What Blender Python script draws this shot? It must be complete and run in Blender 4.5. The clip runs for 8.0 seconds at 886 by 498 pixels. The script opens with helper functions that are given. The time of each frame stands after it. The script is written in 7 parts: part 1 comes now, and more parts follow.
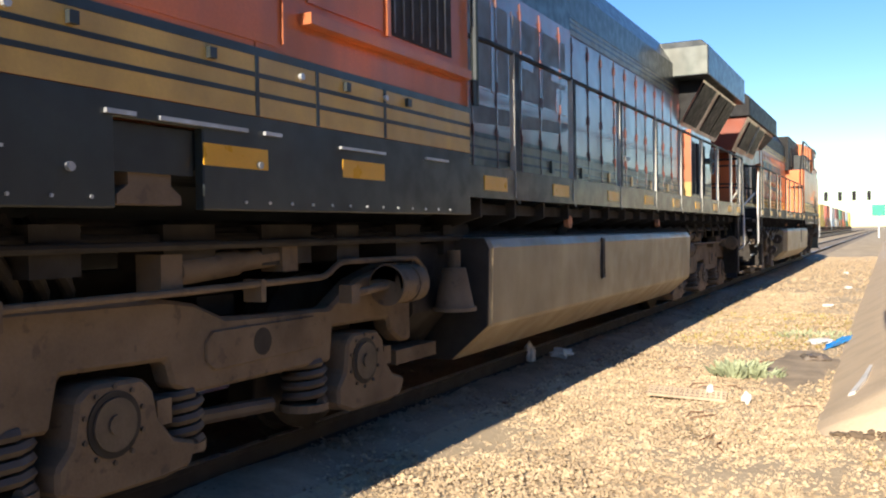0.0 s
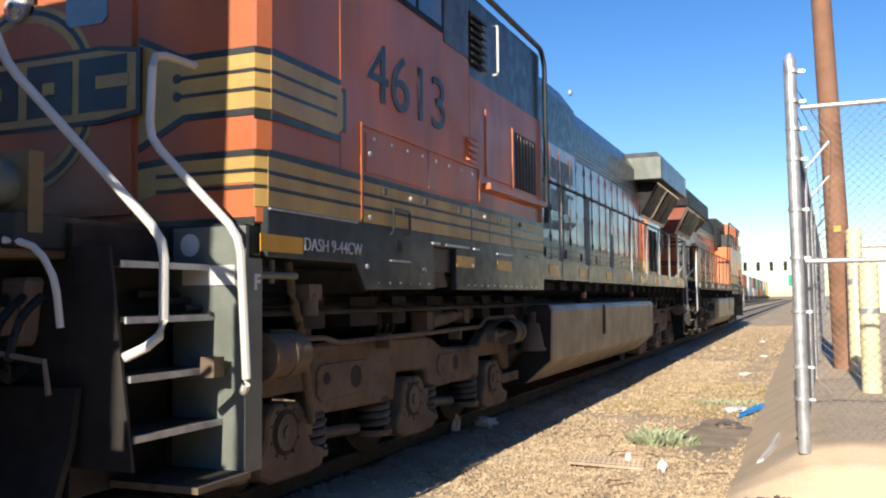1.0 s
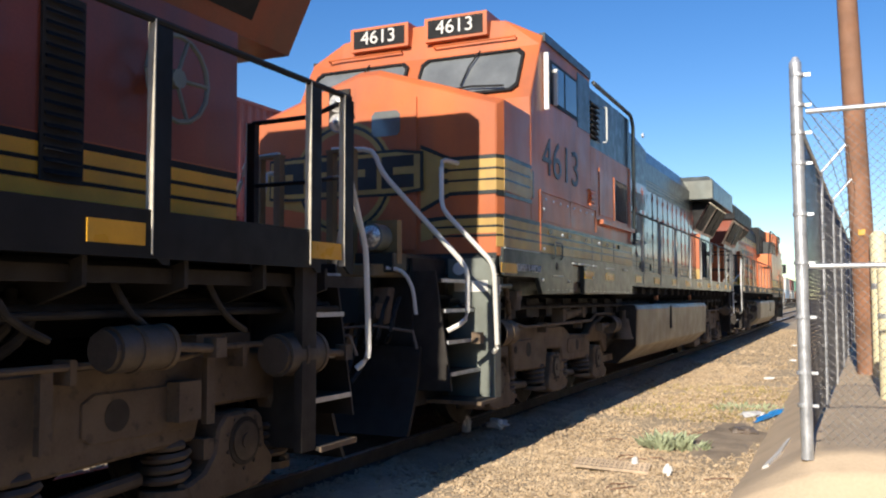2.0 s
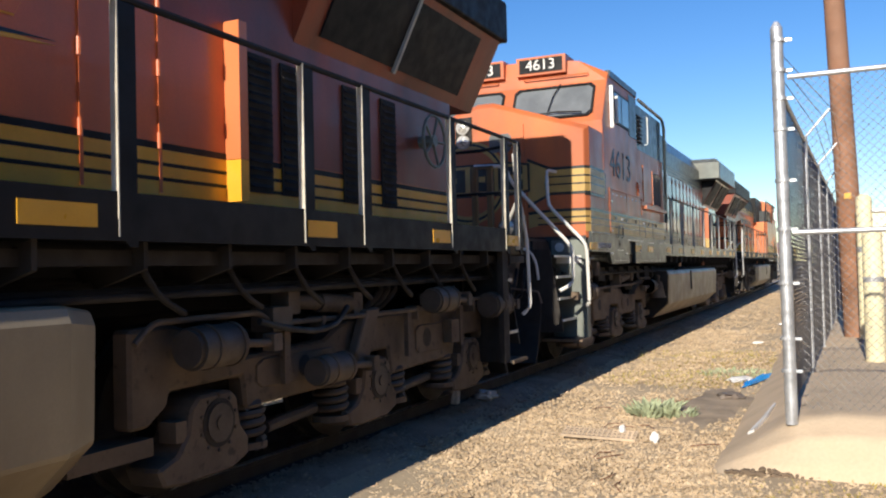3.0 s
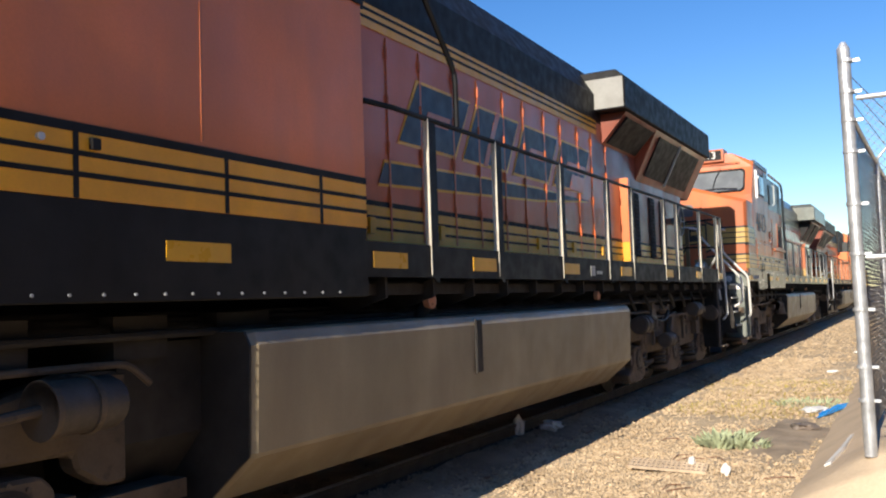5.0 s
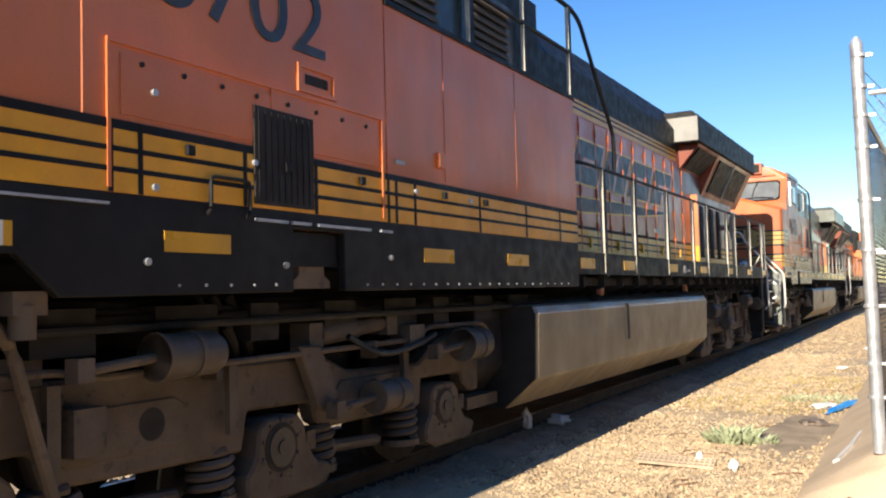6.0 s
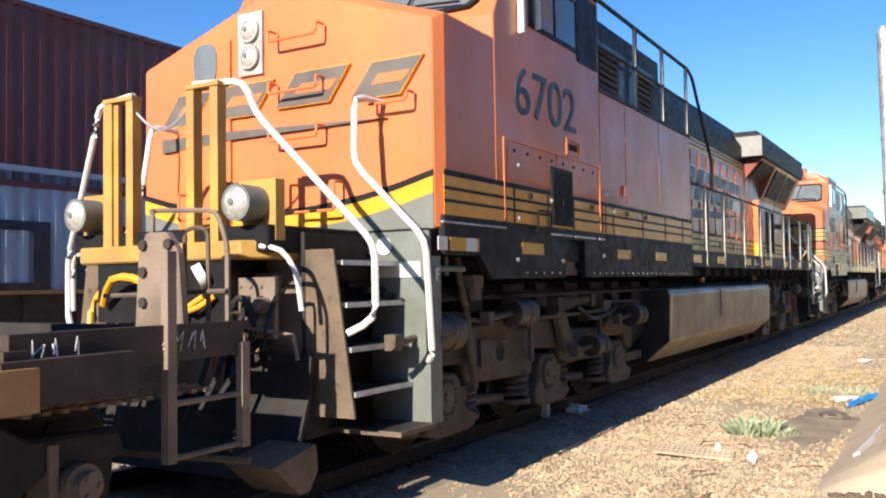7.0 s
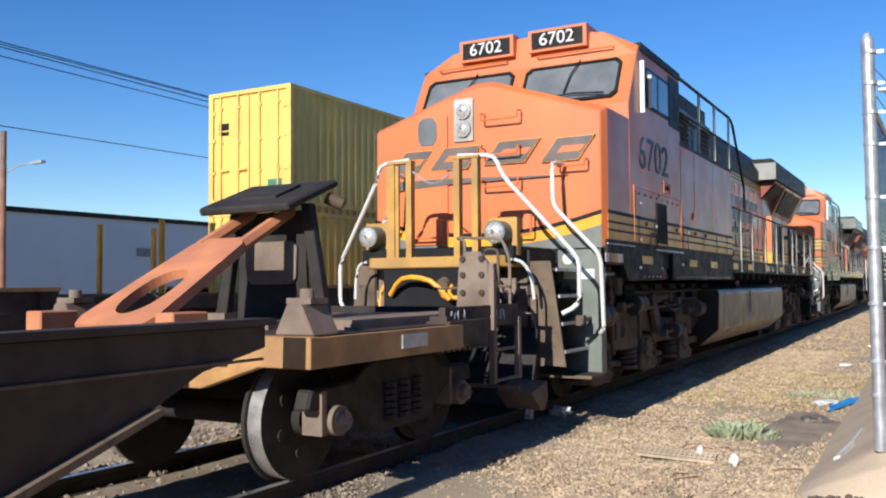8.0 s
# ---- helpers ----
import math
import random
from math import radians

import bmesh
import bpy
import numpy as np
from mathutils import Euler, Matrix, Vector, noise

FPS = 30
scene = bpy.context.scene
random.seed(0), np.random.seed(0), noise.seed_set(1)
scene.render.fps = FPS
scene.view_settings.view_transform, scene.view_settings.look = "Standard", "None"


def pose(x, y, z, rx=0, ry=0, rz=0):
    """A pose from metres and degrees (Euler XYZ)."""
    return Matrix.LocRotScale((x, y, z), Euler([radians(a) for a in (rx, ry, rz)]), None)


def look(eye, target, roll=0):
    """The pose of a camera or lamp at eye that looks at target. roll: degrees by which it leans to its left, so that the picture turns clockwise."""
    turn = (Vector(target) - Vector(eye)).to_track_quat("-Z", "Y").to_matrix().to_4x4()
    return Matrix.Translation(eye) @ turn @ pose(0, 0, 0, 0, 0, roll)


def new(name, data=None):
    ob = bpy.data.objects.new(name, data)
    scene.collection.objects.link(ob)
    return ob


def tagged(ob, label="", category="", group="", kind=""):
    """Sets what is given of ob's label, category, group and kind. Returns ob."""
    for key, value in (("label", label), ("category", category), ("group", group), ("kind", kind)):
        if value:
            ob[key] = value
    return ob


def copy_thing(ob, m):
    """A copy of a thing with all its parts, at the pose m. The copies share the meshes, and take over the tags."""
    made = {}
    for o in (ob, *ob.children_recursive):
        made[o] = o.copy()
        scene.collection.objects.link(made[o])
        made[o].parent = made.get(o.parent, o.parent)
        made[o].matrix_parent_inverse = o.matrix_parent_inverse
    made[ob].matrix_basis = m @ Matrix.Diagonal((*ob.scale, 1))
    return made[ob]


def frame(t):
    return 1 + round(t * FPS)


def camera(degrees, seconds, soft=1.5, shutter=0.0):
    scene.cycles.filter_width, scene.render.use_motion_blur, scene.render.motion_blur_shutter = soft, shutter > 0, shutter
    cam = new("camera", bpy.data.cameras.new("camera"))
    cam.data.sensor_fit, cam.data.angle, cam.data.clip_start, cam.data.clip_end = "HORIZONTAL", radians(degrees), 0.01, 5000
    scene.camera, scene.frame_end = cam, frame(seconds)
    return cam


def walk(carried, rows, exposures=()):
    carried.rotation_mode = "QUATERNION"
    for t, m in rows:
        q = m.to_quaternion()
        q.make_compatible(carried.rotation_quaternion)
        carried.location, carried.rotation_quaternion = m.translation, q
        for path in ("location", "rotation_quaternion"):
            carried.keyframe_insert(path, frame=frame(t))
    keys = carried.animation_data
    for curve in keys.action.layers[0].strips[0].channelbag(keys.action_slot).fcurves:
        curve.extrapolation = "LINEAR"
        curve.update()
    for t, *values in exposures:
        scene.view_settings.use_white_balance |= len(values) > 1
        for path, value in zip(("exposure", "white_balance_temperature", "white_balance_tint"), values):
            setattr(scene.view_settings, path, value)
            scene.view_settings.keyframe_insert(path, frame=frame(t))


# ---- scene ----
cam = camera(53.8, 8.0, soft=2.1)
# camera and its walk
walk(cam, [
    (0.0, pose(-0.446, 0.059, 1.279, 88.96, 0.94, 27.08)),
    (0.5, pose(-0.396, -0.040, 1.325, 92.19, 1.62, 21.36)),
    (1.0, pose(-0.326, -0.096, 1.319, 93.27, 0.57, 22.54)),
    (1.5, pose(-0.155, -0.038, 1.309, 93.30, 0.14, 27.76)),
    (1.7, pose(-0.106, -0.058, 1.318, 93.56, -0.33, 26.33)),
    (2.8, pose(0.000, -0.000, 1.360, 91.46, 1.25, 23.42)),
    (3.0, pose(-0.000, 0.000, 1.360, 91.38, 1.40, 24.39)),
    (3.5, pose(0.000, -0.000, 1.360, 92.06, 1.18, 26.24)),
    (4.0, pose(0.000, 0.000, 1.360, 92.91, 1.42, 27.03)),
    (4.2, pose(0.000, 0.000, 1.360, 93.77, 1.73, 27.45)),
    (5.5, pose(0.000, -0.000, 1.360, 93.13, 1.73, 28.83)),
    (6.0, pose(-0.000, -0.000, 1.360, 93.01, 1.53, 29.03)),
    (6.5, pose(0.000, -0.000, 1.360, 92.39, 1.21, 29.76)),
    (7.0, pose(-0.000, 0.000, 1.360, 92.26, 0.95, 30.28)),
    (7.5, pose(-0.000, -0.000, 1.360, 92.44, 0.49, 29.44)),
    (8.0, pose(-0.000, 0.000, 1.360, 92.33, 0.43, 29.30)),
], exposures=[(0.0, 0.58, 6900, 10), (0.5, 0.47, 6750, 10), (1.0, 0.24, 6600, 10), (1.5, 0.11, 6600, 10), (3.0, 0.10, 6500, 10), (4.0, 0.14, 6550, 10), (5.5, 0.33, 6750, 10), (6.0, 0.52, 6950, 10), (6.5, 0.82, 6650, 10), (7.0, 0.46, 6400, 10), (7.5, 0.16, 6200, 10), (8.0, -0.04, 5900, 10)])

# world, sun, exposure
SUN_EL, SUN_AZ = 25.0, -0.8
scene.view_settings.exposure = 0.0
world = bpy.data.worlds.new("world")
scene.world = world
world.use_nodes = True
sky = world.node_tree.nodes.new("ShaderNodeTexSky")
sky.sky_type = "NISHITA"
sky.sun_disc = False
sky.sun_elevation = radians(SUN_EL)
sky.sun_rotation = radians(180 - SUN_AZ)
sky.air_density, sky.dust_density, sky.ozone_density = 1.0, 0.0, 3.0
rich = world.node_tree.nodes.new("ShaderNodeHueSaturation")
rich.inputs["Hue"].default_value = 0.511
rich.inputs["Saturation"].default_value = 1.30
rich.inputs["Value"].default_value = 1.15
world.node_tree.links.new(sky.outputs[0], rich.inputs["Color"])
world.node_tree.links.new(rich.outputs[0], world.node_tree.nodes["Background"].inputs[0])
world.node_tree.nodes["Background"].inputs[1].default_value = 0.115
sun = new("sun", bpy.data.lights.new("sun", "SUN"))
sun.data.energy, sun.data.angle, sun.data.color = 6.5, radians(0.53), (1.0, 0.92, 0.80)
_c = math.cos(radians(SUN_EL))
_d = Vector((math.sin(radians(SUN_AZ)) * _c, math.cos(radians(SUN_AZ)) * _c, -math.sin(radians(SUN_EL))))
sun.matrix_world = look(-_d * 50, (0, 0, 0))


# ---- materials ----
def material(name, col, rough=0.5, metal=0.0, var=0.25, scale=3.0, grain=60.0, bump=0.05, dust=None, dust_amount=0.35, streak=False, coat=0.0, random_tint=0.0, wear=None, spec=0.5):
    m = bpy.data.materials.new(name)
    m.use_nodes = True
    nt = m.node_tree
    bs = nt.nodes["Principled BSDF"]
    tc = nt.nodes.new("ShaderNodeTexCoord")

    def noisy(sc, detail=5.0, stretch=None):
        n = nt.nodes.new("ShaderNodeTexNoise")
        n.inputs["Scale"].default_value = sc
        n.inputs["Detail"].default_value = detail
        if stretch:
            mp = nt.nodes.new("ShaderNodeMapping")
            mp.inputs["Scale"].default_value = stretch
            nt.links.new(tc.outputs["Object"], mp.inputs[0])
            nt.links.new(mp.outputs[0], n.inputs["Vector"])
        else:
            nt.links.new(tc.outputs["Object"], n.inputs["Vector"])
        return n.outputs["Fac"]

    def ramp(fac, a, b, lo=0.35, hi=0.65):
        r = nt.nodes.new("ShaderNodeValToRGB")
        r.color_ramp.elements[0].position, r.color_ramp.elements[1].position = lo, hi
        r.color_ramp.elements[0].color, r.color_ramp.elements[1].color = (*a, 1), (*b, 1)
        nt.links.new(fac, r.inputs[0])
        return r.outputs[0]

    def mix(kind, fac, a, b):
        n = nt.nodes.new("ShaderNodeMix")
        n.data_type, n.blend_type = "RGBA", kind
        for sock, val in ((n.inputs[0], fac), (n.inputs[6], a), (n.inputs[7], b)):
            if isinstance(val, (int, float)):
                sock.default_value = val
            elif isinstance(val, tuple):
                sock.default_value = (*val, 1)
            else:
                nt.links.new(val, sock)
        return n.outputs[2]

    lo, hi = tuple(c * (1 - var) for c in col), tuple(min(1, c * (1 + var)) for c in col)
    base = ramp(noisy(scale), lo, hi)
    fine = ramp(noisy(grain, 3.0), (1 - var * 0.5,) * 3, (1.0,) * 3)
    base = mix("MULTIPLY", 1.0, base, fine)
    if wear:
        base = mix("MIX", ramp(noisy(scale * 5, 8.0), (0, 0, 0), (1, 1, 1), 0.60, 0.68), base, wear)
    if dust:
        f = ramp(noisy(2.2, 6.0, (1.0, 1.4, 0.35) if streak else None), (0, 0, 0), (dust_amount,) * 3, 0.35, 0.75)
        base = mix("MIX", f, base, dust)
    if random_tint:
        oi = nt.nodes.new("ShaderNodeObjectInfo")
        base = mix("MULTIPLY", 1.0, base, ramp(oi.outputs["Random"], (1 - random_tint,) * 3, (1 + random_tint,) * 3, 0, 1))
    nt.links.new(base, bs.inputs["Base Color"])
    bs.inputs["Metallic"].default_value = metal
    rr = ramp(noisy(scale * 2.5), (max(0.02, rough - 0.08),) * 3, (min(1, rough + 0.12),) * 3)
    nt.links.new(rr, bs.inputs["Roughness"])
    bs.inputs["Coat Weight"].default_value = coat
    bs.inputs["Specular IOR Level"].default_value = spec
    bs.inputs["Coat Roughness"].default_value = 0.13
    if bump:
        bp = nt.nodes.new("ShaderNodeBump")
        bp.inputs["Strength"].default_value = bump
        bp.inputs["Distance"].default_value = 0.02
        nt.links.new(noisy(grain, 4.0), bp.inputs["Height"])
        nt.links.new(bp.outputs[0], bs.inputs["Normal"])
    return m


DUST = (0.20, 0.15, 0.10)
ORANGE = material("orange_paint", (0.72, 0.19, 0.050), 0.50, var=0.10, scale=0.9, dust=(0.40, 0.14, 0.06), dust_amount=0.5, streak=True, bump=0.008, coat=0.34)
ORANGE_OLD = material("old_orange_paint", (0.63, 0.155, 0.040), 0.50, var=0.15, scale=0.9, dust=(0.24, 0.092, 0.05), dust_amount=0.65, streak=True, bump=0.010, coat=0.22)
YELLOW = material("yellow_paint", (0.88, 0.40, 0.018), 0.45, var=0.10, dust=(0.58, 0.26, 0.04), dust_amount=0.4, streak=True, bump=0.008, coat=0.2)
CREAM = material("faded_yellow_paint", (0.58, 0.36, 0.09), 0.48, var=0.14, dust=(0.27, 0.19, 0.09), dust_amount=0.6, streak=True, bump=0.008, coat=0.2)
BLACK = material("black_paint", (0.011, 0.011, 0.012), 0.55, var=0.25, dust=DUST, dust_amount=0.04, streak=True, bump=0.01, spec=0.2)
GREEN = material("dark_green_paint", (0.014, 0.021, 0.022), 0.48, var=0.25, dust=(0.07, 0.065, 0.05), dust_amount=0.15, streak=True, bump=0.010, coat=0.35)
GREY_GREEN = material("grey_green_paint", (0.16, 0.18, 0.155), 0.5, var=0.15, dust=DUST, dust_amount=0.3, streak=True)
WHITE = material("white_paint", (0.78, 0.77, 0.72), 0.45, var=0.08, dust=(0.45, 0.38, 0.28), dust_amount=0.4)
TRUCK = material("dusty_cast_steel", (0.125, 0.088, 0.056), 0.8, var=0.28, scale=2.6, dust=(0.235, 0.165, 0.105), dust_amount=0.6, bump=0.12, wear=(0.055, 0.042, 0.034))
TRUCK_GRIMY = material("grimy_cast_steel", (0.092, 0.066, 0.045), 0.75, var=0.3, scale=2.6, dust=(0.175, 0.125, 0.082), dust_amount=0.55, bump=0.12, wear=(0.035, 0.028, 0.024))
TRUCK_DARK = material("dusty_dark_steel", (0.062, 0.048, 0.038), 0.6, var=0.35, scale=4.0, dust=(0.15, 0.112, 0.078), dust_amount=0.5, bump=0.08)
# sooty steel; its dark tone also paints the shade before the tank
DARK = material("sooty_shaded_steel", (0.022, 0.018, 0.015), 0.8, var=0.35, dust=DUST, dust_amount=0.07, bump=0.08)
TANK = material("dusty_tank_paint", (0.30, 0.242, 0.152), 0.42, var=0.14, scale=1.4, dust=(0.20, 0.150, 0.095), dust_amount=0.75, streak=True, bump=0.03)
LOGO = material("dark_blue_paint", (0.020, 0.035, 0.055), 0.45, var=0.25, dust=(0.16, 0.11, 0.08), dust_amount=0.3)
LOGO_FADED = material("faded_grey_paint", (0.10, 0.095, 0.088), 0.5, var=0.2, dust=(0.30, 0.18, 0.10), dust_amount=0.4)
# grey base colour carries the windscreens' reflection and pale interior
GLASS = material("grey_sheen_glass", (0.17, 0.18, 0.175), 0.07, var=0.15, bump=0.0, coat=1.0)
DARKGLASS = material("shaded_glass", (0.025, 0.03, 0.034), 0.08, var=0.15, bump=0.0, coat=0.5)
LENS = material("lamp_glass", (0.74, 0.71, 0.63), 0.24, 0.45, var=0.25, scale=14.0, bump=0.0, coat=0.6)
STEEL = material("worn_bright_steel", (0.62, 0.60, 0.58), 0.34, 0.8, var=0.15, bump=0.02)
GALV = material("galvanised_steel", (0.52, 0.53, 0.54), 0.42, 0.55, var=0.2, scale=8.0, bump=0.04)
WIRE = material("weathered_wire", (0.20, 0.19, 0.18), 0.6, 0.4, var=0.2, bump=0.0)
RUST = material("rusty_steel", (0.13, 0.062, 0.034), 0.8, var=0.4, scale=5.0, dust=(0.22, 0.11, 0.055), dust_amount=0.6, bump=0.1)
RED = material("weathered_red_paint", (0.62, 0.235, 0.105), 0.6, var=0.15, dust=(0.34, 0.15, 0.08), dust_amount=0.5)
BROWN = material("brown_car_paint", (0.040, 0.025, 0.018), 0.65, var=0.3, dust=(0.11, 0.072, 0.048), dust_amount=0.35)
CARYEL = material("grimy_yellow_paint", (0.48, 0.26, 0.09), 0.6, var=0.25, dust=(0.22, 0.13, 0.07), dust_amount=0.6)
# dusty steel again, lightened in colour for end gear facing the sun
SUNLIT_GRIME = material("sunlit_dusty_steel", (0.20, 0.145, 0.105), 0.8, var=0.3, scale=3.0, dust=(0.30, 0.225, 0.16), dust_amount=0.5, bump=0.08)
MUSTARD = material("dusty_mustard_paint", (0.52, 0.28, 0.05), 0.55, var=0.2, dust=(0.30, 0.20, 0.10), dust_amount=0.6, bump=0.03)
# darker orange for the hood side and shroud below the radiator wings
DARK_ORANGE = material("dark_orange_paint", (0.30, 0.062, 0.026), 0.36, var=0.2, scale=0.8, dust=(0.07, 0.05, 0.045), dust_amount=0.55, streak=True, bump=0.010, coat=0.08, spec=0.4)
SOOT_HOOD = material("sooted_hood_paint", (0.22, 0.060, 0.040), 0.36, var=0.3, scale=0.8, dust=(0.13, 0.095, 0.08), dust_amount=0.6, streak=True, bump=0.010, coat=0.8)
DULL_HOOD = material("glossy_orange_hood_paint", (0.64, 0.140, 0.034), 0.38, var=0.12, scale=0.9, dust=(0.34, 0.105, 0.045), dust_amount=0.5, streak=True, bump=0.008, coat=0.24, spec=0.45)
DULL_BAND = material("grimy_shaded_yellow", (0.20, 0.145, 0.065), 0.45, var=0.25, dust=(0.12, 0.095, 0.07), dust_amount=0.6, streak=True, bump=0.015, coat=0.2)
WING_GREY = material("dull_grey_paint", (0.27, 0.265, 0.24), 0.6, var=0.15, dust=DUST, dust_amount=0.2)
POST_CREAM = material("chipped_cream_paint", (0.60, 0.555, 0.45), 0.55, var=0.18, scale=8.0, dust=(0.30, 0.24, 0.17), dust_amount=0.5)
POST_GREY = material("grey_worn_paint", (0.46, 0.45, 0.41), 0.5, var=0.2, dust=DUST, dust_amount=0.3)
RUBBER = material("black_rubber", (0.015, 0.015, 0.015), 0.6, var=0.3)
WOOD = material("weathered_pole_wood", (0.25, 0.115, 0.06), 0.8, var=0.3, scale=2.0, grain=120.0, streak=True, dust=(0.34, 0.20, 0.13), dust_amount=0.6, bump=0.25)
CONCRETE = material("sandy_concrete", (0.60, 0.465, 0.315), 0.85, var=0.16, scale=2.2, grain=35.0, bump=0.2, dust=(0.40, 0.30, 0.20), dust_amount=0.55)
POSTPAINT = material("cream_bollard_paint", (0.78, 0.70, 0.45), 0.5, var=0.08)
SIGN_YEL = material("reflector_yellow", (0.72, 0.36, 0.02), 0.35, var=0.08, dust=(0.45, 0.27, 0.07), dust_amount=0.35)
PLASTIC_BLUE = material("blue_plastic", (0.02, 0.30, 0.75), 0.35, var=0.1)
PAPER = material("pale_litter", (0.72, 0.70, 0.66), 0.7, var=0.12)
STONE = material("ballast_stone", (0.49, 0.385, 0.265), 0.9, var=0.22, scale=6.0, grain=50.0, bump=0.2)
# browner stones by the rails, their colour also deepening the train's shadow
DIRTY_STONE = material("oily_shaded_stone", (0.30, 0.235, 0.17), 0.9, var=0.3, scale=6.0, grain=50.0, bump=0.2)
SOIL = material("dusty_ballast_soil", (0.47, 0.365, 0.235), 0.95, var=0.22, scale=0.8, grain=28.0, bump=0.25, dust=(0.36, 0.275, 0.175), dust_amount=0.7)
GRASS = material("dry_grass", (0.36, 0.29, 0.07), 0.8, var=0.3, scale=4.0)
LEAF = material("grey_green_leaf", (0.36, 0.40, 0.24), 0.65, var=0.35, scale=14.0)


def ballast_material():
    # stones told apart by random value per mesh island
    m = STONE
    nt = m.node_tree
    g = nt.nodes.new("ShaderNodeNewGeometry")
    r = nt.nodes.new("ShaderNodeValToRGB")
    el = r.color_ramp.elements
    el[0].color, el[1].color = (0.80, 0.77, 0.73, 1), (1.16, 1.13, 1.06, 1)
    el.new(0.5).color = (1.0, 0.92, 0.80, 1)
    nt.links.new(g.outputs["Random Per Island"], r.inputs[0])
    mx = nt.nodes.new("ShaderNodeMix")
    mx.data_type, mx.blend_type = "RGBA", "MULTIPLY"
    mx.inputs[0].default_value = 1.0
    bs = nt.nodes["Principled BSDF"]
    nt.links.new(bs.inputs["Base Color"].links[0].from_socket, mx.inputs[6])
    nt.links.new(r.outputs[0], mx.inputs[7])
    nt.links.new(mx.outputs[2], bs.inputs["Base Color"])


ballast_material()


# ---- mesh helpers ----
def part(name, bm, mat, parent=None, label="", bev=0.0, smooth=False):
    if bev:
        es = [e for e in bm.edges if len(e.link_faces) == 2 and e.calc_face_angle(0) > 0.5]
        bmesh.ops.bevel(bm, geom=es, offset=bev, segments=1, affect="EDGES", clamp_overlap=True)
    me = bpy.data.meshes.new(name)
    bm.normal_update()
    bm.to_mesh(me)
    bm.free()
    me.materials.append(mat)
    if smooth:
        for p in me.polygons:
            p.use_smooth = True
        me.set_sharp_from_angle(angle=radians(40))
    ob = new(name, me)
    ob.parent = parent
    if label:
        ob["label"] = label
    return ob


def BM():
    return bmesh.new()


def box(bm, x0, x1, y0, y1, z0, z1):
    v = [bm.verts.new((x, y, z)) for x in (x0, x1) for y in (y0, y1) for z in (z0, z1)]
    for f in ((0, 1, 3, 2), (4, 6, 7, 5), (0, 4, 5, 1), (2, 3, 7, 6), (0, 2, 6, 4), (1, 5, 7, 3)):
        bm.faces.new([v[i] for i in f])
    return bm


def boxm(*a):
    return box(bmesh.new(), *a)


def prism(bm, pts, axis, a, b):
    """A closed outline pushed along an axis: pts are (y, z) for x, (x, z) for y, (x, y) for z."""
    def at(p, s):
        return {"x": (s, p[0], p[1]), "y": (p[0], s, p[1]), "z": (p[0], p[1], s)}[axis]
    lo, hi = [bm.verts.new(at(p, a)) for p in pts], [bm.verts.new(at(p, b)) for p in pts]
    fs = [bm.faces.new(lo), bm.faces.new(hi)]
    n = len(pts)
    for i in range(n):
        fs.append(bm.faces.new((lo[i], lo[(i + 1) % n], hi[(i + 1) % n], hi[i])))
    bmesh.ops.recalc_face_normals(bm, faces=fs)
    return bm


def prismm(*a):
    return prism(bmesh.new(), *a)


def cyl(bm, p, q, r, n=16, r2=None):
    p, q = Vector(p), Vector(q)
    d = q - p
    m = Matrix.Translation((p + q) / 2) @ d.to_track_quat("Z", "Y").to_matrix().to_4x4()
    bmesh.ops.create_cone(bm, cap_ends=True, segments=n, radius1=r, radius2=r if r2 is None else r2, depth=d.length, matrix=m)
    return bm


def cylm(*a, **k):
    return cyl(bmesh.new(), *a, **k)


def tube(bm, pts, r, n=8, round_it=0.0):
    """A bent bar along a polyline, its corners rounded."""
    pts = [Vector(p) for p in pts]
    if round_it:
        out = [pts[0]]
        for a, b, c in zip(pts, pts[1:], pts[2:]):
            u, w = (a - b), (c - b)
            k = min(round_it, u.length * 0.45, w.length * 0.45)
            p, q = b + u.normalized() * k, b + w.normalized() * k
            out += [p, p.lerp(b, 0.5).lerp(b.lerp(q, 0.5), 0.5), q]
        pts = out + [pts[-1]]
    rings = []
    for i, p in enumerate(pts):
        d = (pts[min(i + 1, len(pts) - 1)] - pts[max(i - 1, 0)]).normalized()
        up = Vector((0, 0, 1)) if abs(d.z) < 0.9 else Vector((1, 0, 0))
        s1 = d.cross(up).normalized()
        s2 = d.cross(s1)
        rings.append([bm.verts.new(p + (s1 * math.cos(2 * math.pi * k / n) + s2 * math.sin(2 * math.pi * k / n)) * r) for k in range(n)])
    for a, b in zip(rings, rings[1:]):
        for k in range(n):
            bm.faces.new((a[k], a[(k + 1) % n], b[(k + 1) % n], b[k]))
    bm.faces.new(rings[0])
    bm.faces.new(rings[-1])
    bmesh.ops.recalc_face_normals(bm, faces=bm.faces)
    return bm


def tubem(*a, **k):
    return tube(bmesh.new(), *a, **k)


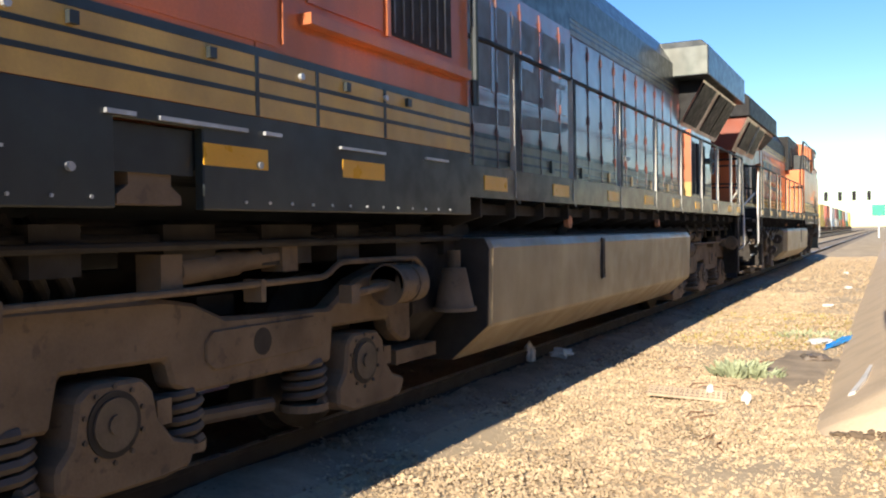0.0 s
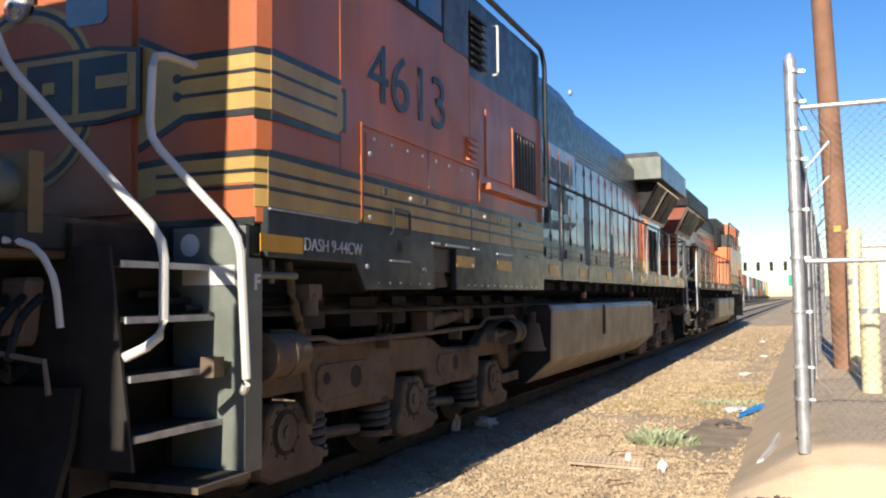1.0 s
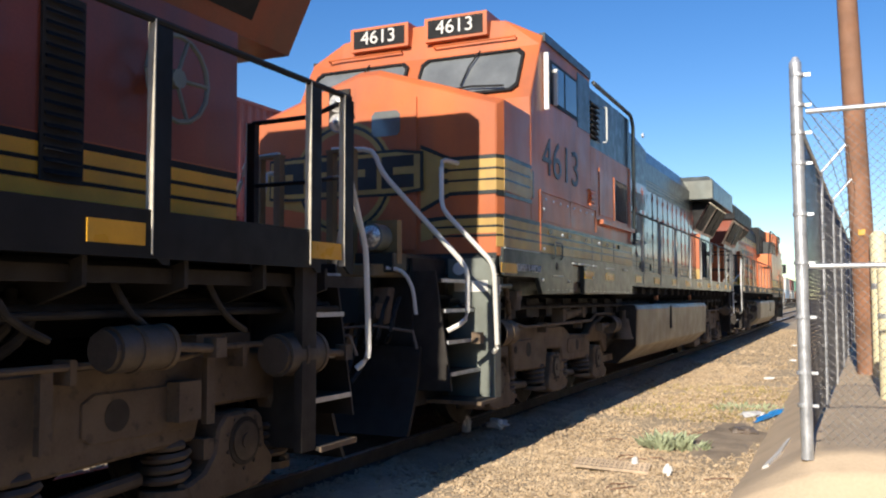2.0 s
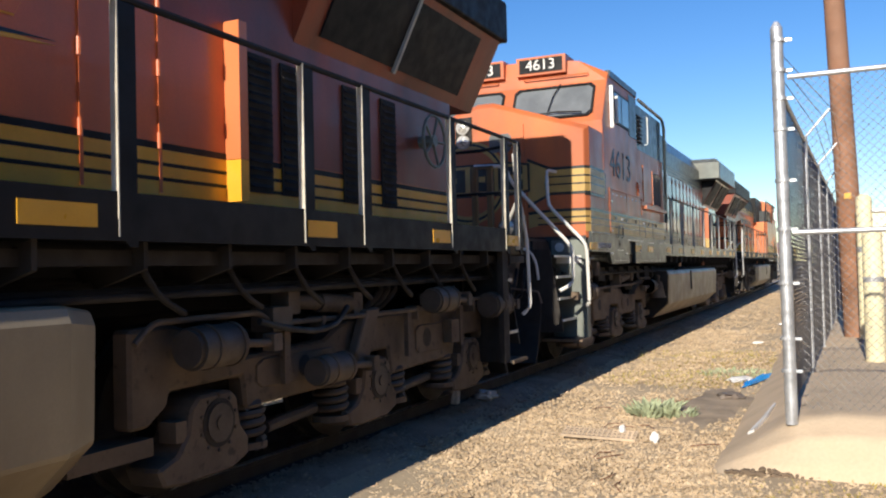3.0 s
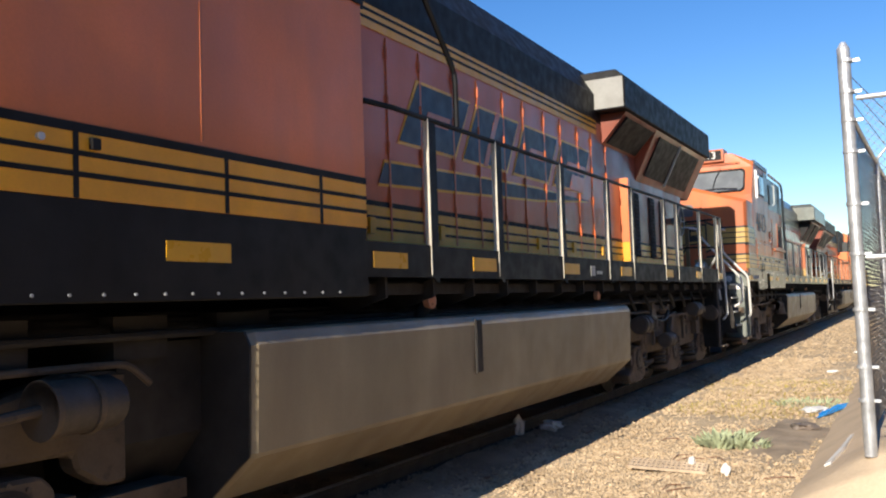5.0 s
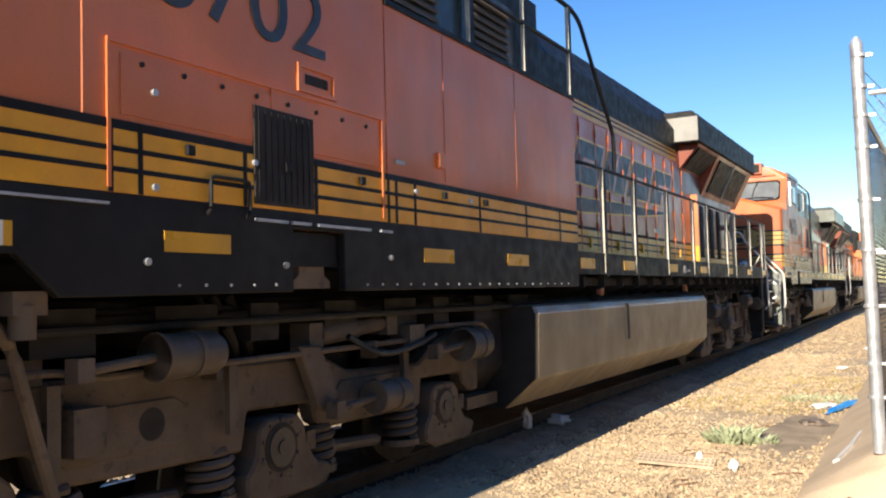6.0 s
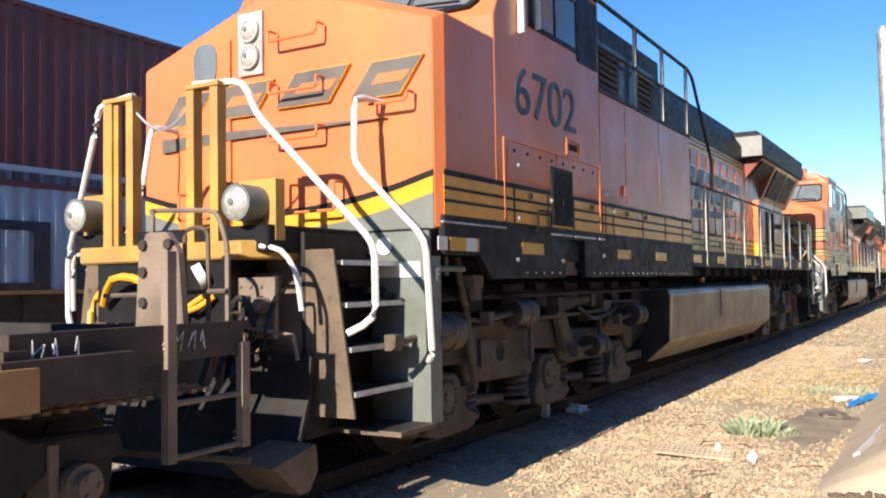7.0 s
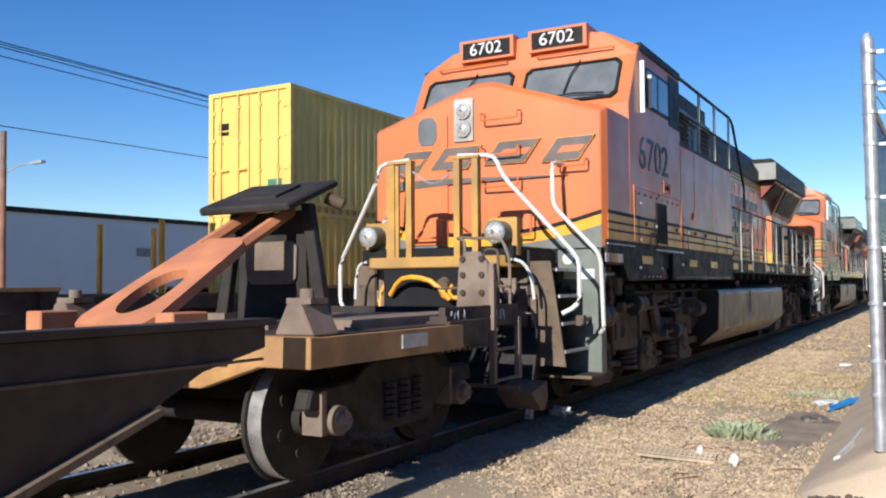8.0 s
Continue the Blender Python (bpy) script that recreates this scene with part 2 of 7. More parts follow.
def lettering(name, body, size, mat, parent, m, bold=0.0, width=1.0, label=""):
    c = bpy.data.curves.new(name, "FONT")
    c.body, c.size, c.extrude, c.offset = body, size, 0.004, bold
    c.align_x, c.align_y = "CENTER", "CENTER"
    tmp = bpy.data.objects.new("tmp", c)
    scene.collection.objects.link(tmp)
    me = bpy.data.meshes.new_from_object(tmp.evaluated_get(bpy.context.evaluated_depsgraph_get()))
    bpy.data.objects.remove(tmp)
    bpy.data.curves.remove(c)
    me.transform(m @ Matrix.Diagonal((width, 1, 1, 1)))
    me.materials.clear()
    me.materials.append(mat)
    ob = new(name, me)
    ob.parent = parent
    if label:
        ob["label"] = label
    return ob


def side_m(x, y, z):
    """Writing on a flank that faces +x and reads along +y."""
    return Matrix(((0, 0, 1, x), (1, 0, 0, y), (0, 1, 0, z), (0, 0, 0, 1)))


def front_m(x, y, z, tilt=0):
    """Writing on a face that looks along -y."""
    return Matrix.Translation((x, y, z)) @ Matrix.Rotation(radians(90 + tilt), 4, "X")


# ---- locomotive pieces ----
WHEELS = []          # (wheelset, axle place on its truck, radius, thing)


def wheelset(parent, y, r, mat_face=DARK, bright=False):
    bm = BM()
    for sx in (-1, 1):
        cyl(bm, (sx * 0.68, 0, 0), (sx * 0.80, 0, 0), r, 40)
        cyl(bm, (sx * 0.65, 0, 0), (sx * 0.68, 0, 0), r + 0.03, 40)
        cyl(bm, (sx * 0.80, 0, 0), (sx * 0.87, 0, 0), 0.12, 16)
        for k in range(6):
            a = k * math.pi / 3
            cyl(bm, (sx * 0.80, 0.24 * math.cos(a), 0.24 * math.sin(a)), (sx * 0.812, 0.24 * math.cos(a), 0.24 * math.sin(a)), 0.045, 8)
    cyl(bm, (-0.95, 0, 0), (0.95, 0, 0), 0.085, 16)
    w = part("wheelset", bm, mat_face, parent, smooth=True)
    w.matrix_basis = pose(0, y, r)
    if bright:
        for sx in (-1, 1):
            tread = BM()
            bmesh.ops.create_cone(tread, cap_ends=False, segments=48, radius1=r + 0.002, radius2=r + 0.002, depth=0.116, matrix=Matrix.Translation((sx * 0.741, 0, 0)) @ Matrix.Rotation(math.pi / 2, 4, "Y"))
            part("tread", tread, STEEL, w, "polished steel running surface", smooth=True)
    WHEELS.append((w, y, r))
    return w


def loco_truck(parent, axles, flip, ornate):
    """Three-axle truck, mirrored when flip is -1: cast side frames, journal boxes, springs, brake gear."""
    mid = axles[1]
    cast = TRUCK_GRIMY if ornate else TRUCK
    A0, A2 = -2.0, 2.05                      # outer axles from the middle one, before mirroring

    def Y(u):
        return mid + flip * u

    def yz(pts):
        return [(Y(u), z) for u, z in pts]

    bm = BM()
    for u in (-1.0, 1.05):
        box(bm, -0.9, 0.9, *sorted((Y(u - 0.15), Y(u + 0.15))), 0.6, 0.95)
    box(bm, -0.35, 0.35, *sorted((Y(A0 - 0.55), Y(A2 + 0.55))), 0.7, 1.1)
    truck = part("truck", bm, DARK, parent, "six-wheel truck thick with brown dust")
    for sx in (-1, 1):
        def X(a, b):
            return sorted((sx * a, sx * b))
        top = [(-2.65, 0.96), (-2.45, 1.02), (-0.60, 1.00), (0.36, 0.985), (0.56, 0.95), (0.78, 0.86), (1.16, 0.845), (1.72, 0.83), (2.02, 0.99), (2.40, 1.08), (2.74, 1.07)]
        low = [(2.74, 0.52), (2.60, 0.52), (2.44, 0.62), (2.42, 0.70), (1.76, 0.71), (1.73, 0.50), (1.08, 0.505), (0.52, 0.505), (0.40, 0.56), (0.36, 0.69), (-0.24, 0.71), (-0.29, 0.48), (-1.00, 0.50), (-1.60, 0.52), (-1.66, 0.70), (-2.32, 0.70), (-2.38, 0.55), (-2.65, 0.60)]
        part("side_frame", prismm(yz(top + low), "x", *X(1.07, 1.205)), cast, truck, bev=0.02)
        # raised pads cast on the frame
        for u0, u1, z0, z1 in ((0.62, 1.62, 0.60, 0.80), (-1.55, -0.75, 0.60, 0.86)):
            pad = [(u0 + 0.06, z0), (u1 - 0.06, z0 + 0.01), (u1, z0 + 0.05), (u1, z1 - 0.04), (u1 - 0.08, z1), (u0 + 0.05, z1), (u0, z1 - 0.05), (u0, z0 + 0.05)]
            part("frame_pad", prismm(yz(pad), "x", *X(1.20, 1.218)), cast, truck, bev=0.006)
        for u, zz, rr in ((1.06, 0.705, 0.075), (-0.98, 0.74, 0.085), (-1.42, 0.76, 0.045)):
            part("lightening_hole", cylm((sx * 1.20, Y(u), zz), (sx * 1.2205, Y(u), zz), rr, 18), DARK, truck)
        for a in (A0, 0.0, A2):
            # journal box: narrow top, wide foot, round cover set in a dark ring
            jb = [(a - 0.30, 0.22), (a - 0.14, 0.16), (a + 0.30, 0.15), (a + 0.47, 0.17), (a + 0.52, 0.28), (a + 0.36, 0.33), (a + 0.27, 0.44), (a + 0.24, 0.58), (a + 0.17, 0.645), (a - 0.12, 0.65), (a - 0.19, 0.60), (a - 0.22, 0.42), (a - 0.30, 0.33)]
            part("journal_box", prismm(yz(jb), "x", *X(0.98, 1.245)), cast, truck, bev=0.018)
            part("cover_ring", cylm((sx * 1.24, Y(a), 0.465), (sx * 1.252, Y(a), 0.465), 0.148, 28), DARK, truck)
            cp = cylm((sx * 1.245, Y(a), 0.465), (sx * 1.262, Y(a), 0.465), 0.118, 24)
            cyl(cp, (sx * 1.262, Y(a), 0.465), (sx * 1.272, Y(a), 0.465), 0.045, 12)
            part("bearing_cap", cp, TRUCK_DARK, truck, "round dusty bearing cover")
            bt = BM()
            for k in range(10):
                an = k * math.pi / 5 + 0.3
                cyl(bt, (sx * 1.24, Y(a) + 0.168 * math.cos(an), 0.465 + 0.168 * math.sin(an)), (sx * 1.256, Y(a) + 0.168 * math.cos(an), 0.465 + 0.168 * math.sin(an)), 0.012, 6)
            part("cap_bolts", bt, TRUCK_DARK, truck)["kind"] = "stuff"
            for so in (-0.45, 0.52):
                if not (A0 - 0.6 < a + so < A2 + 0.3):
                    continue
                pts = [(sx * 1.09 + 0.12 * math.cos(k * 0.7), Y(a + so) + 0.12 * math.sin(k * 0.7), 0.27 + 0.0068 * k) for k in range(37)]
                part("coil_spring", tubem(pts, 0.027, 6), TRUCK_DARK, truck, smooth=True)
                part("spring_seat", cylm((sx * 1.09, Y(a + so), 0.22), (sx * 1.09, Y(a + so), 0.265), 0.15, 16), cast, truck)
            # pedestal tie under the box and a shock lug beside it
            part("pedestal_lug", boxm(*X(1.10, 1.23), *sorted((Y(a + 0.27), Y(a + 0.36))), 0.40, 0.52), cast, truck, bev=0.012)
        # brake cylinders with ribs, caps and rods
        spots = [(2.10, 0.95, 0.125, 0.36), (-2.52, 0.985, 0.135, 0.40)] + ([(-1.12, 1.09, 0.115, 0.38), (0.80, 0.675, 0.105, 0.36)] if ornate else [])
        for u, zz, rr, ll in spots:
            body = TRUCK_DARK if ornate else cast
            part("brake_cylinder", cylm((sx * 1.39, Y(u), zz), (sx * 1.39, Y(u + ll), zz), rr, 24), body, truck, smooth=True)
            part("cylinder_cap", cylm((sx * 1.39, Y(u + ll), zz), (sx * 1.39, Y(u + ll + 0.035), zz), rr * 0.86, 20), body, truck)
            for q in (0.0, 0.22):
                part("cylinder_band", cylm((sx * 1.39, Y(u + q), zz), (sx * 1.39, Y(u + q + 0.03), zz), rr * 1.07, 24), cast, truck)
            part("cylinder_bracket", boxm(*X(1.18, 1.40), *sorted((Y(u + 0.10), Y(u + 0.20))), zz - 0.05, zz + 0.05), cast, truck, bev=0.01)
            part("piston_rod", cylm((sx * 1.39, Y(u - 0.42), zz - 0.03), (sx * 1.39, Y(u), zz), 0.026, 10), cast, truck)
            part("rod_clevis", boxm(*X(1.34, 1.43), *sorted((Y(u - 0.47), Y(u - 0.38))), zz - 0.08, zz + 0.03), cast, truck, bev=0.012)
        pipe = [(-2.6, 1.06), (-1.6, 1.06), (-1.4, 1.015), (0.26, 1.02), (1.55, 1.032), (1.70, 1.115), (2.66, 1.11), (2.80, 1.0)]
        part("brake_pipe", tubem([(sx * 1.30, Y(u), z) for u, z in pipe], 0.019, round_it=0.06), cast, truck, smooth=True)
        for u in (-1.9, -0.6, 0.95):
            part("pipe_clamp", boxm(*X(1.20, 1.32), *sorted((Y(u - 0.02), Y(u + 0.02))), 0.93, 1.05), cast, truck, bev=0.005)
        sd = BM()
        cyl(sd, (sx * 1.20, Y(0.42), 1.115), (sx * 1.20, Y(0.86), 1.145), 0.072, 14)
        cyl(sd, (sx * 1.20, Y(0.86), 1.145), (sx * 1.20, Y(1.18), 1.165), 0.056, 14)
        box(sd, *X(1.10, 1.26), *sorted((Y(0.28), Y(0.42))), 1.02, 1.20)
        box(sd, *X(1.12, 1.27), *sorted((Y(1.18), Y(1.32))), 1.08, 1.25)
        part("damper", sd, cast, truck, smooth=True)
        part("tie_bar", boxm(*X(0.95, 1.19), *sorted((Y(2.55), Y(3.15))), 0.36, 0.46), cast, truck, bev=0.01)
        part("brake_bracket", boxm(*X(1.02, 1.20), *sorted((Y(-2.1), Y(-1.6))), 1.0, 1.13), cast, truck, bev=0.01)
        # brake beam and shoe seen below the frame between the axles
        for u in (-1.30, 0.70):
            part("brake_beam", cylm((sx * 1.05, Y(u), 0.34), (sx * 1.05, Y(u + 0.62), 0.30), 0.045, 10), TRUCK_DARK, truck)
            part("brake_shoe", prismm(yz([(u + 0.62, 0.24), (u + 0.74, 0.26), (u + 0.78, 0.48), (u + 0.66, 0.50)]), "x", *X(0.72, 0.92)), DARK, truck, bev=0.01)
        # motor cables that sag above the frame
        for k in range(3):
            u = -0.55 + 0.13 * k
            part("motor_cable", tubem([(sx * 1.10, Y(u), 1.38), (sx * 1.16, Y(u + 0.06), 1.20), (sx * 1.08, Y(u + 0.22), 1.05), (sx * 0.9, Y(u + 0.30), 0.95)], 0.032, 8, round_it=0.1), DARK, truck, smooth=True)
        if ornate:
            for u in (-1.65, -0.50, 1.35):
                part("brake_lever", boxm(*X(1.26, 1.30), *sorted((Y(u), Y(u + 0.07))), 0.62, 1.00), cast, truck, bev=0.012)
            part("air_hose", tubem([(sx * 1.32, Y(0.62), 1.10), (sx * 1.36, Y(0.85), 0.98), (sx * 1.34, Y(1.10), 0.95), (sx * 1.36, Y(1.5), 1.0), (sx * 1.34, Y(1.75), 1.06)], 0.022, round_it=0.1), RUBBER, truck, smooth=True)
            part("brake_hanger", prismm(yz([(0.10, 1.07), (0.32, 1.06), (0.50, 0.74), (0.44, 0.62), (0.30, 0.66)]), "x", *X(1.24, 1.32)), cast, truck, bev=0.012)
            part("slack_adjuster", boxm(*X(1.22, 1.31), *sorted((Y(-1.52), Y(-1.34))), 0.66, 0.88), cast, truck, bev=0.02)
            part("valve_box", boxm(*X(1.16, 1.34), *sorted((Y(1.38), Y(1.60))), 0.98, 1.14), TRUCK_DARK, truck, bev=0.015)
    for a in (A0, 0.0, A2):
        wheelset(truck, Y(a), 0.52)
    return truck


def striped_band(e, x, y0, y1, z0, z1, mat, dark, sx=1, cuts=(), lines=(0.36, 0.68), proud=0.004):
    """A coloured band along a flank with thin dark lines and upright cuts."""
    part("band", box(BM(), *sorted((sx * x, sx * (x + proud))), y0, y1, z0, z1), mat, e)
    bm = BM()
    for k in lines:
        zz = z0 + (z1 - z0) * k
        box(bm, *sorted((sx * (x + proud), sx * (x + proud + 0.003))), y0, y1, zz - 0.012, zz + 0.012)
    box(bm, *sorted((sx * (x + proud), sx * (x + proud + 0.003))), y0, y1, z1 - 0.002, z1 + 0.040)
    for c in cuts:
        box(bm, *sorted((sx * (x + proud), sx * (x + proud + 0.004))), c - 0.014, c + 0.014, z0, z1 + 0.04)
    part("pinstripe", bm, dark, e)["kind"] = "stuff"


def slanted_logo(e, sx, x, y0, y1, z0, z1, fill, edge, slant=0.35):
    """The railway's mark as four plain leaning blocks over a swoosh."""
    n, w = 4, (y1 - y0) / 4
    for k in range(n):
        a, b = y0 + k * w, y0 + (k + 1) * w - 0.16 * w
        ed = [(a - 0.03, z0 - 0.03), (b + 0.03, z0 - 0.03), (b + slant + 0.03, z1 + 0.03), (a + slant - 0.03, z1 + 0.03)]
        fi = [(a, z0), (b, z0), (b + slant, z1), (a + slant, z1)]
        part("mark_edge", prismm(ed, "x", *sorted((sx * x, sx * (x + 0.004)))), edge, e)
        part("mark_block", prismm(fi, "x", *sorted((sx * (x + 0.002), sx * (x + 0.008)))), fill, e)
        nb = BM()
        zc, h = (z0 + z1) / 2, (z1 - z0)
        if k in (0, 2, 3):
            prism(nb, [(a + slant * 0.35 + w * 0.28, zc - 0.10 * h), (b + slant * 0.35 - (0 if k == 3 else w * 0.2), zc - 0.10 * h), (b + slant * 0.5 - (0 if k == 3 else w * 0.2), zc + 0.10 * h), (a + slant * 0.5 + w * 0.28, zc + 0.10 * h)], "x", *sorted((sx * (x + 0.006), sx * (x + 0.011))))
            if k == 3:
                prism(nb, [(a + w * 0.45, z0 - 0.02), (b + 0.03, z0 - 0.02), (b + slant * 0.33 + 0.03, z0 + 0.33 * h), (a + slant * 0.33 + w * 0.45, z0 + 0.33 * h)], "x", *sorted((sx * (x + 0.006), sx * (x + 0.011))))
        else:
            prism(nb, [(a + w * 0.36, z0 - 0.02), (a + w * 0.44, z0 - 0.02), (a + w * 0.44 + slant, z1 + 0.02), (a + w * 0.36 + slant, z1 + 0.02)], "x", *sorted((sx * (x + 0.006), sx * (x + 0.011))))
        part("mark_gap", nb, DULL_HOOD if edge is YELLOW else SOOT_HOOD, e)
    sw = [(y0 - 0.35, z0 - 0.40), (y0 + 1.4, z0 - 0.32), (y0 + 3.1, z0 - 0.24), (y1 + 0.1, z0 - 0.10), (y0 + 3.1, z0 - 0.115), (y0 + 1.4, z0 - 0.16), (y0 - 0.25, z0 - 0.22)]
    part("swoosh_edge", prismm([(p, q + (0.025 if i > 3 else -0.025)) for i, (p, q) in enumerate(sw)], "x", *sorted((sx * x, sx * (x + 0.003)))), edge, e)
    part("swoosh", prismm(sw, "x", *sorted((sx * (x + 0.002), sx * (x + 0.006)))), fill, e)


def dome(x, y, z, r, deep, n=20):
    """A shallow glass bowl that looks along -y."""
    bm = BM()
    rows = [[bm.verts.new((x + r * q * math.cos(2 * math.pi * k / n), y - deep * (1 - q * q), z + r * q * math.sin(2 * math.pi * k / n))) for k in range(n)] for q in (1.0, 0.85, 0.6, 0.3)]
    for a, b in zip(rows, rows[1:]):
        for k in range(n):
            bm.faces.new((a[k], a[(k + 1) % n], b[(k + 1) % n], b[k]))
    bm.faces.new(rows[-1])
    bmesh.ops.recalc_face_normals(bm, faces=bm.faces)
    return bm


def hook_rail(e, pts, r=0.02, mat=WHITE, label="white-painted steel handrail"):
    part("handrail", tubem(pts, r, 8, round_it=0.09), mat, e, label, smooth=True)


def grab(e, x0, x1, y, z, mat, drop=0.09):
    part("grab_iron", tubem([(x0, y, z), (x0, y - 0.10, z), (x0, y - 0.10, z - drop), (x1, y - 0.10, z - drop), (x1, y - 0.10, z), (x1, y, z)], 0.012, 6, round_it=0.02), mat, e)


def locomotive(new_paint, number, label):
    """Nose towards -y. y = 0 lies 0.6 m behind the front coupler; flank at x = 1.56."""
    e = new("locomotive")
    orange, band, dark = (ORANGE, YELLOW, BLACK) if new_paint else (ORANGE_OLD, CREAM, GREEN)
    WE = 8.05 if new_paint else 6.80          # end of the full-width part
    R0, R1 = (14.85, 20.4) if new_paint else (16.5, 20.7)
    RX, RZ = (1.36, 4.42) if new_paint else (1.53, 4.48)
    T0, T1 = (6.9, 14.2) if new_paint else (7.15, 14.9)
    HX = 0.92
    DE = 15.87 if new_paint else R0 + 0.84   # raised edge before the louvred doors
    G0 = 9.60 if new_paint else 10.02
    F, END = 1.05, 20.70
    # underframe
    part("deck", prismm([(-0.95, -0.1), (0.95, -0.1), (0.95, 0.95), (1.50, 0.95), (1.50, END - 0.95), (0.95, END - 0.95), (0.95, END + 0.1), (-0.95, END + 0.1), (-0.95, END - 0.95), (-1.50, END - 0.95), (-1.50, 0.95), (-0.95, 0.95)], "z", 1.58, 1.76), dark, e, bev=0.01)
    part("centre_sill", boxm(-0.62, 0.62, -0.15, END + 0.05, 1.12, 1.575), dark, e)
    for sx in (-1, 1):
        part("side_sill", box(BM(), *sorted((sx * 1.502, sx * 1.555)), WE, END - 0.95, 1.54, 1.78), dark, e, bev=0.008)
        low = BM()
        box(low, *sorted((sx * 1.35, sx * 1.42)), WE, END - 0.1, 1.42, 1.50)
        for k in range(18):
            yy = WE + 0.3 + k * 0.68
            if yy < END - 0.2:
                prism(low, [(sx * 1.0, 1.40), (sx * 1.5, 1.54), (sx * 1.5, 1.40), (sx * 1.1, 1.28)], "y", yy, yy + 0.03)
        part("sill_bracket", low, DARK, e)
        pip = BM()
        for k in range(4):
            tube(pip, [(sx * (1.05 + 0.08 * k), 0.6 + 0.1 * k, 1.36 - 0.04 * k), (sx * (1.05 + 0.08 * k), 9.0, 1.33 - 0.03 * k), (sx * (1.05 + 0.08 * k), END - 0.3, 1.36 - 0.03 * k)], 0.022)
        for k in range(9):
            yy = 1.2 + k * 0.72
            box(pip, *sorted((sx * 0.95, sx * 1.25)), yy, yy + 0.25 + 0.1 * (k % 3), 1.12, 1.34)
        for k in range(8):
            yy = T1 + 0.4 + k * 0.72
            tube(pip, [(sx * 1.3, yy, 1.5), (sx * 1.38, yy + 0.1, 1.25), (sx * 1.34, yy + 0.35, 1.15)], 0.02, round_it=0.1)
        part("piping", pip, DARK, e)
        # skirt below the cab with its slanted front cut and jacking notch
        j0 = 3.38 if new_paint else 3.52
        pts = [(1.10, 1.86), (WE, 1.86), (WE, 1.41), (j0 + 0.50, 1.40), (j0 + 0.50, 1.76), (j0, 1.76), (j0, 1.40), (1.84 if new_paint else 2.30, 1.39), (1.64 if new_paint else 2.16, 1.57), (1.10, 1.57)]
        part("skirt", prismm(pts, "x", *sorted((sx * 1.505, sx * 1.56))), dark, e, bev=0.006)
        jp = boxm(*sorted((sx * 1.40, sx * 1.515)), j0 + 0.02, j0 + 0.48, 1.55, 1.75)
        part("jacking_recess", jp, dark, e)
        prism(jp := BM(), [(j0 + 0.06, 1.42), (j0 + 0.42, 1.42), (j0 + 0.42, 1.46), (j0 + 0.36, 1.50), (j0 + 0.36, 1.56), (j0 + 0.12, 1.56), (j0 + 0.12, 1.50), (j0 + 0.06, 1.46)], "x", *sorted((sx * 1.38, sx * 1.50)))
        part("jacking_pad", jp, TRUCK, e)
        for q in ((j0 - 0.33, j0 - 0.06, 1.785, 1.802), (j0 - 0.02, j0 + 0.15, 1.785, 1.802), (j0 + 0.22, j0 + 0.78, 1.785, 1.802), (j0 + 0.90, j0 + 1.04, 1.785, 1.802), (1.05, 2.08, 1.80, 1.812)) if new_paint else ((j0 - 0.05, j0 + 0.10, 1.770, 1.788), (j0 + 0.23, j0 + 0.79, 1.770, 1.788), (j0 + 0.92, j0 + 1.05, 1.770, 1.788), (j0 + 1.58, j0 + 2.06, 1.755, 1.770), (j0 + 2.58, j0 + 2.90, 1.765, 1.780), (1.10, 2.16, 1.842, 1.852), (2.68, 3.02, 1.60, 1.612)):
            part("edge_strip", box(BM(), *sorted((sx * 1.56, sx * 1.578)), *q), GALV, e)
        bo = BM()
        for yy in [2.5 + 0.18 * k for k in range(int((WE - 2.6) / 0.18))]:
            if yy < j0 - 0.1 or yy > j0 + 0.6:
                if int(yy * 50) % 3:
                    cyl(bo, (sx * 1.555, yy, 1.44), (sx * 1.568, yy, 1.44), 0.008, 6)
        for yy, zz in ((2.35, 1.9), (2.35, 2.35), (4.4, 1.62), (2.3, 1.55), (3.3, 1.55), (3.05, 2.1), (4.75, 2.1), (5.6, 2.1)):
            cyl(bo, (sx * 1.555, yy, zz), (sx * 1.58, yy, zz), 0.018, 8)
        part("skirt_bolts", bo, GALV, e)["kind"] = "stuff"
        part("sand_pipe", tubem([(sx * 1.40, 1.55, 1.56), (sx * 1.40, 1.62, 1.30), (sx * 1.36, 1.75, 1.20), (sx * 1.30, 2.0, 0.5)], 0.03, 8, round_it=0.1), TRUCK, e, smooth=True)
        part("air_valve", cylm((sx * 1.44, 1.75, 1.22), (sx * 1.44, 1.75, 1.36), 0.055, 12), TRUCK, e, smooth=True)
        part("valve_bracket", box(BM(), *sorted((sx * 1.36, sx * 1.48)), 1.68, 1.84, 1.32, 1.42), TRUCK, e, bev=0.01)
        part("front_pipe", tubem([(sx * 1.46, 1.12, 1.47), (sx * 1.46, 1.55, 1.47)], 0.022, 8), GREY_GREEN, e)
        part("front_pipe", tubem([(sx * 1.45, 1.30, 1.56), (sx * 1.45, 1.30, 1.42)], 0.018, 8), GREY_GREEN, e)
        part("flank_handle", tubem([(sx * 1.556, 2.70, 1.80), (sx * 1.585, 2.70, 1.82), (sx * 1.585, 2.70, 1.99), (sx * 1.585, 2.99, 1.99), (sx * 1.585, 2.99, 1.82), (sx * 1.556, 2.99, 1.80)], 0.011, 6, round_it=0.03), dark, e)
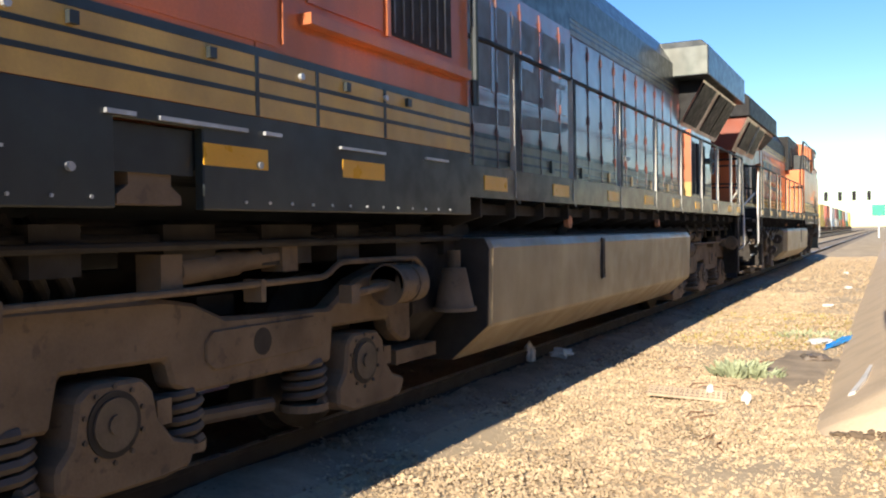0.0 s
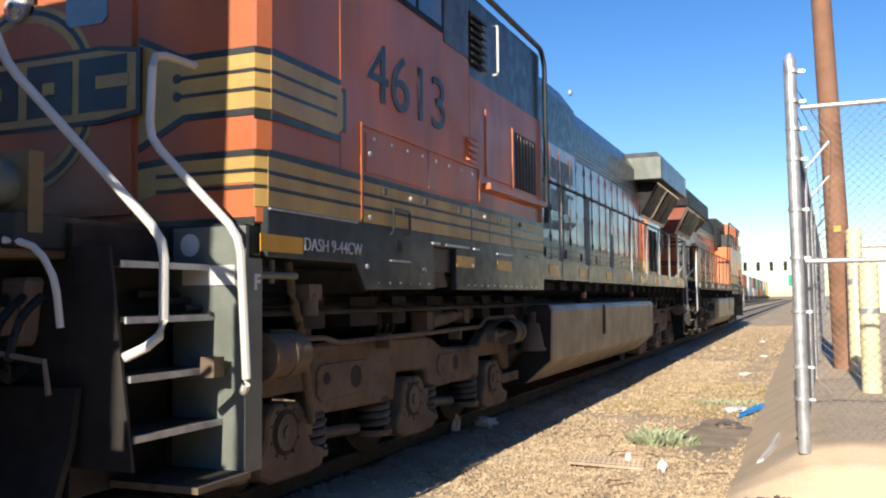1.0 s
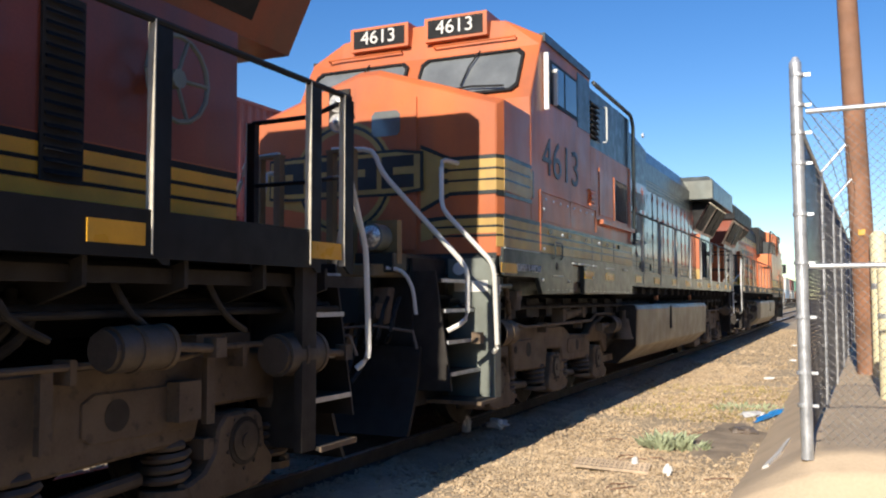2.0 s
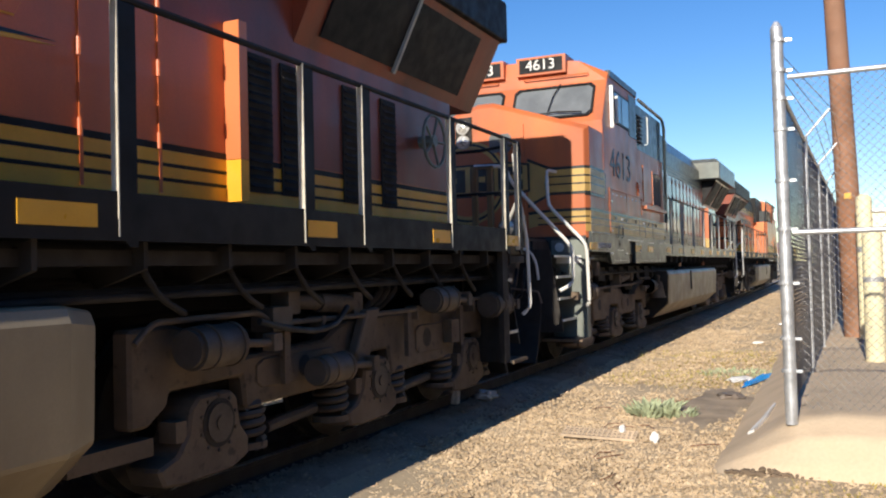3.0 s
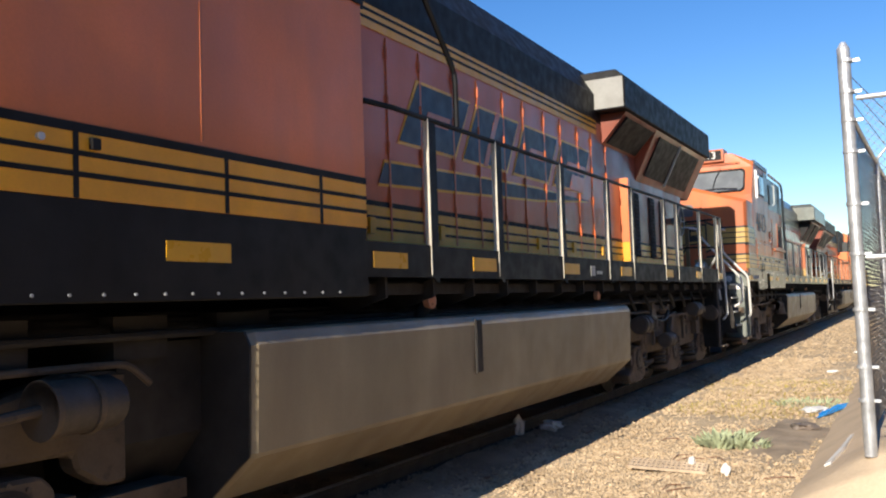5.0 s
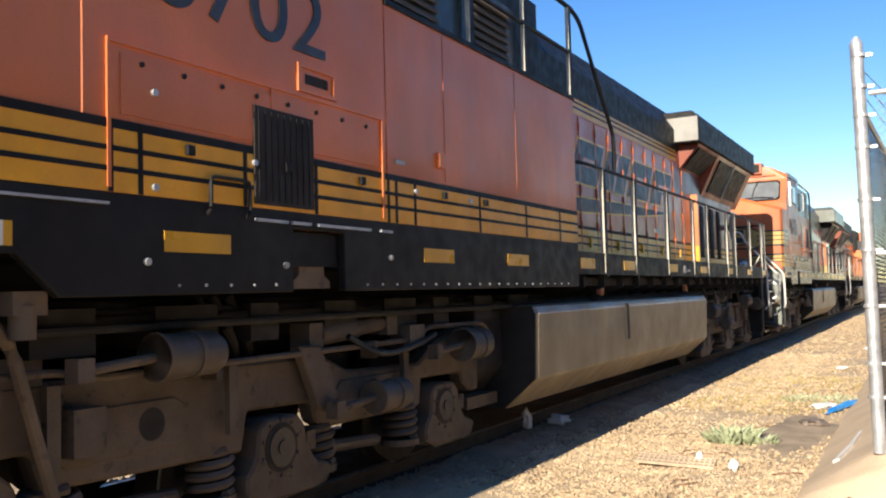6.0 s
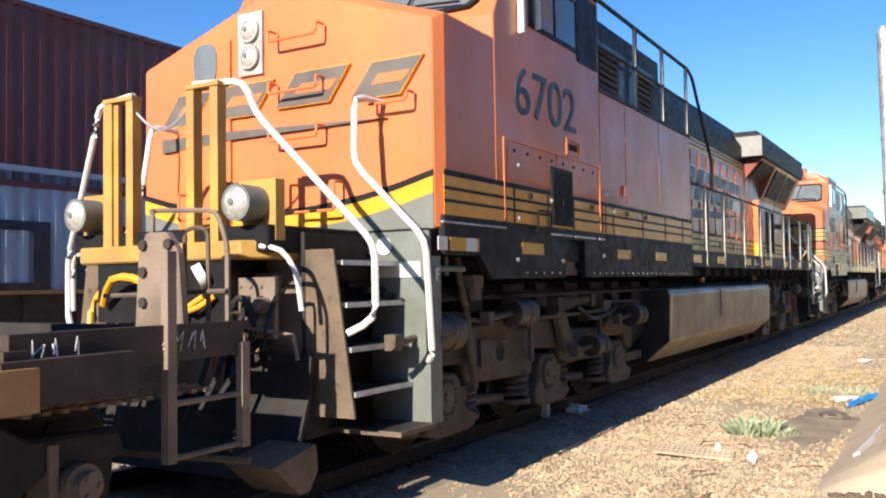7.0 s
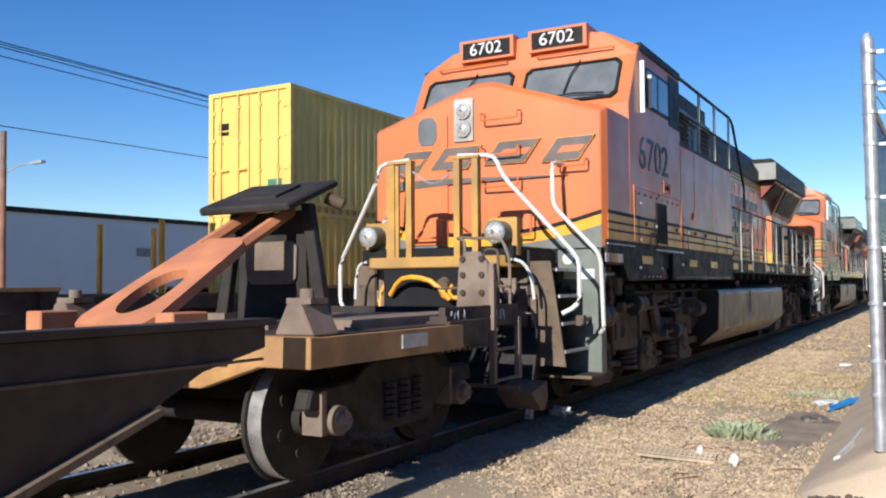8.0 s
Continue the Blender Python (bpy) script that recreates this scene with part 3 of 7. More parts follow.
        if not new_paint:
            part("lock_hole", cylm((sx * 1.555, 2.85, 1.72), (sx * 1.564, 2.85, 1.72), 0.05, 16), DARK, e)
        for yy in (2.55, 3.30, 4.05, 5.15, 5.85):
            part("latch_block", box(BM(), *sorted((sx * 1.556, sx * 1.586)), yy, yy + 0.045, 2.08, 2.13), dark, e, bev=0.006)
        # reflectors
        for yy in ((1.17, 2.41, 4.86, 6.29) if new_paint else (1.02, 4.02, 5.13)):
            part("reflector", box(BM(), *sorted((sx * 1.558, sx * 1.564)), yy, yy + 0.45, 1.60, 1.70), SIGN_YEL, e, "dull yellow reflector strip")
        for yy in (8.12, 9.61, 11.72, 13.67, 15.90, 17.84, 19.66) if new_paint else (7.05, 8.56, 10.3, 11.9, 13.5, 15.1, 16.7, 18.3, 19.4):
            if yy < END - 0.5:
                part("reflector", box(BM(), *sorted((sx * 1.553, sx * 1.561)), yy, yy + (0.44 if yy < 14 else 0.36), 1.60, 1.71), SIGN_YEL, e, "dull yellow reflector strip")
        for yy, ww, hh, zz in ((1.42, 0.16, 0.10, 1.60), (0.98 + 0.02, 0.13, 0.10, 1.60)) if new_paint else ():
            part("placard", box(BM(), *sorted((sx * 1.558, sx * 1.565)), yy, yy + ww, zz, zz + hh), WHITE, e, "small pale notice plate")
        if new_paint:
            part("placard", box(BM(), *sorted((sx * 1.553, sx * 1.560)), 12.54, 12.68, 1.59, 1.70), POST_GREY, e, "small pale notice plate")
            part("placard", box(BM(), *sorted((sx * 1.553, sx * 1.560)), 12.75, 12.93, 1.61, 1.645), POST_GREY, e, "small pale notice plate")
    if not new_paint:
        lettering("model_lettering", "DASH 9-44CW", 0.118, PAPER, e, side_m(1.563, 1.86, 1.66), bold=-0.0015, width=1.0, label="white model lettering on the sill")
    lettering("end_letter", "F", 0.12, WHITE, e, side_m(1.553, 1.0, 1.42), bold=0.004, label="white letter by the steps")

    # ---- nose and cab
    nose = BM()
    fr = [(-1.5, 1.76), (1.5, 1.76), (1.5, 3.30), (0.12, 3.74), (-0.12, 3.74), (-1.5, 3.30)]
    wide = [(-1.550, 1.762), (1.550, 1.762), (1.550, 3.36), (0.12, 3.82), (-0.12, 3.82), (-1.550, 3.36)]
    rings = [[nose.verts.new((x, yy, z)) for x, z in pr] for pr, yy in ((fr, F), (wide, F + 0.10), (wide, 2.06))]
    for a, b in zip(rings, rings[1:]):
        for k in range(6):
            nose.faces.new((a[k], a[(k + 1) % 6], b[(k + 1) % 6], b[k]))
    nose.faces.new(rings[0])
    nose.faces.new(rings[-1])
    bmesh.ops.recalc_face_normals(nose, faces=nose.faces)
    part("nose", nose, orange, e, bev=0.012)
    # cab shell: windscreen leans back, roof in facets
    def roof(y, zx):
        return [(-1.555, 1.76), (1.555, 1.76), (1.555, zx[0]), (1.10, zx[1]), (0.5, zx[2]), (-0.5, zx[2]), (-1.10, zx[1]), (-1.555, zx[0])]
    cabm = BM()
    secs = [(1.95, (3.56, 3.56, 3.56)), (2.32, (4.24, 4.24, 4.24)), (2.40, (4.36, 4.60, 4.68)), (4.4, (4.36, 4.62, 4.72))]
    rr = [[cabm.verts.new((x, yy, z)) for x, z in roof(yy, zx)] for yy, zx in secs]
    for a, b in zip(rr, rr[1:]):
        for k in range(8):
            cabm.faces.new((a[k], a[(k + 1) % 8], b[(k + 1) % 8], b[k]))
    cabm.faces.new(rr[0])
    cabm.faces.new(rr[-1])
    bmesh.ops.recalc_face_normals(cabm, faces=cabm.faces)
    cab = part("cab", cabm, orange, e, bev=0.01)
    # windscreens lie on the leaning front
    tilt = math.degrees(math.atan2(0.37, 0.68))
    for xa, xb in ((0.12, 1.36), (-1.36, -0.12)):
        m = Matrix.Translation(((xa + xb) / 2, 2.140, 3.915)) @ Matrix.Rotation(radians(90 - tilt), 4, "X")
        w, h = (xb - xa), 0.56
        wf = BM()
        def rr4(w, h, c=0.07):
            return [(-w / 2 + c, -h / 2), (w / 2 - c, -h / 2), (w / 2, -h / 2 + c), (w / 2, h / 2 - c), (w / 2 - c, h / 2), (-w / 2 + c, h / 2), (-w / 2, h / 2 - c), (-w / 2, -h / 2 + c)]
        outer, inner = rr4(w + 0.07, h + 0.07), rr4(w, h)
        for (p, q), (s1, t1) in (((i, (i + 1) % 8), (0, 0)) for i in range(8)):
            a4 = [outer[p], outer[q], inner[q], inner[p]]
            prism(wf, a4, "z", -0.01, 0.035)
        wf.transform(m)
        frame_ob = part("windscreen_frame", wf, BLACK, e)
        gl = prismm(inner, "z", 0.0, 0.012)
        gl.transform(m)
        part("windscreen", gl, GLASS, e, "cab windscreen with reflected sky put into its grey colour")
        wp = BM()
        tube(wp, [(0.1, h / 2 + 0.05, 0.05), (0.0, 0.1, 0.05), (-0.05, -0.18, 0.045)], 0.010)
        tube(wp, [(-w * 0.35, -h / 2 + 0.03, 0.06), (0.1, -h / 2 + 0.06, 0.06), (w * 0.4, -h / 2 + 0.02, 0.06)], 0.012)
        wp.transform(m)
        part("wiper", wp, BLACK, e)
        rl = BM()
        tube(rl, [(xa + 0.1, 2.40, 4.34), (xa + 0.1, 2.28, 4.36), (xb - 0.1, 2.28, 4.36), (xb - 0.1, 2.40, 4.34)], 0.012, 6)
        part("window_grab", rl, orange, e)
    # number boards
    for xa, xb in ((0.16, 0.87), (-0.87, -0.16)):
        part("number_board", boxm(xa - 0.05, xb + 0.05, 2.26, 2.75, 4.42, 4.71), orange, e, bev=0.015)
        part("number_glass", boxm(xa, xb, 2.25, 2.262, 4.455, 4.675), BLACK, e, bev=0.003)
        lettering("board_number", number, 0.235, WHITE, e, front_m((xa + xb) / 2, 2.238, 4.565), width=1.05, label="white number on a black board")
    # side window, awning strips, cab edge in lighter trim
    for sx in (-1, 1):
        wn = boxm(*sorted((sx * 1.556, sx * 1.566)), 2.62, 3.75, 3.62, 4.14)
        part("window_frame", wn, BLACK, e, bev=0.003)
        for ya, yb in ((2.70, 3.16), (3.22, 3.70)):
            part("side_window", box(BM(), *sorted((sx * 1.565, sx * 1.572)), ya, yb, 3.66, 4.10), DARKGLASS, e)
        part("wind_deflector", box(BM(), *sorted((sx * 1.565, sx * 1.62)), 2.40, 2.44, 3.50, 4.16), WHITE, e, "pale upright wind deflector", bev=0.004)
        part("wind_deflector", box(BM(), *sorted((sx * 1.565, sx * 1.61)), 2.76, 2.79, 3.62, 4.05), WHITE, e, "pale upright wind deflector", bev=0.004)
        part("roof_edge", box(BM(), *sorted((sx * 1.50, sx * 1.575)), 2.42, 4.38, 4.30, 4.40), dark, e, bev=0.01)
        part("window_panel", box(BM(), *sorted((sx * 1.556, sx * 1.562)), 3.78, 4.36, 3.55, 4.26), dark, e)
    # nose door, window, headlight
    part("nose_door", boxm(-1.06, -0.45, F - 0.025, F + 0.01, 1.85, 3.43) if new_paint else boxm(-0.10, 0.62, F - 0.025, F + 0.01, 1.85, 3.45), orange, e, bev=0.012)
    wx = -0.84 if new_paint else 0.26
    gl = prismm([(wx - 0.13, 3.06), (wx + 0.13, 3.06), (wx + 0.17, 3.10), (wx + 0.17, 3.29), (wx + 0.13, 3.33), (wx - 0.13, 3.33), (wx - 0.17, 3.29), (wx - 0.17, 3.10)], "y", F - 0.035, F - 0.02)
    if new_paint:
        gl.free()
        wx = -0.73
        gl = prismm([(wx + p * 1.1, 3.26 + q * 1.22) for p, q in ((-0.07, -0.14), (0.07, -0.14), (0.11, -0.10), (0.12, -0.05), (0.12, 0.06), (0.10, 0.11), (0.06, 0.14), (-0.06, 0.14), (-0.10, 0.11), (-0.12, 0.06), (-0.12, -0.05), (-0.11, -0.10))], "y", F - 0.035, F - 0.02)
    part("door_window", gl, GLASS, e, "dark rounded window in the nose door")
    hx = -0.22 if new_paint else -0.32
    part("headlight_plate", boxm(hx - 0.13, hx + 0.13, F - 0.03, F + 0.01, 3.10, 3.62), POST_GREY if new_paint else DARK, e, bev=0.02)
    for zz in (3.25, 3.47):
        hl = cylm((hx, F - 0.06, zz), (hx, F - 0.02, zz), 0.105, 24)
        part("headlight", hl, POST_GREY, e, "round headlight in a dull steel ring", smooth=True)
        part("headlight_lens", dome(hx, F - 0.061, zz, 0.084, 0.035), LENS, e, smooth=True)
        part("lamp_bulb", cylm((hx, F - 0.102, zz), (hx, F - 0.07, zz), 0.02, 10), GREY_GREEN, e)
    # bands across the nose front and the cab flank
    if new_paint:
        n = 10
        for lo, hi, mt, pr in ((0.0, 0.12, YELLOW, 0.006), (0.12, 0.17, BLACK, 0.005)):
            pts = []
            for k in range(n + 1):
                x = -1.5 + 3.0 * k / n
                pts.append((x, 2.02 - 0.22 * (1 - (x / 1.5) ** 2) + lo - 0.0))
            for k in range(n, -1, -1):
                x = -1.5 + 3.0 * k / n
                pts.append((x, 2.02 - 0.22 * (1 - (x / 1.5) ** 2) + hi))
            part("nose_band", prismm(pts, "y", F - pr, F + 0.02), mt, e)
        pts = [(-1.5, 1.76), (1.5, 1.76)] + [(1.5 - 3.0 * k / n, 2.02 - 0.22 * (1 - ((1.5 - 3.0 * k / n) / 1.5) ** 2)) for k in range(n + 1)]
        part("nose_base", prismm(pts, "y", F - 0.004, F + 0.02), GREY_GREEN, e, "grey lower nose panel")
        for x0, z0, w in ((-1.24, 2.76, 0.48), (-0.68, 2.77, 0.60), (0.06, 2.79, 0.62), (0.80, 2.77, 0.54)):
            part("mark_edge", prismm([(x0 - 0.006, z0 - 0.006), (x0 + w - 0.094, z0 - 0.006), (x0 + w + 0.109, z0 + 0.266), (x0 + 0.196, z0 + 0.266)], "y", F - 0.032, F + 0.01), YELLOW, e)
            part("mark_block", prismm([(x0, z0), (x0 + w - 0.10, z0), (x0 + w + 0.10, z0 + 0.26), (x0 + 0.20, z0 + 0.26)], "y", F - 0.036, F + 0.01), LOGO_FADED, e)
            part("mark_gap", prismm([(x0 + 0.19, z0 + 0.09), (x0 + w - 0.07, z0 + 0.09), (x0 + w, z0 + 0.165), (x0 + 0.26, z0 + 0.165)], "y", F - 0.040, F + 0.01), ORANGE, e)
        part("swoosh", prismm([(-1.25, 2.54), (-0.40, 2.585), (1.12, 2.60), (-0.40, 2.655), (-1.25, 2.66)], "y", F - 0.034, F + 0.01), LOGO_FADED, e)
    else:
        def on_nose(pts, mat, proud, name):
            part(name, prismm(pts, "y", F - proud, F + 0.02), mat, e)

        def round_corner(z0, z1, mat, proud, name):
            for sx in (-1, 1):
                o = [(1.499, F - proud), (1.503, F - proud), (1.552 + proud, F + 0.096), (1.5545 + proud, 1.14), (1.54, 1.14), (1.54, F + 0.11), (1.49, F + 0.01)]
                part(name, prismm([(sx * p, q) for p, q in o], "z", z0, z1), mat, e)

        # (bottom, top) at the door edge and from the bend on to the corner
        for b0, t0, b1, t1 in ((2.27, 2.90, 2.43, 2.75), (1.93, 2.12, 2.00, 2.15)):
            on_nose([(0.66, b0), (1.0, b1), (1.5, b1), (1.5, t1), (1.0, t1), (0.66, t0)], CREAM, 0.005, "nose_band")
            on_nose([(0.66, t0), (1.0, t1), (1.5, t1), (1.5, t1 + 0.04), (1.0, t1 + 0.04), (0.66, t0 + 0.045)], GREEN, 0.008, "nose_stripe")
            if t1 > 2.5:
                on_nose([(0.66, b0 - 0.045), (1.0, b1 - 0.04), (1.5, b1 - 0.04), (1.5, b1), (1.0, b1), (0.66, b0)], GREEN, 0.008, "nose_stripe")
            on_nose([(-1.5, b1), (-0.66, b0), (-0.66, t0), (-1.5, t1)], CREAM, 0.005, "nose_band")
            round_corner(b1 if t1 > 2.5 else 1.86, t1, CREAM, 0.004, "corner_band")
            round_corner(t1, t1 + 0.04, GREEN, 0.006, "corner_stripe")
        round_corner(2.37, 2.43, GREEN, 0.006, "corner_stripe")
        for zz in (2.53, 2.64, 1.965, 2.057):
            on_nose([(0.95 if zz > 2.4 else 0.8, zz), (1.5, zz), (1.5, zz + 0.022), (0.95 if zz > 2.4 else 0.8, zz + 0.022)], GREEN, 0.009, "nose_stripe")
            round_corner(zz, zz + 0.022, GREEN, 0.007, "corner_stripe")
            if zz > 2.4:
                part("stripe_dot", cylm((0.95, F - 0.010, zz + 0.011), (0.95, F, zz + 0.011), 0.03, 12), GREEN, e)
        # round herald with a cross arm, as plain shapes
        for r, q, mt, nm in ((0.62, 0.030, CREAM, "herald"), (0.585, 0.033, GREEN, "herald_ring"), (0.55, 0.036, CREAM, "herald_rim"), (0.50, 0.039, ORANGE_OLD, "herald_field")):
            part(nm, cylm((-0.26, F - 0.026, 2.64), (-0.26, F - q, 2.64), r, 40), mt, e)
        part("herald_edge", prismm([(-1.22, 2.44), (-0.9, 2.42), (0.4, 2.42), (0.70, 2.46), (0.70, 2.87), (0.4, 2.91), (-0.9, 2.91), (-1.22, 2.89)], "y", F - 0.042, F - 0.02), GREEN, e)
        part("herald_bar", prismm([(-1.20, 2.47), (-0.9, 2.45), (0.4, 2.45), (0.67, 2.49), (0.67, 2.84), (0.4, 2.88), (-0.9, 2.88), (-1.20, 2.86)], "y", F - 0.045, F - 0.02), CREAM, e)
        for k, x0 in enumerate((-1.14, -0.68, -0.22, 0.22)):
            part("herald_block", boxm(x0, x0 + 0.38, F - 0.049, F - 0.02, 2.50, 2.84), GREEN, e, bev=0.004)
            part("herald_gap", boxm(x0 + 0.14, x0 + (0.40 if k == 3 else 0.24), F - 0.053, F - 0.02, 2.64, 2.72), CREAM, e)
        part("nose_base", boxm(-1.5, 1.5, F - 0.004, F + 0.02, 1.74, 1.80), GREEN, e)
    for sx in (-1, 1):
        striped_band(e, 1.556, 1.10, WE, 1.86, 2.15, band, dark, sx, cuts=(2.10, 2.27, 2.98, 3.60, 4.40, 4.50, 4.75, 5.78, 6.72, 7.55) if new_paint else (2.25, 4.4, 4.9, 5.6))
        if not new_paint:
            bt = [(1.13, 2.43), (1.90, 2.41), (1.98, 2.47), (1.98, 2.70), (1.92, 2.75), (1.13, 2.75)]
            part("upper_band", prismm(bt, "x", *sorted((sx * 1.556, sx * 1.561)))
                 , CREAM, e)
            st = BM()
            for zz in (2.53, 2.64):
                box(st, *sorted((sx * 1.559, sx * 1.564)), 1.13, 1.90, zz, zz + 0.022)
            box(st, *sorted((sx * 1.559, sx * 1.564)), 1.13, 1.95, 2.75, 2.79)
            box(st, *sorted((sx * 1.559, sx * 1.564)), 1.13, 1.95, 2.37, 2.41)
            box(st, *sorted((sx * 1.559, sx * 1.564)), 1.98, 2.02, 2.44, 2.74)
            part("upper_stripe", st, GREEN, e)
        # battery door
        d0, d1 = (2.08, 4.34) if new_paint else (2.23, 4.62)
        fr4 = BM()
        box(fr4, *sorted((sx * 1.556, sx * 1.570)), d0, d1, 2.54, 2.56)
        box(fr4, *sorted((sx * 1.556, sx * 1.568)), d0, d0 + 0.02, 1.88, 2.54)
        box(fr4, *sorted((sx * 1.556, sx * 1.572)), d1 - 0.02, d1, 1.88 if new_paint else 2.24, 2.54)
        box(fr4, *sorted((sx * 1.556, sx * 1.565)), (d0 + d1) / 2 - 0.01, (d0 + d1) / 2 + 0.01, 2.22, 2.54)
        part("door_rim", fr4, orange, e)
        part("battery_door", box(BM(), *sorted((sx * 1.5, sx * 1.561)), d0 + 0.08, d1 - 0.06, 2.22, 2.50), orange, e, bev=0.004)
        rv = BM()
        for k in range(8):
            cyl(rv, (sx * 1.56, d0 + 0.2 + k * (d1 - d0 - 0.4) / 7, 2.47), (sx * 1.572, d0 + 0.2 + k * (d1 - d0 - 0.4) / 7, 2.47), 0.014, 6)
        part("door_bolts", rv, dark if new_paint else GALV, e)["kind"] = "stuff"
        if new_paint:
            part("vent_opening", box(BM(), *sorted((sx * 1.55, sx * 1.570)), 3.05, 3.57, 1.88, 2.42), DARK, e, "black ventilation opening", bev=0.004)
            part("marker_lamp", box(BM(), *sorted((sx * 1.556, sx * 1.585)), 5.09, 5.17, 2.31, 2.42), ORANGE, e)
            vs = BM()
            for k in range(9):
                box(vs, *sorted((sx * 1.568, sx * 1.576)), 3.08 + k * 0.055, 3.092 + k * 0.055, 1.90, 2.40)
            part("vent_slat", vs, BLACK, e)["kind"] = "stuff"
            part("flank_plate", box(BM(), *sorted((sx * 1.556, sx * 1.564)), 4.50, 4.62, 2.27, 2.30), POST_GREY, e, "small pale notice plate")
            rc = BM()
            for q in ((3.44, 3.82, 2.72, 2.745), (3.44, 3.82, 2.575, 2.60), (3.44, 3.475, 2.60, 2.72), (3.785, 3.82, 2.60, 2.72)):
                box(rc, *sorted((sx * 1.556, sx * 1.570)), *q)
            part("socket_frame", rc, ORANGE, e)
            part("cable_socket", box(BM(), *sorted((sx * 1.550, sx * 1.558)), 3.52, 3.74, 2.63, 2.69), DARK, e, "dark slot in a raised frame")
        ny, nz, ns = (3.02, 2.99, 0.60) if new_paint else (3.08, 2.95, 0.63)
        lettering("side_number", number, ns, LOGO, e, (side_m(1.560, ny, nz) if sx > 0 else Matrix.Rotation(math.pi, 4, "Z") @ side_m(1.560, -ny, nz)), bold=0.0, width=1.20, label="dark number painted on the cab flank")
    # full-width part behind the cab
    if new_paint:
        part("auxiliary_cab", boxm(-1.555, 1.555, 4.4, WE, 1.76, 3.36), orange, e, bev=0.012)
        up = boxm(-1.05, 1.05, 4.4, WE + 0.3, 3.34, 4.56)
        part("blower_housing", up, dark, e, bev=0.04)
        for sx in (-1, 1):
            part("walkway_edge", box(BM(), *sorted((sx * 1.40, sx * 1.57)), 4.4, WE, 3.36, 3.40), dark, e)
            bp = BM()
            for k, yy in enumerate((4.95, 5.9, 6.85)):
                box(bp, *sorted((sx * 1.05, sx * 1.085)), yy, yy + 0.75, 3.5, 4.2)
            part("intake_grille", bp, DARK, e)
            for yy in (4.36, 5.72, 6.84, 8.02):
                for zz in ((3.36, 3.86), (3.88, 4.36)):
                    st = part("roof_stanchion", box(BM(), *sorted((sx * 1.515, sx * 1.535)), yy, yy + 0.10, *zz), BLACK, e, bev=0.004)
                    part("stanchion_edge", box(BM(), *sorted((sx * 1.512, sx * 1.548)), yy - 0.008, yy, zz[0] + 0.02, zz[1]), POST_CREAM, st, "pale painted front edge")
            part("roof_rail", tubem([(sx * 1.53, 4.36, 4.37), (sx * 1.53, 8.15, 4.37), (sx * 1.53, 8.40, 4.30), (sx * 1.53, 9.45, 3.20), (sx * 1.53, 9.45, 2.76)], 0.024, 8, round_it=0.08), BLACK, e, smooth=True)
            part("roof_rail", tubem([(sx * 1.53, 4.36, 3.87), (sx * 1.53, 8.05, 3.87)], 0.018, 8), BLACK, e)
            part("blower_cabinet", box(BM(), *sorted((sx * 1.05, sx * 1.47)), 4.42, 6.80, 3.402, 3.98), GREEN, e, "dark cabinet behind the roof rail", bev=0.02)
            for ya, yb in ((4.62, 5.30), (5.90, 6.62)):
                lv = BM()
                for q in range(6):
                    prism(lv, [(sx * 1.465, 3.48 + q * 0.075), (sx * 1.50, 3.46 + q * 0.075), (sx * 1.50, 3.475 + q * 0.075), (sx * 1.465, 3.53 + q * 0.075)], "y", ya, yb)
                part("cabinet_louvre", lv, TRUCK, e)
            for yy in (4.40, 5.22, 6.55):
                part("panel_seam", box(BM(), *sorted((sx * 1.555, sx * 1.559)), yy - 0.006, yy + 0.006, 2.22, 3.34), ORANGE_OLD, e)
    else:
        part("auxiliary_cab", boxm(-1.555, 1.555, 4.4, WE, 1.76, 3.40), orange, e, bev=0.012)
        part("blower_housing", boxm(-1.54, 1.54, 4.4, WE, 3.404, 4.20), dark, e, bev=0.03)
        part("equipment_hood", prismm([(-0.95, 1.76), (0.95, 1.76), (0.95, 4.38), (0.70, 4.73), (-0.70, 4.73), (-0.95, 4.38)], "y", WE, 10.9), dark, e, bev=0.01)
        part("lower_hood", boxm(-0.956, 0.956, WE + 0.02, 10.88, 1.78, 3.62), SOOT_HOOD, e)
        for sx in (-1, 1):
            part("intake_panel", box(BM(), *sorted((sx * 1.55, sx * 1.568)), 4.82, 5.58, 2.50, 3.16), orange, e, bev=0.006)
            part("air_intake", box(BM(), *sorted((sx * 1.53, sx * 1.562)), 5.66, 6.52, 2.50, 3.10), DARK, e, "dark louvred intake")
            part("intake_jamb", box(BM(), *sorted((sx * 1.55, sx * 1.58)), 5.62, 5.66, 2.48, 3.12), ORANGE, e)
            sl = BM()
            for k in range(7):
                box(sl, *sorted((sx * 1.562, sx * 1.57)), 5.72 + k * 0.115, 5.735 + k * 0.115, 2.52, 3.08)
            part("intake_grille", sl, LOGO_FADED, e)["kind"] = "stuff"
            part("intake_sill", box(BM(), *sorted((sx * 1.55, sx * 1.63)), 4.76, 6.7, 2.37, 2.43), orange, e, bev=0.008)
            lv = BM()
            for k in range(7):
                prism(lv, [(sx * 1.54, 3.55 + k * 0.075), (sx * 1.575, 3.53 + k * 0.075), (sx * 1.575, 3.545 + k * 0.075), (sx * 1.54, 3.59 + k * 0.075)], "y", 4.45, 4.85)
            part("louvre", lv, DARK, e)
            lo = BM()
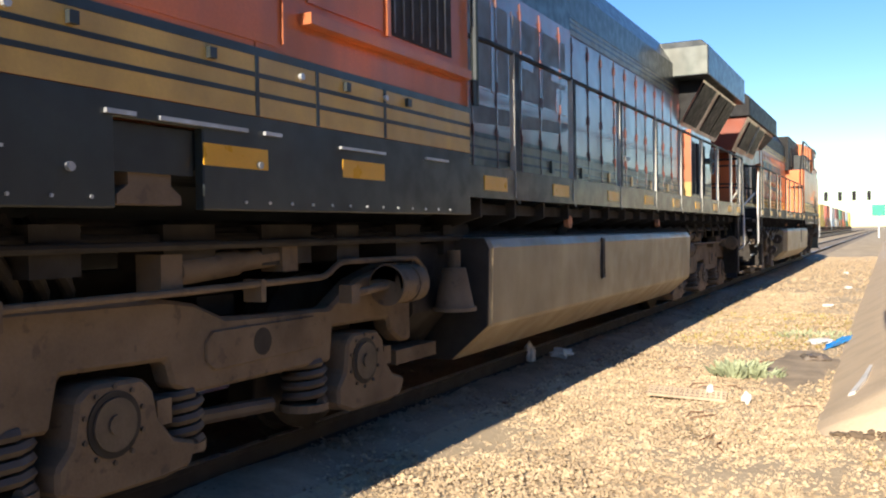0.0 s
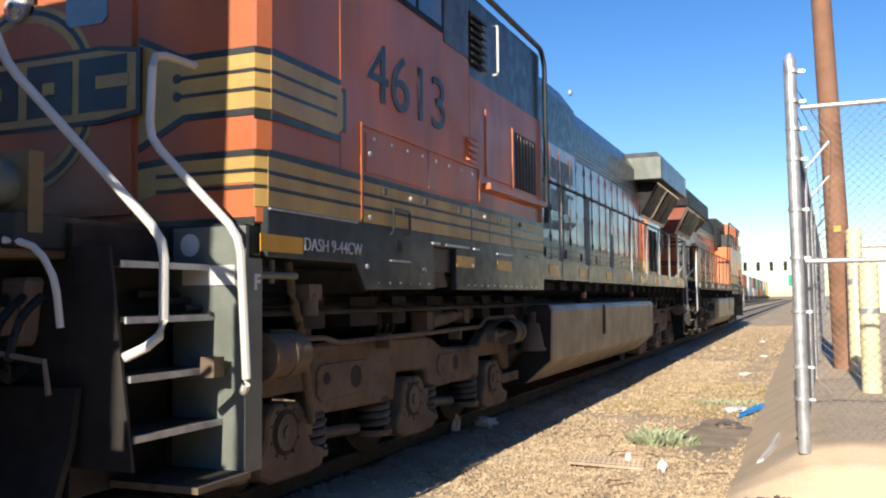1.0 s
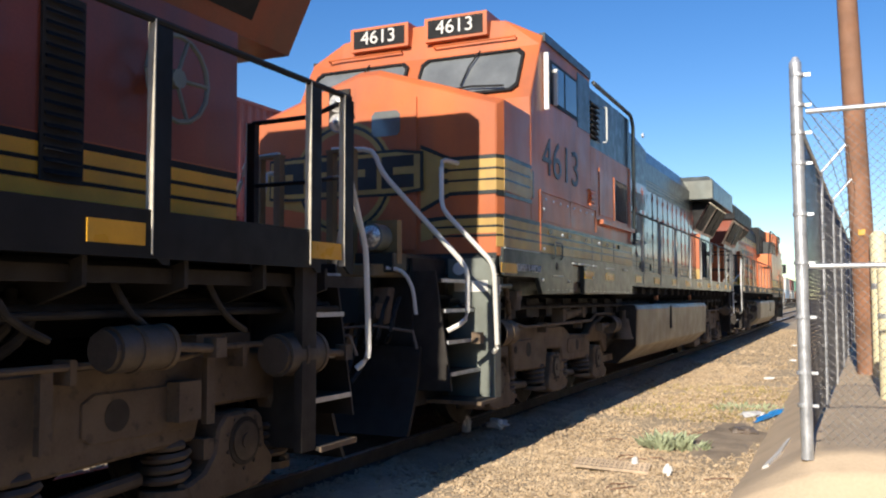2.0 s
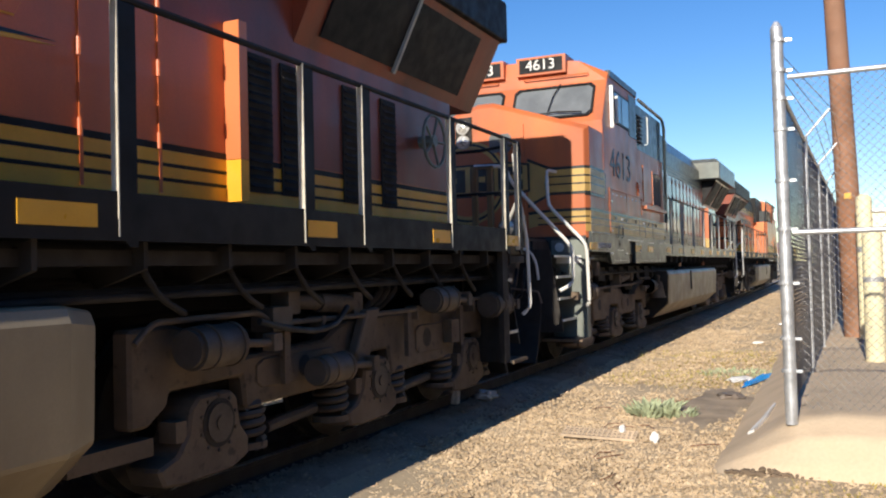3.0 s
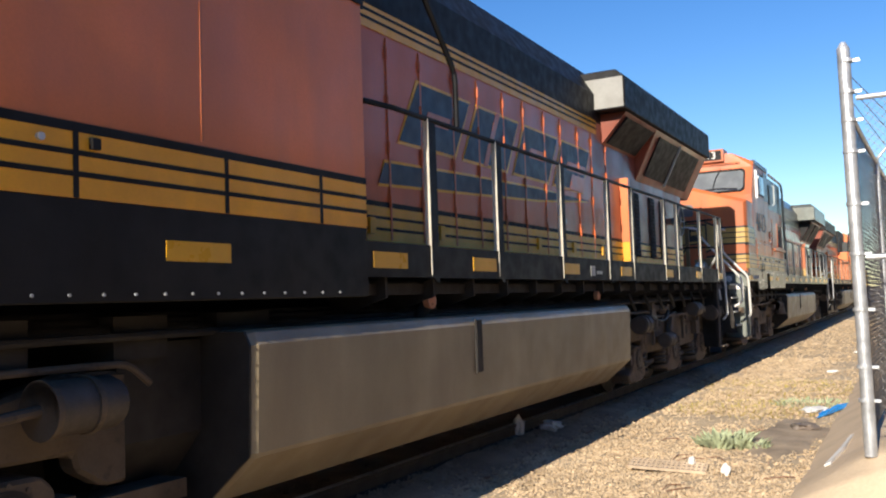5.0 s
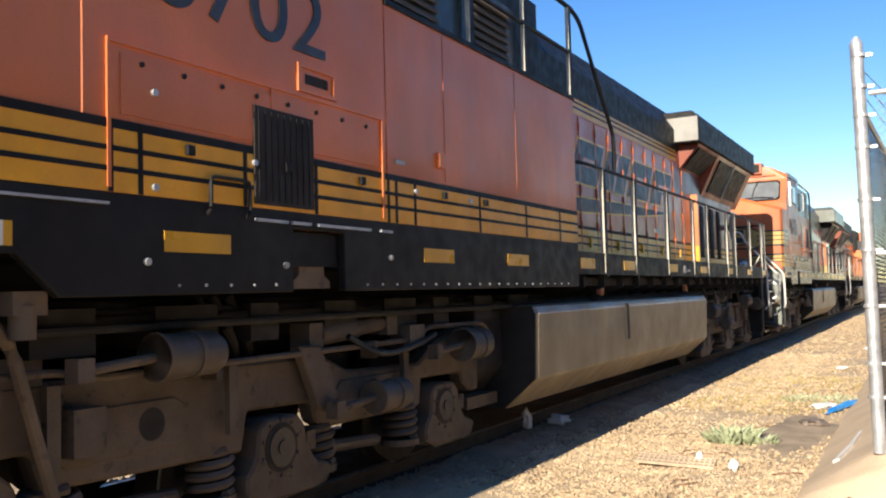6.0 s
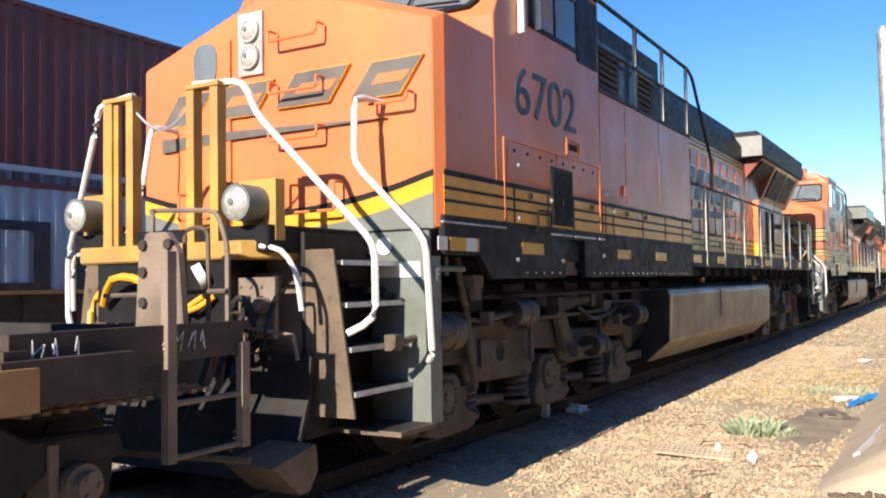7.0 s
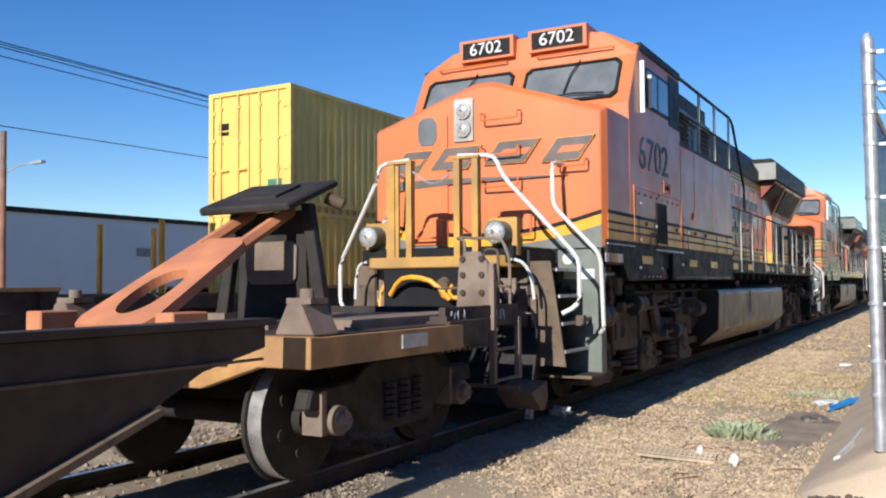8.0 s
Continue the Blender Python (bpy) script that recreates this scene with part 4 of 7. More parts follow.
            for k in range(4):
                prism(lo, [(sx * 1.55, 2.60 + k * 0.06), (sx * 1.585, 2.58 + k * 0.06), (sx * 1.585, 2.60 + k * 0.06), (sx * 1.55, 2.64 + k * 0.06)], "y", 4.30, 4.55)
            part("small_louvre", lo, ORANGE, e)
            hook_rail(e, [(sx * 1.56, 5.05, 3.55), (sx * 1.62, 5.05, 3.55), (sx * 1.62, 5.05, 4.05), (sx * 1.56, 5.05, 4.05)], 0.012)
            part("corner_rail", tubem([(sx * 1.58, 4.5, 4.28), (sx * 1.58, WE - 0.05, 4.26), (sx * 1.60, WE + 0.02, 4.1), (sx * 1.60, WE + 0.02, 2.2)], 0.03, 8, round_it=0.15), dark, e, smooth=True)
            part("lifting_eye", cylm((sx * 0.9, 10.8, 4.68), (sx * 0.94, 10.8, 4.68), 0.05, 12), GALV, e)
    # ---- long hood
    H0 = WE if new_paint else 10.9
    prof = [(-HX, 1.76), (HX, 1.76), (HX, 4.16), (0.66, 4.58), (-0.66, 4.58), (-HX, 4.16)]
    part("hood", prismm(prof, "y", H0 - (0 if new_paint else 4.1), 19.7 if new_paint else 20.1), DULL_HOOD if new_paint else SOOT_HOOD, e)
    HE = 19.7 if new_paint else 20.1
    part("hood_roof", prismm([(HX + 0.006, 3.78), (HX + 0.006, 4.17), (0.665, 4.588), (-0.665, 4.588), (-HX - 0.006, 4.17), (-HX - 0.006, 3.78)], "y", H0, HE), dark, e)
    part("exhaust_stack", boxm(-0.35, 0.35, 11.6, 12.5, 4.58, 4.70), DARK, e, bev=0.03)
    for sx in (-1, 1):
        y0 = H0 + 0.05 if new_paint else 6.85
        striped_band(e, HX + 0.002 if new_paint else HX + 0.038, y0, HE if new_paint else 10.88, 1.86, 2.15, YELLOW if new_paint else DULL_BAND, dark, sx)
        if not new_paint:
            striped_band(e, HX + 0.002, 10.9, HE, 1.86, 2.15, DULL_BAND, dark, sx)
        part("hood_sill", box(BM(), *sorted((sx * HX, sx * (HX + 0.02))), y0, HE, 1.76, 1.86), dark, e)
        striped_band(e, HX + 0.008, H0 + 0.05, R0, 3.60, 3.80, YELLOW if new_paint else DULL_BAND, dark, sx, lines=(0.4, 0.75))
        slanted_logo(e, sx, HX + (0.003 if new_paint else 0.037), *((9.55, 14.35, 2.74, 3.30) if new_paint else (7.4, 10.8, 2.62, 3.42)), LOGO if new_paint else LOGO_FADED, YELLOW if new_paint else SOOT_HOOD, 0.35 if new_paint else 0.0)
        # hinged doors with edge ribs and latches
        k, yy = 0, y0 + 0.1
        while yy < R0 + 0.6:
            hxx = HX if new_paint or yy > 10.9 else HX + 0.036
            rib = box(BM(), *sorted((sx * hxx, sx * (hxx + 0.012))), yy, yy + 0.025, 1.88, 3.58)
            for zz in (2.15, 2.6, 3.0, 3.4):
                cyl(rib, (sx * (hxx + 0.012), yy, zz), (sx * (hxx + 0.012), yy, zz + 0.10), 0.014, 8)
            part("door_hinge", rib, DULL_HOOD if new_paint else SOOT_HOOD, e)
            if k % 2:
                lt = boxm(*sorted((sx * hxx, sx * (hxx + 0.03))), yy + 0.28, yy + 0.36, 1.92, 2.05)
                part("door_latch", lt, YELLOW if new_paint else DULL_BAND, e, bev=0.006)
            yy += 0.62 if k % 2 else 0.55
            k += 1
        part("placard", box(BM(), *sorted((sx * (HX + 0.010), sx * (HX + 0.018)))
             , 13.3, 13.52, 2.27, 2.33), POST_GREY, e, "small pale notice plate")
        if new_paint:
            part("radiator_panel", box(BM(), *sorted((sx * HX, sx * (HX + 0.0015))), 15.96, HE - 0.002, 2.20, 3.14), DARK_ORANGE, e, "darker orange hood side below the radiators")
        # louvred doors under the radiators
        for yy, w in (((16.10, 0.30), (16.52, 0.30), (17.42, 0.32), (18.10, 0.28)) if new_paint else ((R0 + 0.95, 0.30), (R0 + 1.45, 0.34), (R0 + 2.0, 0.30), (R0 + 2.55, 0.28))):
            part("louvred_door", box(BM(), *sorted((sx * HX, sx * (HX + 0.02))), yy, yy + w, 1.95, 2.95), DARK, e)
            lv = BM()
            for q in range(16):
                prism(lv, [(sx * (HX + 0.015), 2.0 + q * 0.06), (sx * (HX + 0.04), 1.985 + q * 0.06), (sx * (HX + 0.04), 1.99 + q * 0.06), (sx * (HX + 0.015), 2.02 + q * 0.06)], "y", yy + 0.02, yy + w - 0.02)
            part("louvre", lv, BLACK, e)
        part("door_edge", box(BM(), *sorted((sx * HX, sx * (HX + 0.13))), DE, DE + 0.09, 2.15, 3.10), orange, e)
        part("door_edge", box(BM(), *sorted((sx * HX, sx * (HX + 0.13))), DE, DE + 0.09, 1.86, 2.146), band, e)
        # hand brake wheel
        bw = BM()
        for k in range(16):
            a, b = 2 * math.pi * k / 16, 2 * math.pi * (k + 1) / 16
            cyl(bw, (sx * (HX + 0.16), HE - 0.75 + 0.26 * math.cos(a), 2.65 + 0.26 * math.sin(a)), (sx * (HX + 0.16), HE - 0.75 + 0.26 * math.cos(b), 2.65 + 0.26 * math.sin(b)), 0.016, 6)
        for k in range(5):
            a = 2 * math.pi * k / 5
            cyl(bw, (sx * (HX + 0.14), HE - 0.75, 2.65), (sx * (HX + 0.16), HE - 0.75 + 0.25 * math.cos(a), 2.65 + 0.25 * math.sin(a)), 0.014, 6)
        cyl(bw, (sx * HX, HE - 0.75, 2.65), (sx * (HX + 0.17), HE - 0.75, 2.65), 0.06, 10)
        part("brake_wheel", bw, GREY_GREEN, e, "spoked hand brake wheel")
        # handrail along the walkway: flat posts, pale front edges
        posts = [8.95, 10.15, 11.72, 13.26, 14.28, 15.90, 16.68, 18.28, 19.68, 20.09] if new_paint else [7.70, 9.16, 10.83, 12.55, 14.1, 15.7, 17.2, 18.7, 19.7, 20.15]
        for yy in posts:
            pm = prismm([(yy - 0.03, 1.57), (yy + 0.05, 1.51), (yy + 0.10, 1.51), (yy + 0.10, 2.72), (yy - 0.03, 2.72)], "x", *sorted((sx * 1.535, sx * 1.552)))
            post = part("handrail_post", pm, BLACK, e)
            part("post_face", box(BM(), *sorted((sx * 1.516, sx * 1.562)), yy - 0.036, yy - 0.028, 1.56, 2.74), POST_CREAM if new_paint else POST_GREY, post, "pale painted front edge")
        pts = [(sx * 1.0, WE + 0.05, 2.74), (sx * 1.5, WE + 0.1, 2.74), (sx * 1.54, WE + 0.4, 2.74), (sx * 1.54, 20.15, 2.74), (sx * 1.54, 20.19, 2.60)]
        part("walkway_rail", tubem(pts, 0.021, 8), BLACK, e, "dark handrail along the walkway", smooth=True)
    # radiator wings over the hood end
    rad = BM()
    prism(rad, [(-RX, 3.93), (RX, 3.93), (RX, RZ - 0.04), (RX - 0.12, RZ + 0.06), (0.12 - RX, RZ + 0.06), (-RX, RZ - 0.04)], "y", R0, R1)
    part("radiator_cabinet", rad, dark if new_paint else GREEN, e, bev=0.012)
    part("radiator_end", boxm(0.02 - RX, RX - 0.02, R0 - 0.006, R0 + 0.01, 3.95, RZ - 0.05), WING_GREY if new_paint else GREY_GREEN, e, "dull grey front end of the radiator wing")
    SXT = 1.30 if new_paint else 1.36
    ins = [(-HX, 3.15), (HX, 3.15), (SXT, 3.925), (-SXT, 3.925)]
    if new_paint:
        part("radiator_shroud", prismm(ins, "y", 16.72, R1 - 0.1), DARK_ORANGE, e)
        part("upper_shroud", prismm([(-HX, 3.50), (HX, 3.50), (SXT, 3.925), (-SXT, 3.925)], "y", R0 + 0.25, 16.719), DARK_ORANGE, e)
    else:
        part("radiator_shroud", prismm(ins, "y", R0 + 0.5, R1 - 0.1), SOOT_HOOD, e)
        # the wing's shadow on the shroud front, laid on as a black sheet
        part("shroud_front", prismm([(p * 0.995, q) for p, q in ins], "y", R0 + 0.485, R0 + 0.498), BLACK, e)
    part("radiator_fill", prismm([(-HX - 0.002, 3.0), (HX + 0.002, 3.0), (HX + 0.002, 3.93), (-HX - 0.002, 3.93)], "y", R0 - 0.2, R1 - 0.7), DARK_ORANGE if new_paint else SOOT_HOOD, e)
    for sx in (-1, 1):
        RL = R1 - R0
        if new_paint:
            screens = ((15.22, 16.60, 3.53, 0.0, 0.95), (17.00, 18.24, 3.22, 0.06, 0.95), (18.29, 19.76, 3.22, 0.06, 0.95))
            part("screen_bar", prismm([(sx * (HX + 0.05), 3.22), (sx * (SXT - 0.01), 3.88), (sx * (SXT + 0.02), 3.86), (sx * (HX + 0.08), 3.20)], "y", 18.245, 18.285), POST_GREY, e)
        else:
            screens = ((R0 + 0.14 * RL, R0 + 0.42 * RL, 3.22, 0.0, 1.0), (R0 + 0.52 * RL, R0 + 0.72 * RL, 3.22, 0.0, 1.0), (R0 + 0.735 * RL, R0 + 0.94 * RL, 3.22, 0.0, 1.0))
        for ya, yb, zl, q0, q1 in screens:
            lo, hi = Vector((sx * (HX + 0.04), 0, zl)), Vector((sx * (SXT - 0.005), 0, 3.88))
            a, b = lo.lerp(hi, q0), lo.lerp(hi, q1)
            sc = BM()
            off = Vector((sx * 0.012, 0, -0.008))
            prism(sc, [((a + off).x, (a + off).z), ((b + off).x, (b + off).z), ((b - off * 2).x, (b - off * 2).z), ((a - off * 2).x, (a - off * 2).z)], "y", ya, yb)
            part("radiator_screen", sc, BLACK, e, "black radiator air screen")
    # ---- fuel tank
    tk = [(-1.56, 1.16), (-1.52, 1.24), (1.52, 1.24), (1.56, 1.16), (1.54, 0.56), (1.22, 0.28), (-1.22, 0.28), (-1.54, 0.56)]
    tkb = BM()
    cuts = [T0, T0 + 0.05, T1 - 0.25, T1]
    ring = []
    for yy, s1 in zip(cuts, (0.985, 1.0, 1.0, 0.93)):
        ring.append([tkb.verts.new((x * s1, yy, 0.75 + (z - 0.75) * s1)) for x, z in tk])
    for a, b in zip(ring, ring[1:]):
        for k in range(8):
            tkb.faces.new((a[k], a[(k + 1) % 8], b[(k + 1) % 8], b[k]))
    tkb.faces.new(ring[0])
    tkb.faces.new(ring[-1])
    bmesh.ops.recalc_face_normals(tkb, faces=tkb.faces)
    part("fuel_tank", tkb, TANK, e, "long fuel tank coated in tan dust", bev=0.015)
    # shade on the tank's front face, put in as a thin dark sheet
    part("tank_front", prismm([(x * 0.99, 0.75 + (z - 0.75) * 0.99) for x, z in tk], "y", T0 - 0.012, T0 + 0.004), DARK, e, "front end of the tank, its shade put in as a dark sheet")
    for sx in (-1, 1):
        part("fuel_gauge", box(BM(), *sorted((sx * 1.555, sx * 1.572)), G0, G0 + 0.10, 0.78, 1.20), DARK, e, "narrow sight gauge", bev=0.01)
        part("gauge_rim", box(BM(), *sorted((sx * 1.555, sx * 1.568)), G0 - 0.006, G0, 0.77, 1.21), DARK, e)
        part("filler_cap", cylm((sx * 1.40, T0 + 2.2, 1.37), (sx * 1.45, T0 + 2.2, 1.37), 0.062, 18), RED, e, "red filler cap")
        part("filler_cap", cylm((sx * 1.40, 13.1, 1.37), (sx * 1.45, 13.1, 1.37), 0.05, 14), RED, e, "red filler cap")
        part("filler_pipe", cylm((sx * 1.42, T0 + 2.2, 1.37), (sx * 1.25, T0 + 2.2, 1.15), 0.045, 10), DARK, e)
        if not new_paint:
            bl = cylm((sx * 1.38, T0 - 0.28, 0.72), (sx * 1.38, T0 - 0.28, 1.02), 0.15, 20, r2=0.09)
            cyl(bl, (sx * 1.38, T0 - 0.28, 0.70), (sx * 1.38, T0 - 0.28, 0.73), 0.165, 20)
            cyl(bl, (sx * 1.38, T0 - 0.28, 1.02), (sx * 1.38, T0 - 0.28, 1.15), 0.05, 10)
            part("bell", bl, TRUCK, e, "dusty bell under the frame", smooth=True)
        # set-back dark block adds to the shade before the tank
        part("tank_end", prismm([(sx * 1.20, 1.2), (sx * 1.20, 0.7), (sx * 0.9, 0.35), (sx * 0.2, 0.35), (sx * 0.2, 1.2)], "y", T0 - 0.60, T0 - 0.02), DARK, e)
    loco_truck(e, (1.64, 3.62, 5.63) if new_paint else (1.76, 3.77, 5.84), 1, new_paint)
    loco_truck(e, (15.40, 17.40, 19.40), -1, new_paint)
    ends(e, new_paint, band, END)
    return tagged(e, label, "locomotive", "locomotives of the train")


def ends(e, new_paint, band, END):
    """Pilots, steps, platforms, couplers and end rails."""
    # older engine's mustard platform is coloured duller for the shadow on it
    plat = MUSTARD if new_paint else DULL_BAND
    for rear in (False, True):
        s1, o = (-1, END + 0.02) if rear else (1, 0.0)
        Y = lambda u: o + s1 * u
        # pilot plate and snow plough
        pl = boxm(-0.95, 0.95, *sorted((Y(0.25), Y(0.32))), 0.55, 1.6)
        part("pilot", pl, SUNLIT_GRIME if new_paint else DARK, e)
        pts = [(Y(-0.12), 0.12), (Y(0.0), 0.35), (Y(0.10), 0.62), (Y(0.14), 0.90), (Y(0.18), 0.90), (Y(0.14), 0.62), (Y(0.04), 0.35), (Y(-0.08), 0.12)]
        part("plough", prismm(pts, "x", -1.10, 1.10), DARK, e, "black plough plate")
        cp = boxm(-0.12, 0.12, *sorted((Y(-0.35), Y(0.4))), 0.76, 0.98)
        prism(cp, [(-0.17, Y(-0.62)), (0.02, Y(-0.62)), (0.06, Y(-0.45)), (0.17, Y(-0.5)), (0.17, Y(-0.3)), (-0.17, Y(-0.3))], "z", 0.70, 1.02)
        part("coupler", cp, SUNLIT_GRIME, e, "dusty knuckle coupler", bev=0.012)
        bx = boxm(-0.35, 0.35, *sorted((Y(0.0), Y(0.4))), 0.65, 1.15)
        part("draft_gear", bx, SUNLIT_GRIME, e, bev=0.02)
        ed = prismm([(-0.92, Y(-0.02)), (-0.78, Y(-0.18)), (0.78, Y(-0.18)), (0.92, Y(-0.02)), (0.92, Y(0.25)), (-0.92, Y(0.25))], "z", 1.54, 1.66)
        part("anticlimber", ed, plat, e, "yellow end platform edge" if new_paint else "", bev=0.012)
        for sx in (-1, 1):
            if not rear:
                dl = cylm((sx * 0.785, Y(-0.22), 1.90), (sx * 0.785, Y(-0.02), 1.90), 0.12, 24)
                part("ditch_light", dl, GREY_GREEN, e, "round ditch light", smooth=True)
                part("ditch_lens", dome(sx * 0.785, Y(-0.221), 1.90, 0.100, 0.045), LENS, e, smooth=True)
                part("lamp_bulb", cylm((sx * 0.785, Y(-0.272), 1.90), (sx * 0.785, Y(-0.24), 1.90), 0.022, 10), GREY_GREEN, e)
                part("light_bracket", boxm(sx * 0.785 - 0.15, sx * 0.785 + 0.17, *sorted((Y(-0.03), Y(0.06))), 1.66, 2.06), plat, e, bev=0.01)
                for k, xx in enumerate((0.30, 0.52)):
                    part("gate_post", boxm(sx * xx - 0.035, sx * xx + 0.035, *sorted((Y(-0.14), Y(-0.06))), 1.62, 2.70), plat, e, bev=0.006)
                if new_paint and sx < 0:
                    part("gate_panel", boxm(-0.60, -0.44, *sorted((Y(-0.12), Y(-0.09))), 1.66, 2.69), plat, e, "dusty mustard channel of the gate", bev=0.006)
                part("post_cap", boxm(*sorted((sx * 0.26, sx * 0.57)), *sorted((Y(-0.15), Y(-0.05))), 2.70, 2.73), plat, e)
                hook_rail(e, [(sx * 0.30, Y(-0.10), 2.74), (sx * 0.72, Y(-0.06), 2.72), (sx * 0.80, Y(-0.04), 2.50), (sx * 1.52, Y(0.27), 1.62), (sx * 1.52, Y(0.27), 1.14), (sx * 1.36, Y(0.18), 1.05)], 0.024)
                hook_rail(e, [(sx * 1.08, 1.05, 2.72), (sx * 1.05, 0.72, 2.72), (sx * 1.08, 0.66, 2.22), (sx * 1.56, 0.83, 1.67), (sx * 1.565, 0.89, 0.86), (sx * 1.51, 0.93, 0.82)], 0.024)
                hook_rail(e, [(sx * 0.88, Y(-0.1), 1.62), (sx * 1.02, Y(-0.05), 1.60), (sx * 1.10, Y(0.0), 1.45), (sx * 1.12, Y(0.02), 1.2)], 0.018)
            else:
                for xx in (0.32,):
                    part("end_post", boxm(sx * xx - 0.04, sx * xx + 0.04, *sorted((Y(0.02), Y(0.08))), 1.62, 2.76), BLACK, e, bev=0.004)
                    part("end_post_edge", boxm(sx * xx - 0.045, sx * xx - 0.035, *sorted((Y(0.0), Y(0.09))), 1.62, 2.76), WHITE, e)
                part("end_rail", tubem([(sx * 0.32, Y(0.05), 2.76), (sx * 0.9, Y(0.08), 2.76), (sx * 1.53, Y(0.55), 2.74)], 0.02), BLACK, e)
                part("end_rail", tubem([(sx * 0.32, Y(0.05), 2.25), (sx * 0.9, Y(0.08), 2.25), (sx * 1.53, Y(0.55), 2.2)], 0.018), BLACK, e)
                hook_rail(e, [(sx * 1.50, Y(0.62), 2.62), (sx * 1.50, Y(0.50), 2.2), (sx * 1.52, Y(0.30), 1.70), (sx * 1.53, Y(0.27), 0.92), (sx * 1.46, Y(0.33), 0.84)], 0.022)
                hook_rail(e, [(sx * 1.44, Y(0.40), 2.10), (sx * 1.05, Y(-0.02), 1.60), (sx * 0.98, Y(-0.05), 1.15), (sx * 1.08, Y(0.0), 1.05)], 0.02)
            # steps: four treads against the end sheet
            sheet = DARK if rear else GREY_GREEN
            part("end_sheet", boxm(*sorted((sx * 1.02, sx * 1.52)), *sorted((Y(0.94), Y(0.97))), 0.37, 1.74), sheet, e, "end sheet beside the steps", bev=0.006)
            part("end_sheet", boxm(*sorted((sx * 1.46, sx * 1.52)), *sorted((Y(0.97), Y(1.10))), 0.37, 1.56), sheet, e)
            part("step_back", boxm(*sorted((sx * 0.955, sx * 0.985)), *sorted((Y(0.22), Y(0.94))), 0.34, 1.72), DARK, e)
            part("step_side", prismm([(sx * 0.99, 0.50), (sx * 1.38, 0.50), (sx * 1.22, 1.60), (sx * 0.99, 1.60)], "y", *sorted((Y(0.22), Y(0.24)))), TRUCK if new_paint and not rear else DARK, e)
            for k, zz in enumerate((0.36, 0.64, 0.93, 1.22, 1.50)):
                xo, u0 = (1.56, 0.50) if k == 0 else (1.40 - 0.03 * k, 0.25)
                part("step_tread", boxm(*sorted((sx * 0.99, sx * (xo - 0.015))), *sorted((Y(u0), Y(0.935))), zz, zz + 0.025), DARK, e)
                part("tread_edge", boxm(*sorted((sx * (xo - 0.015), sx * xo)), *sorted((Y(u0), Y(0.935))), zz - 0.008, zz + 0.026), GALV if k else TRUCK, e)
                if k == 0:
                    part("tread_edge", boxm(*sorted((sx * 0.99, sx * xo)), *sorted((Y(u0 - 0.012), Y(u0))), zz - 0.008, zz + 0.026), TRUCK, e)
            if not rear:
                part("placard", boxm(*sorted((sx * 1.09, sx * 1.45)), Y(0.932), Y(0.942), 1.41, 1.52), WHITE, e, "white notice plate on the end sheet")
                part("roundel", cylm((sx * 1.14, 0.932, 1.64), (sx * 1.14, 0.942, 1.64), 0.065, 20), WHITE, e)
            # hoses by the coupler
            for k in range(3):
                xx = sx * (0.45 + 0.13 * k)
                part("air_hose", tubem([(xx, Y(0.25), 1.15), (xx, Y(-0.05), 1.1), (xx * 0.98, Y(-0.18), 0.75), (xx * 0.9, Y(-0.3), 0.5 + 0.05 * k)], 0.02, 6, round_it=0.12), RUBBER, e, smooth=True)
            part("cut_lever", tubem([(sx * 0.2, Y(-0.2), 1.05), (sx * 0.75, Y(-0.12), 1.1), (sx * 1.15, Y(-0.1), 1.05), (sx * 1.2, Y(-0.12), 0.9)], 0.014, 6), SUNLIT_GRIME, e)
        if not rear:
            for xx in (-0.75, -0.5, 0.42, 0.68):
                part("glad_hand", boxm(xx - 0.05, xx + 0.05, *sorted((Y(-0.02), Y(0.25))), 1.16, 1.30), SUNLIT_GRIME, e, bev=0.02)
            for xx in (-0.6, 0.6):
                part("pilot_bracket", prismm([(xx - 0.14, 1.10), (xx + 0.14, 1.10), (xx + 0.20, 1.45), (xx - 0.20, 1.45)], "y", *sorted((Y(0.12), Y(0.24)))), SUNLIT_GRIME, e, bev=0.02)
            for k in range(4):
                xx = 0.55 + 0.12 * k
                part("air_hose", tubem([(xx, Y(0.1), 1.35), (xx + 0.05, Y(-0.08), 1.25), (xx + 0.02, Y(-0.12), 1.0), (xx - 0.06, Y(-0.05), 0.85 + 0.03 * k), (xx - 0.1, Y(0.1), 1.0)], 0.022, 6, round_it=0.12), RUBBER, e, smooth=True)
        part("receptacle", cylm((0.15, Y(-0.2), 1.35), (0.15, Y(-0.02), 1.42), 0.07, 12), TRUCK, e)
        if not rear and new_paint:
            pp = boxm(0.55, 0.93, -0.02, 0.02, 1.02, 1.42)
            for q in range(3):
                cyl(pp, (0.64 + 0.09 * q, -0.035, 1.36), (0.64 + 0.09 * q, -0.02, 1.36), 0.014, 8)
            part("pilot_plate", pp, SUNLIT_GRIME, e, "bolted brown plate beside the coupler", bev=0.01)
            for q, (xx, zz) in enumerate(((0.62, 1.15), (0.80, 1.12), (0.70, 1.02), (0.86, 1.24))):
                cv = cylm((xx, -0.10, zz), (xx, -0.02, zz), 0.05, 12)
                cyl(cv, (xx, -0.13, zz), (xx, -0.10, zz), 0.03, 8)
                part("air_valve", cv, SUNLIT_GRIME if q % 2 else TRUCK, e, smooth=True)
            part("jumper_cap", cylm((0.42, -0.20, 1.42), (0.46, -0.16, 1.45), 0.085, 16), WHITE, e, "pale round cable cap", smooth=True)
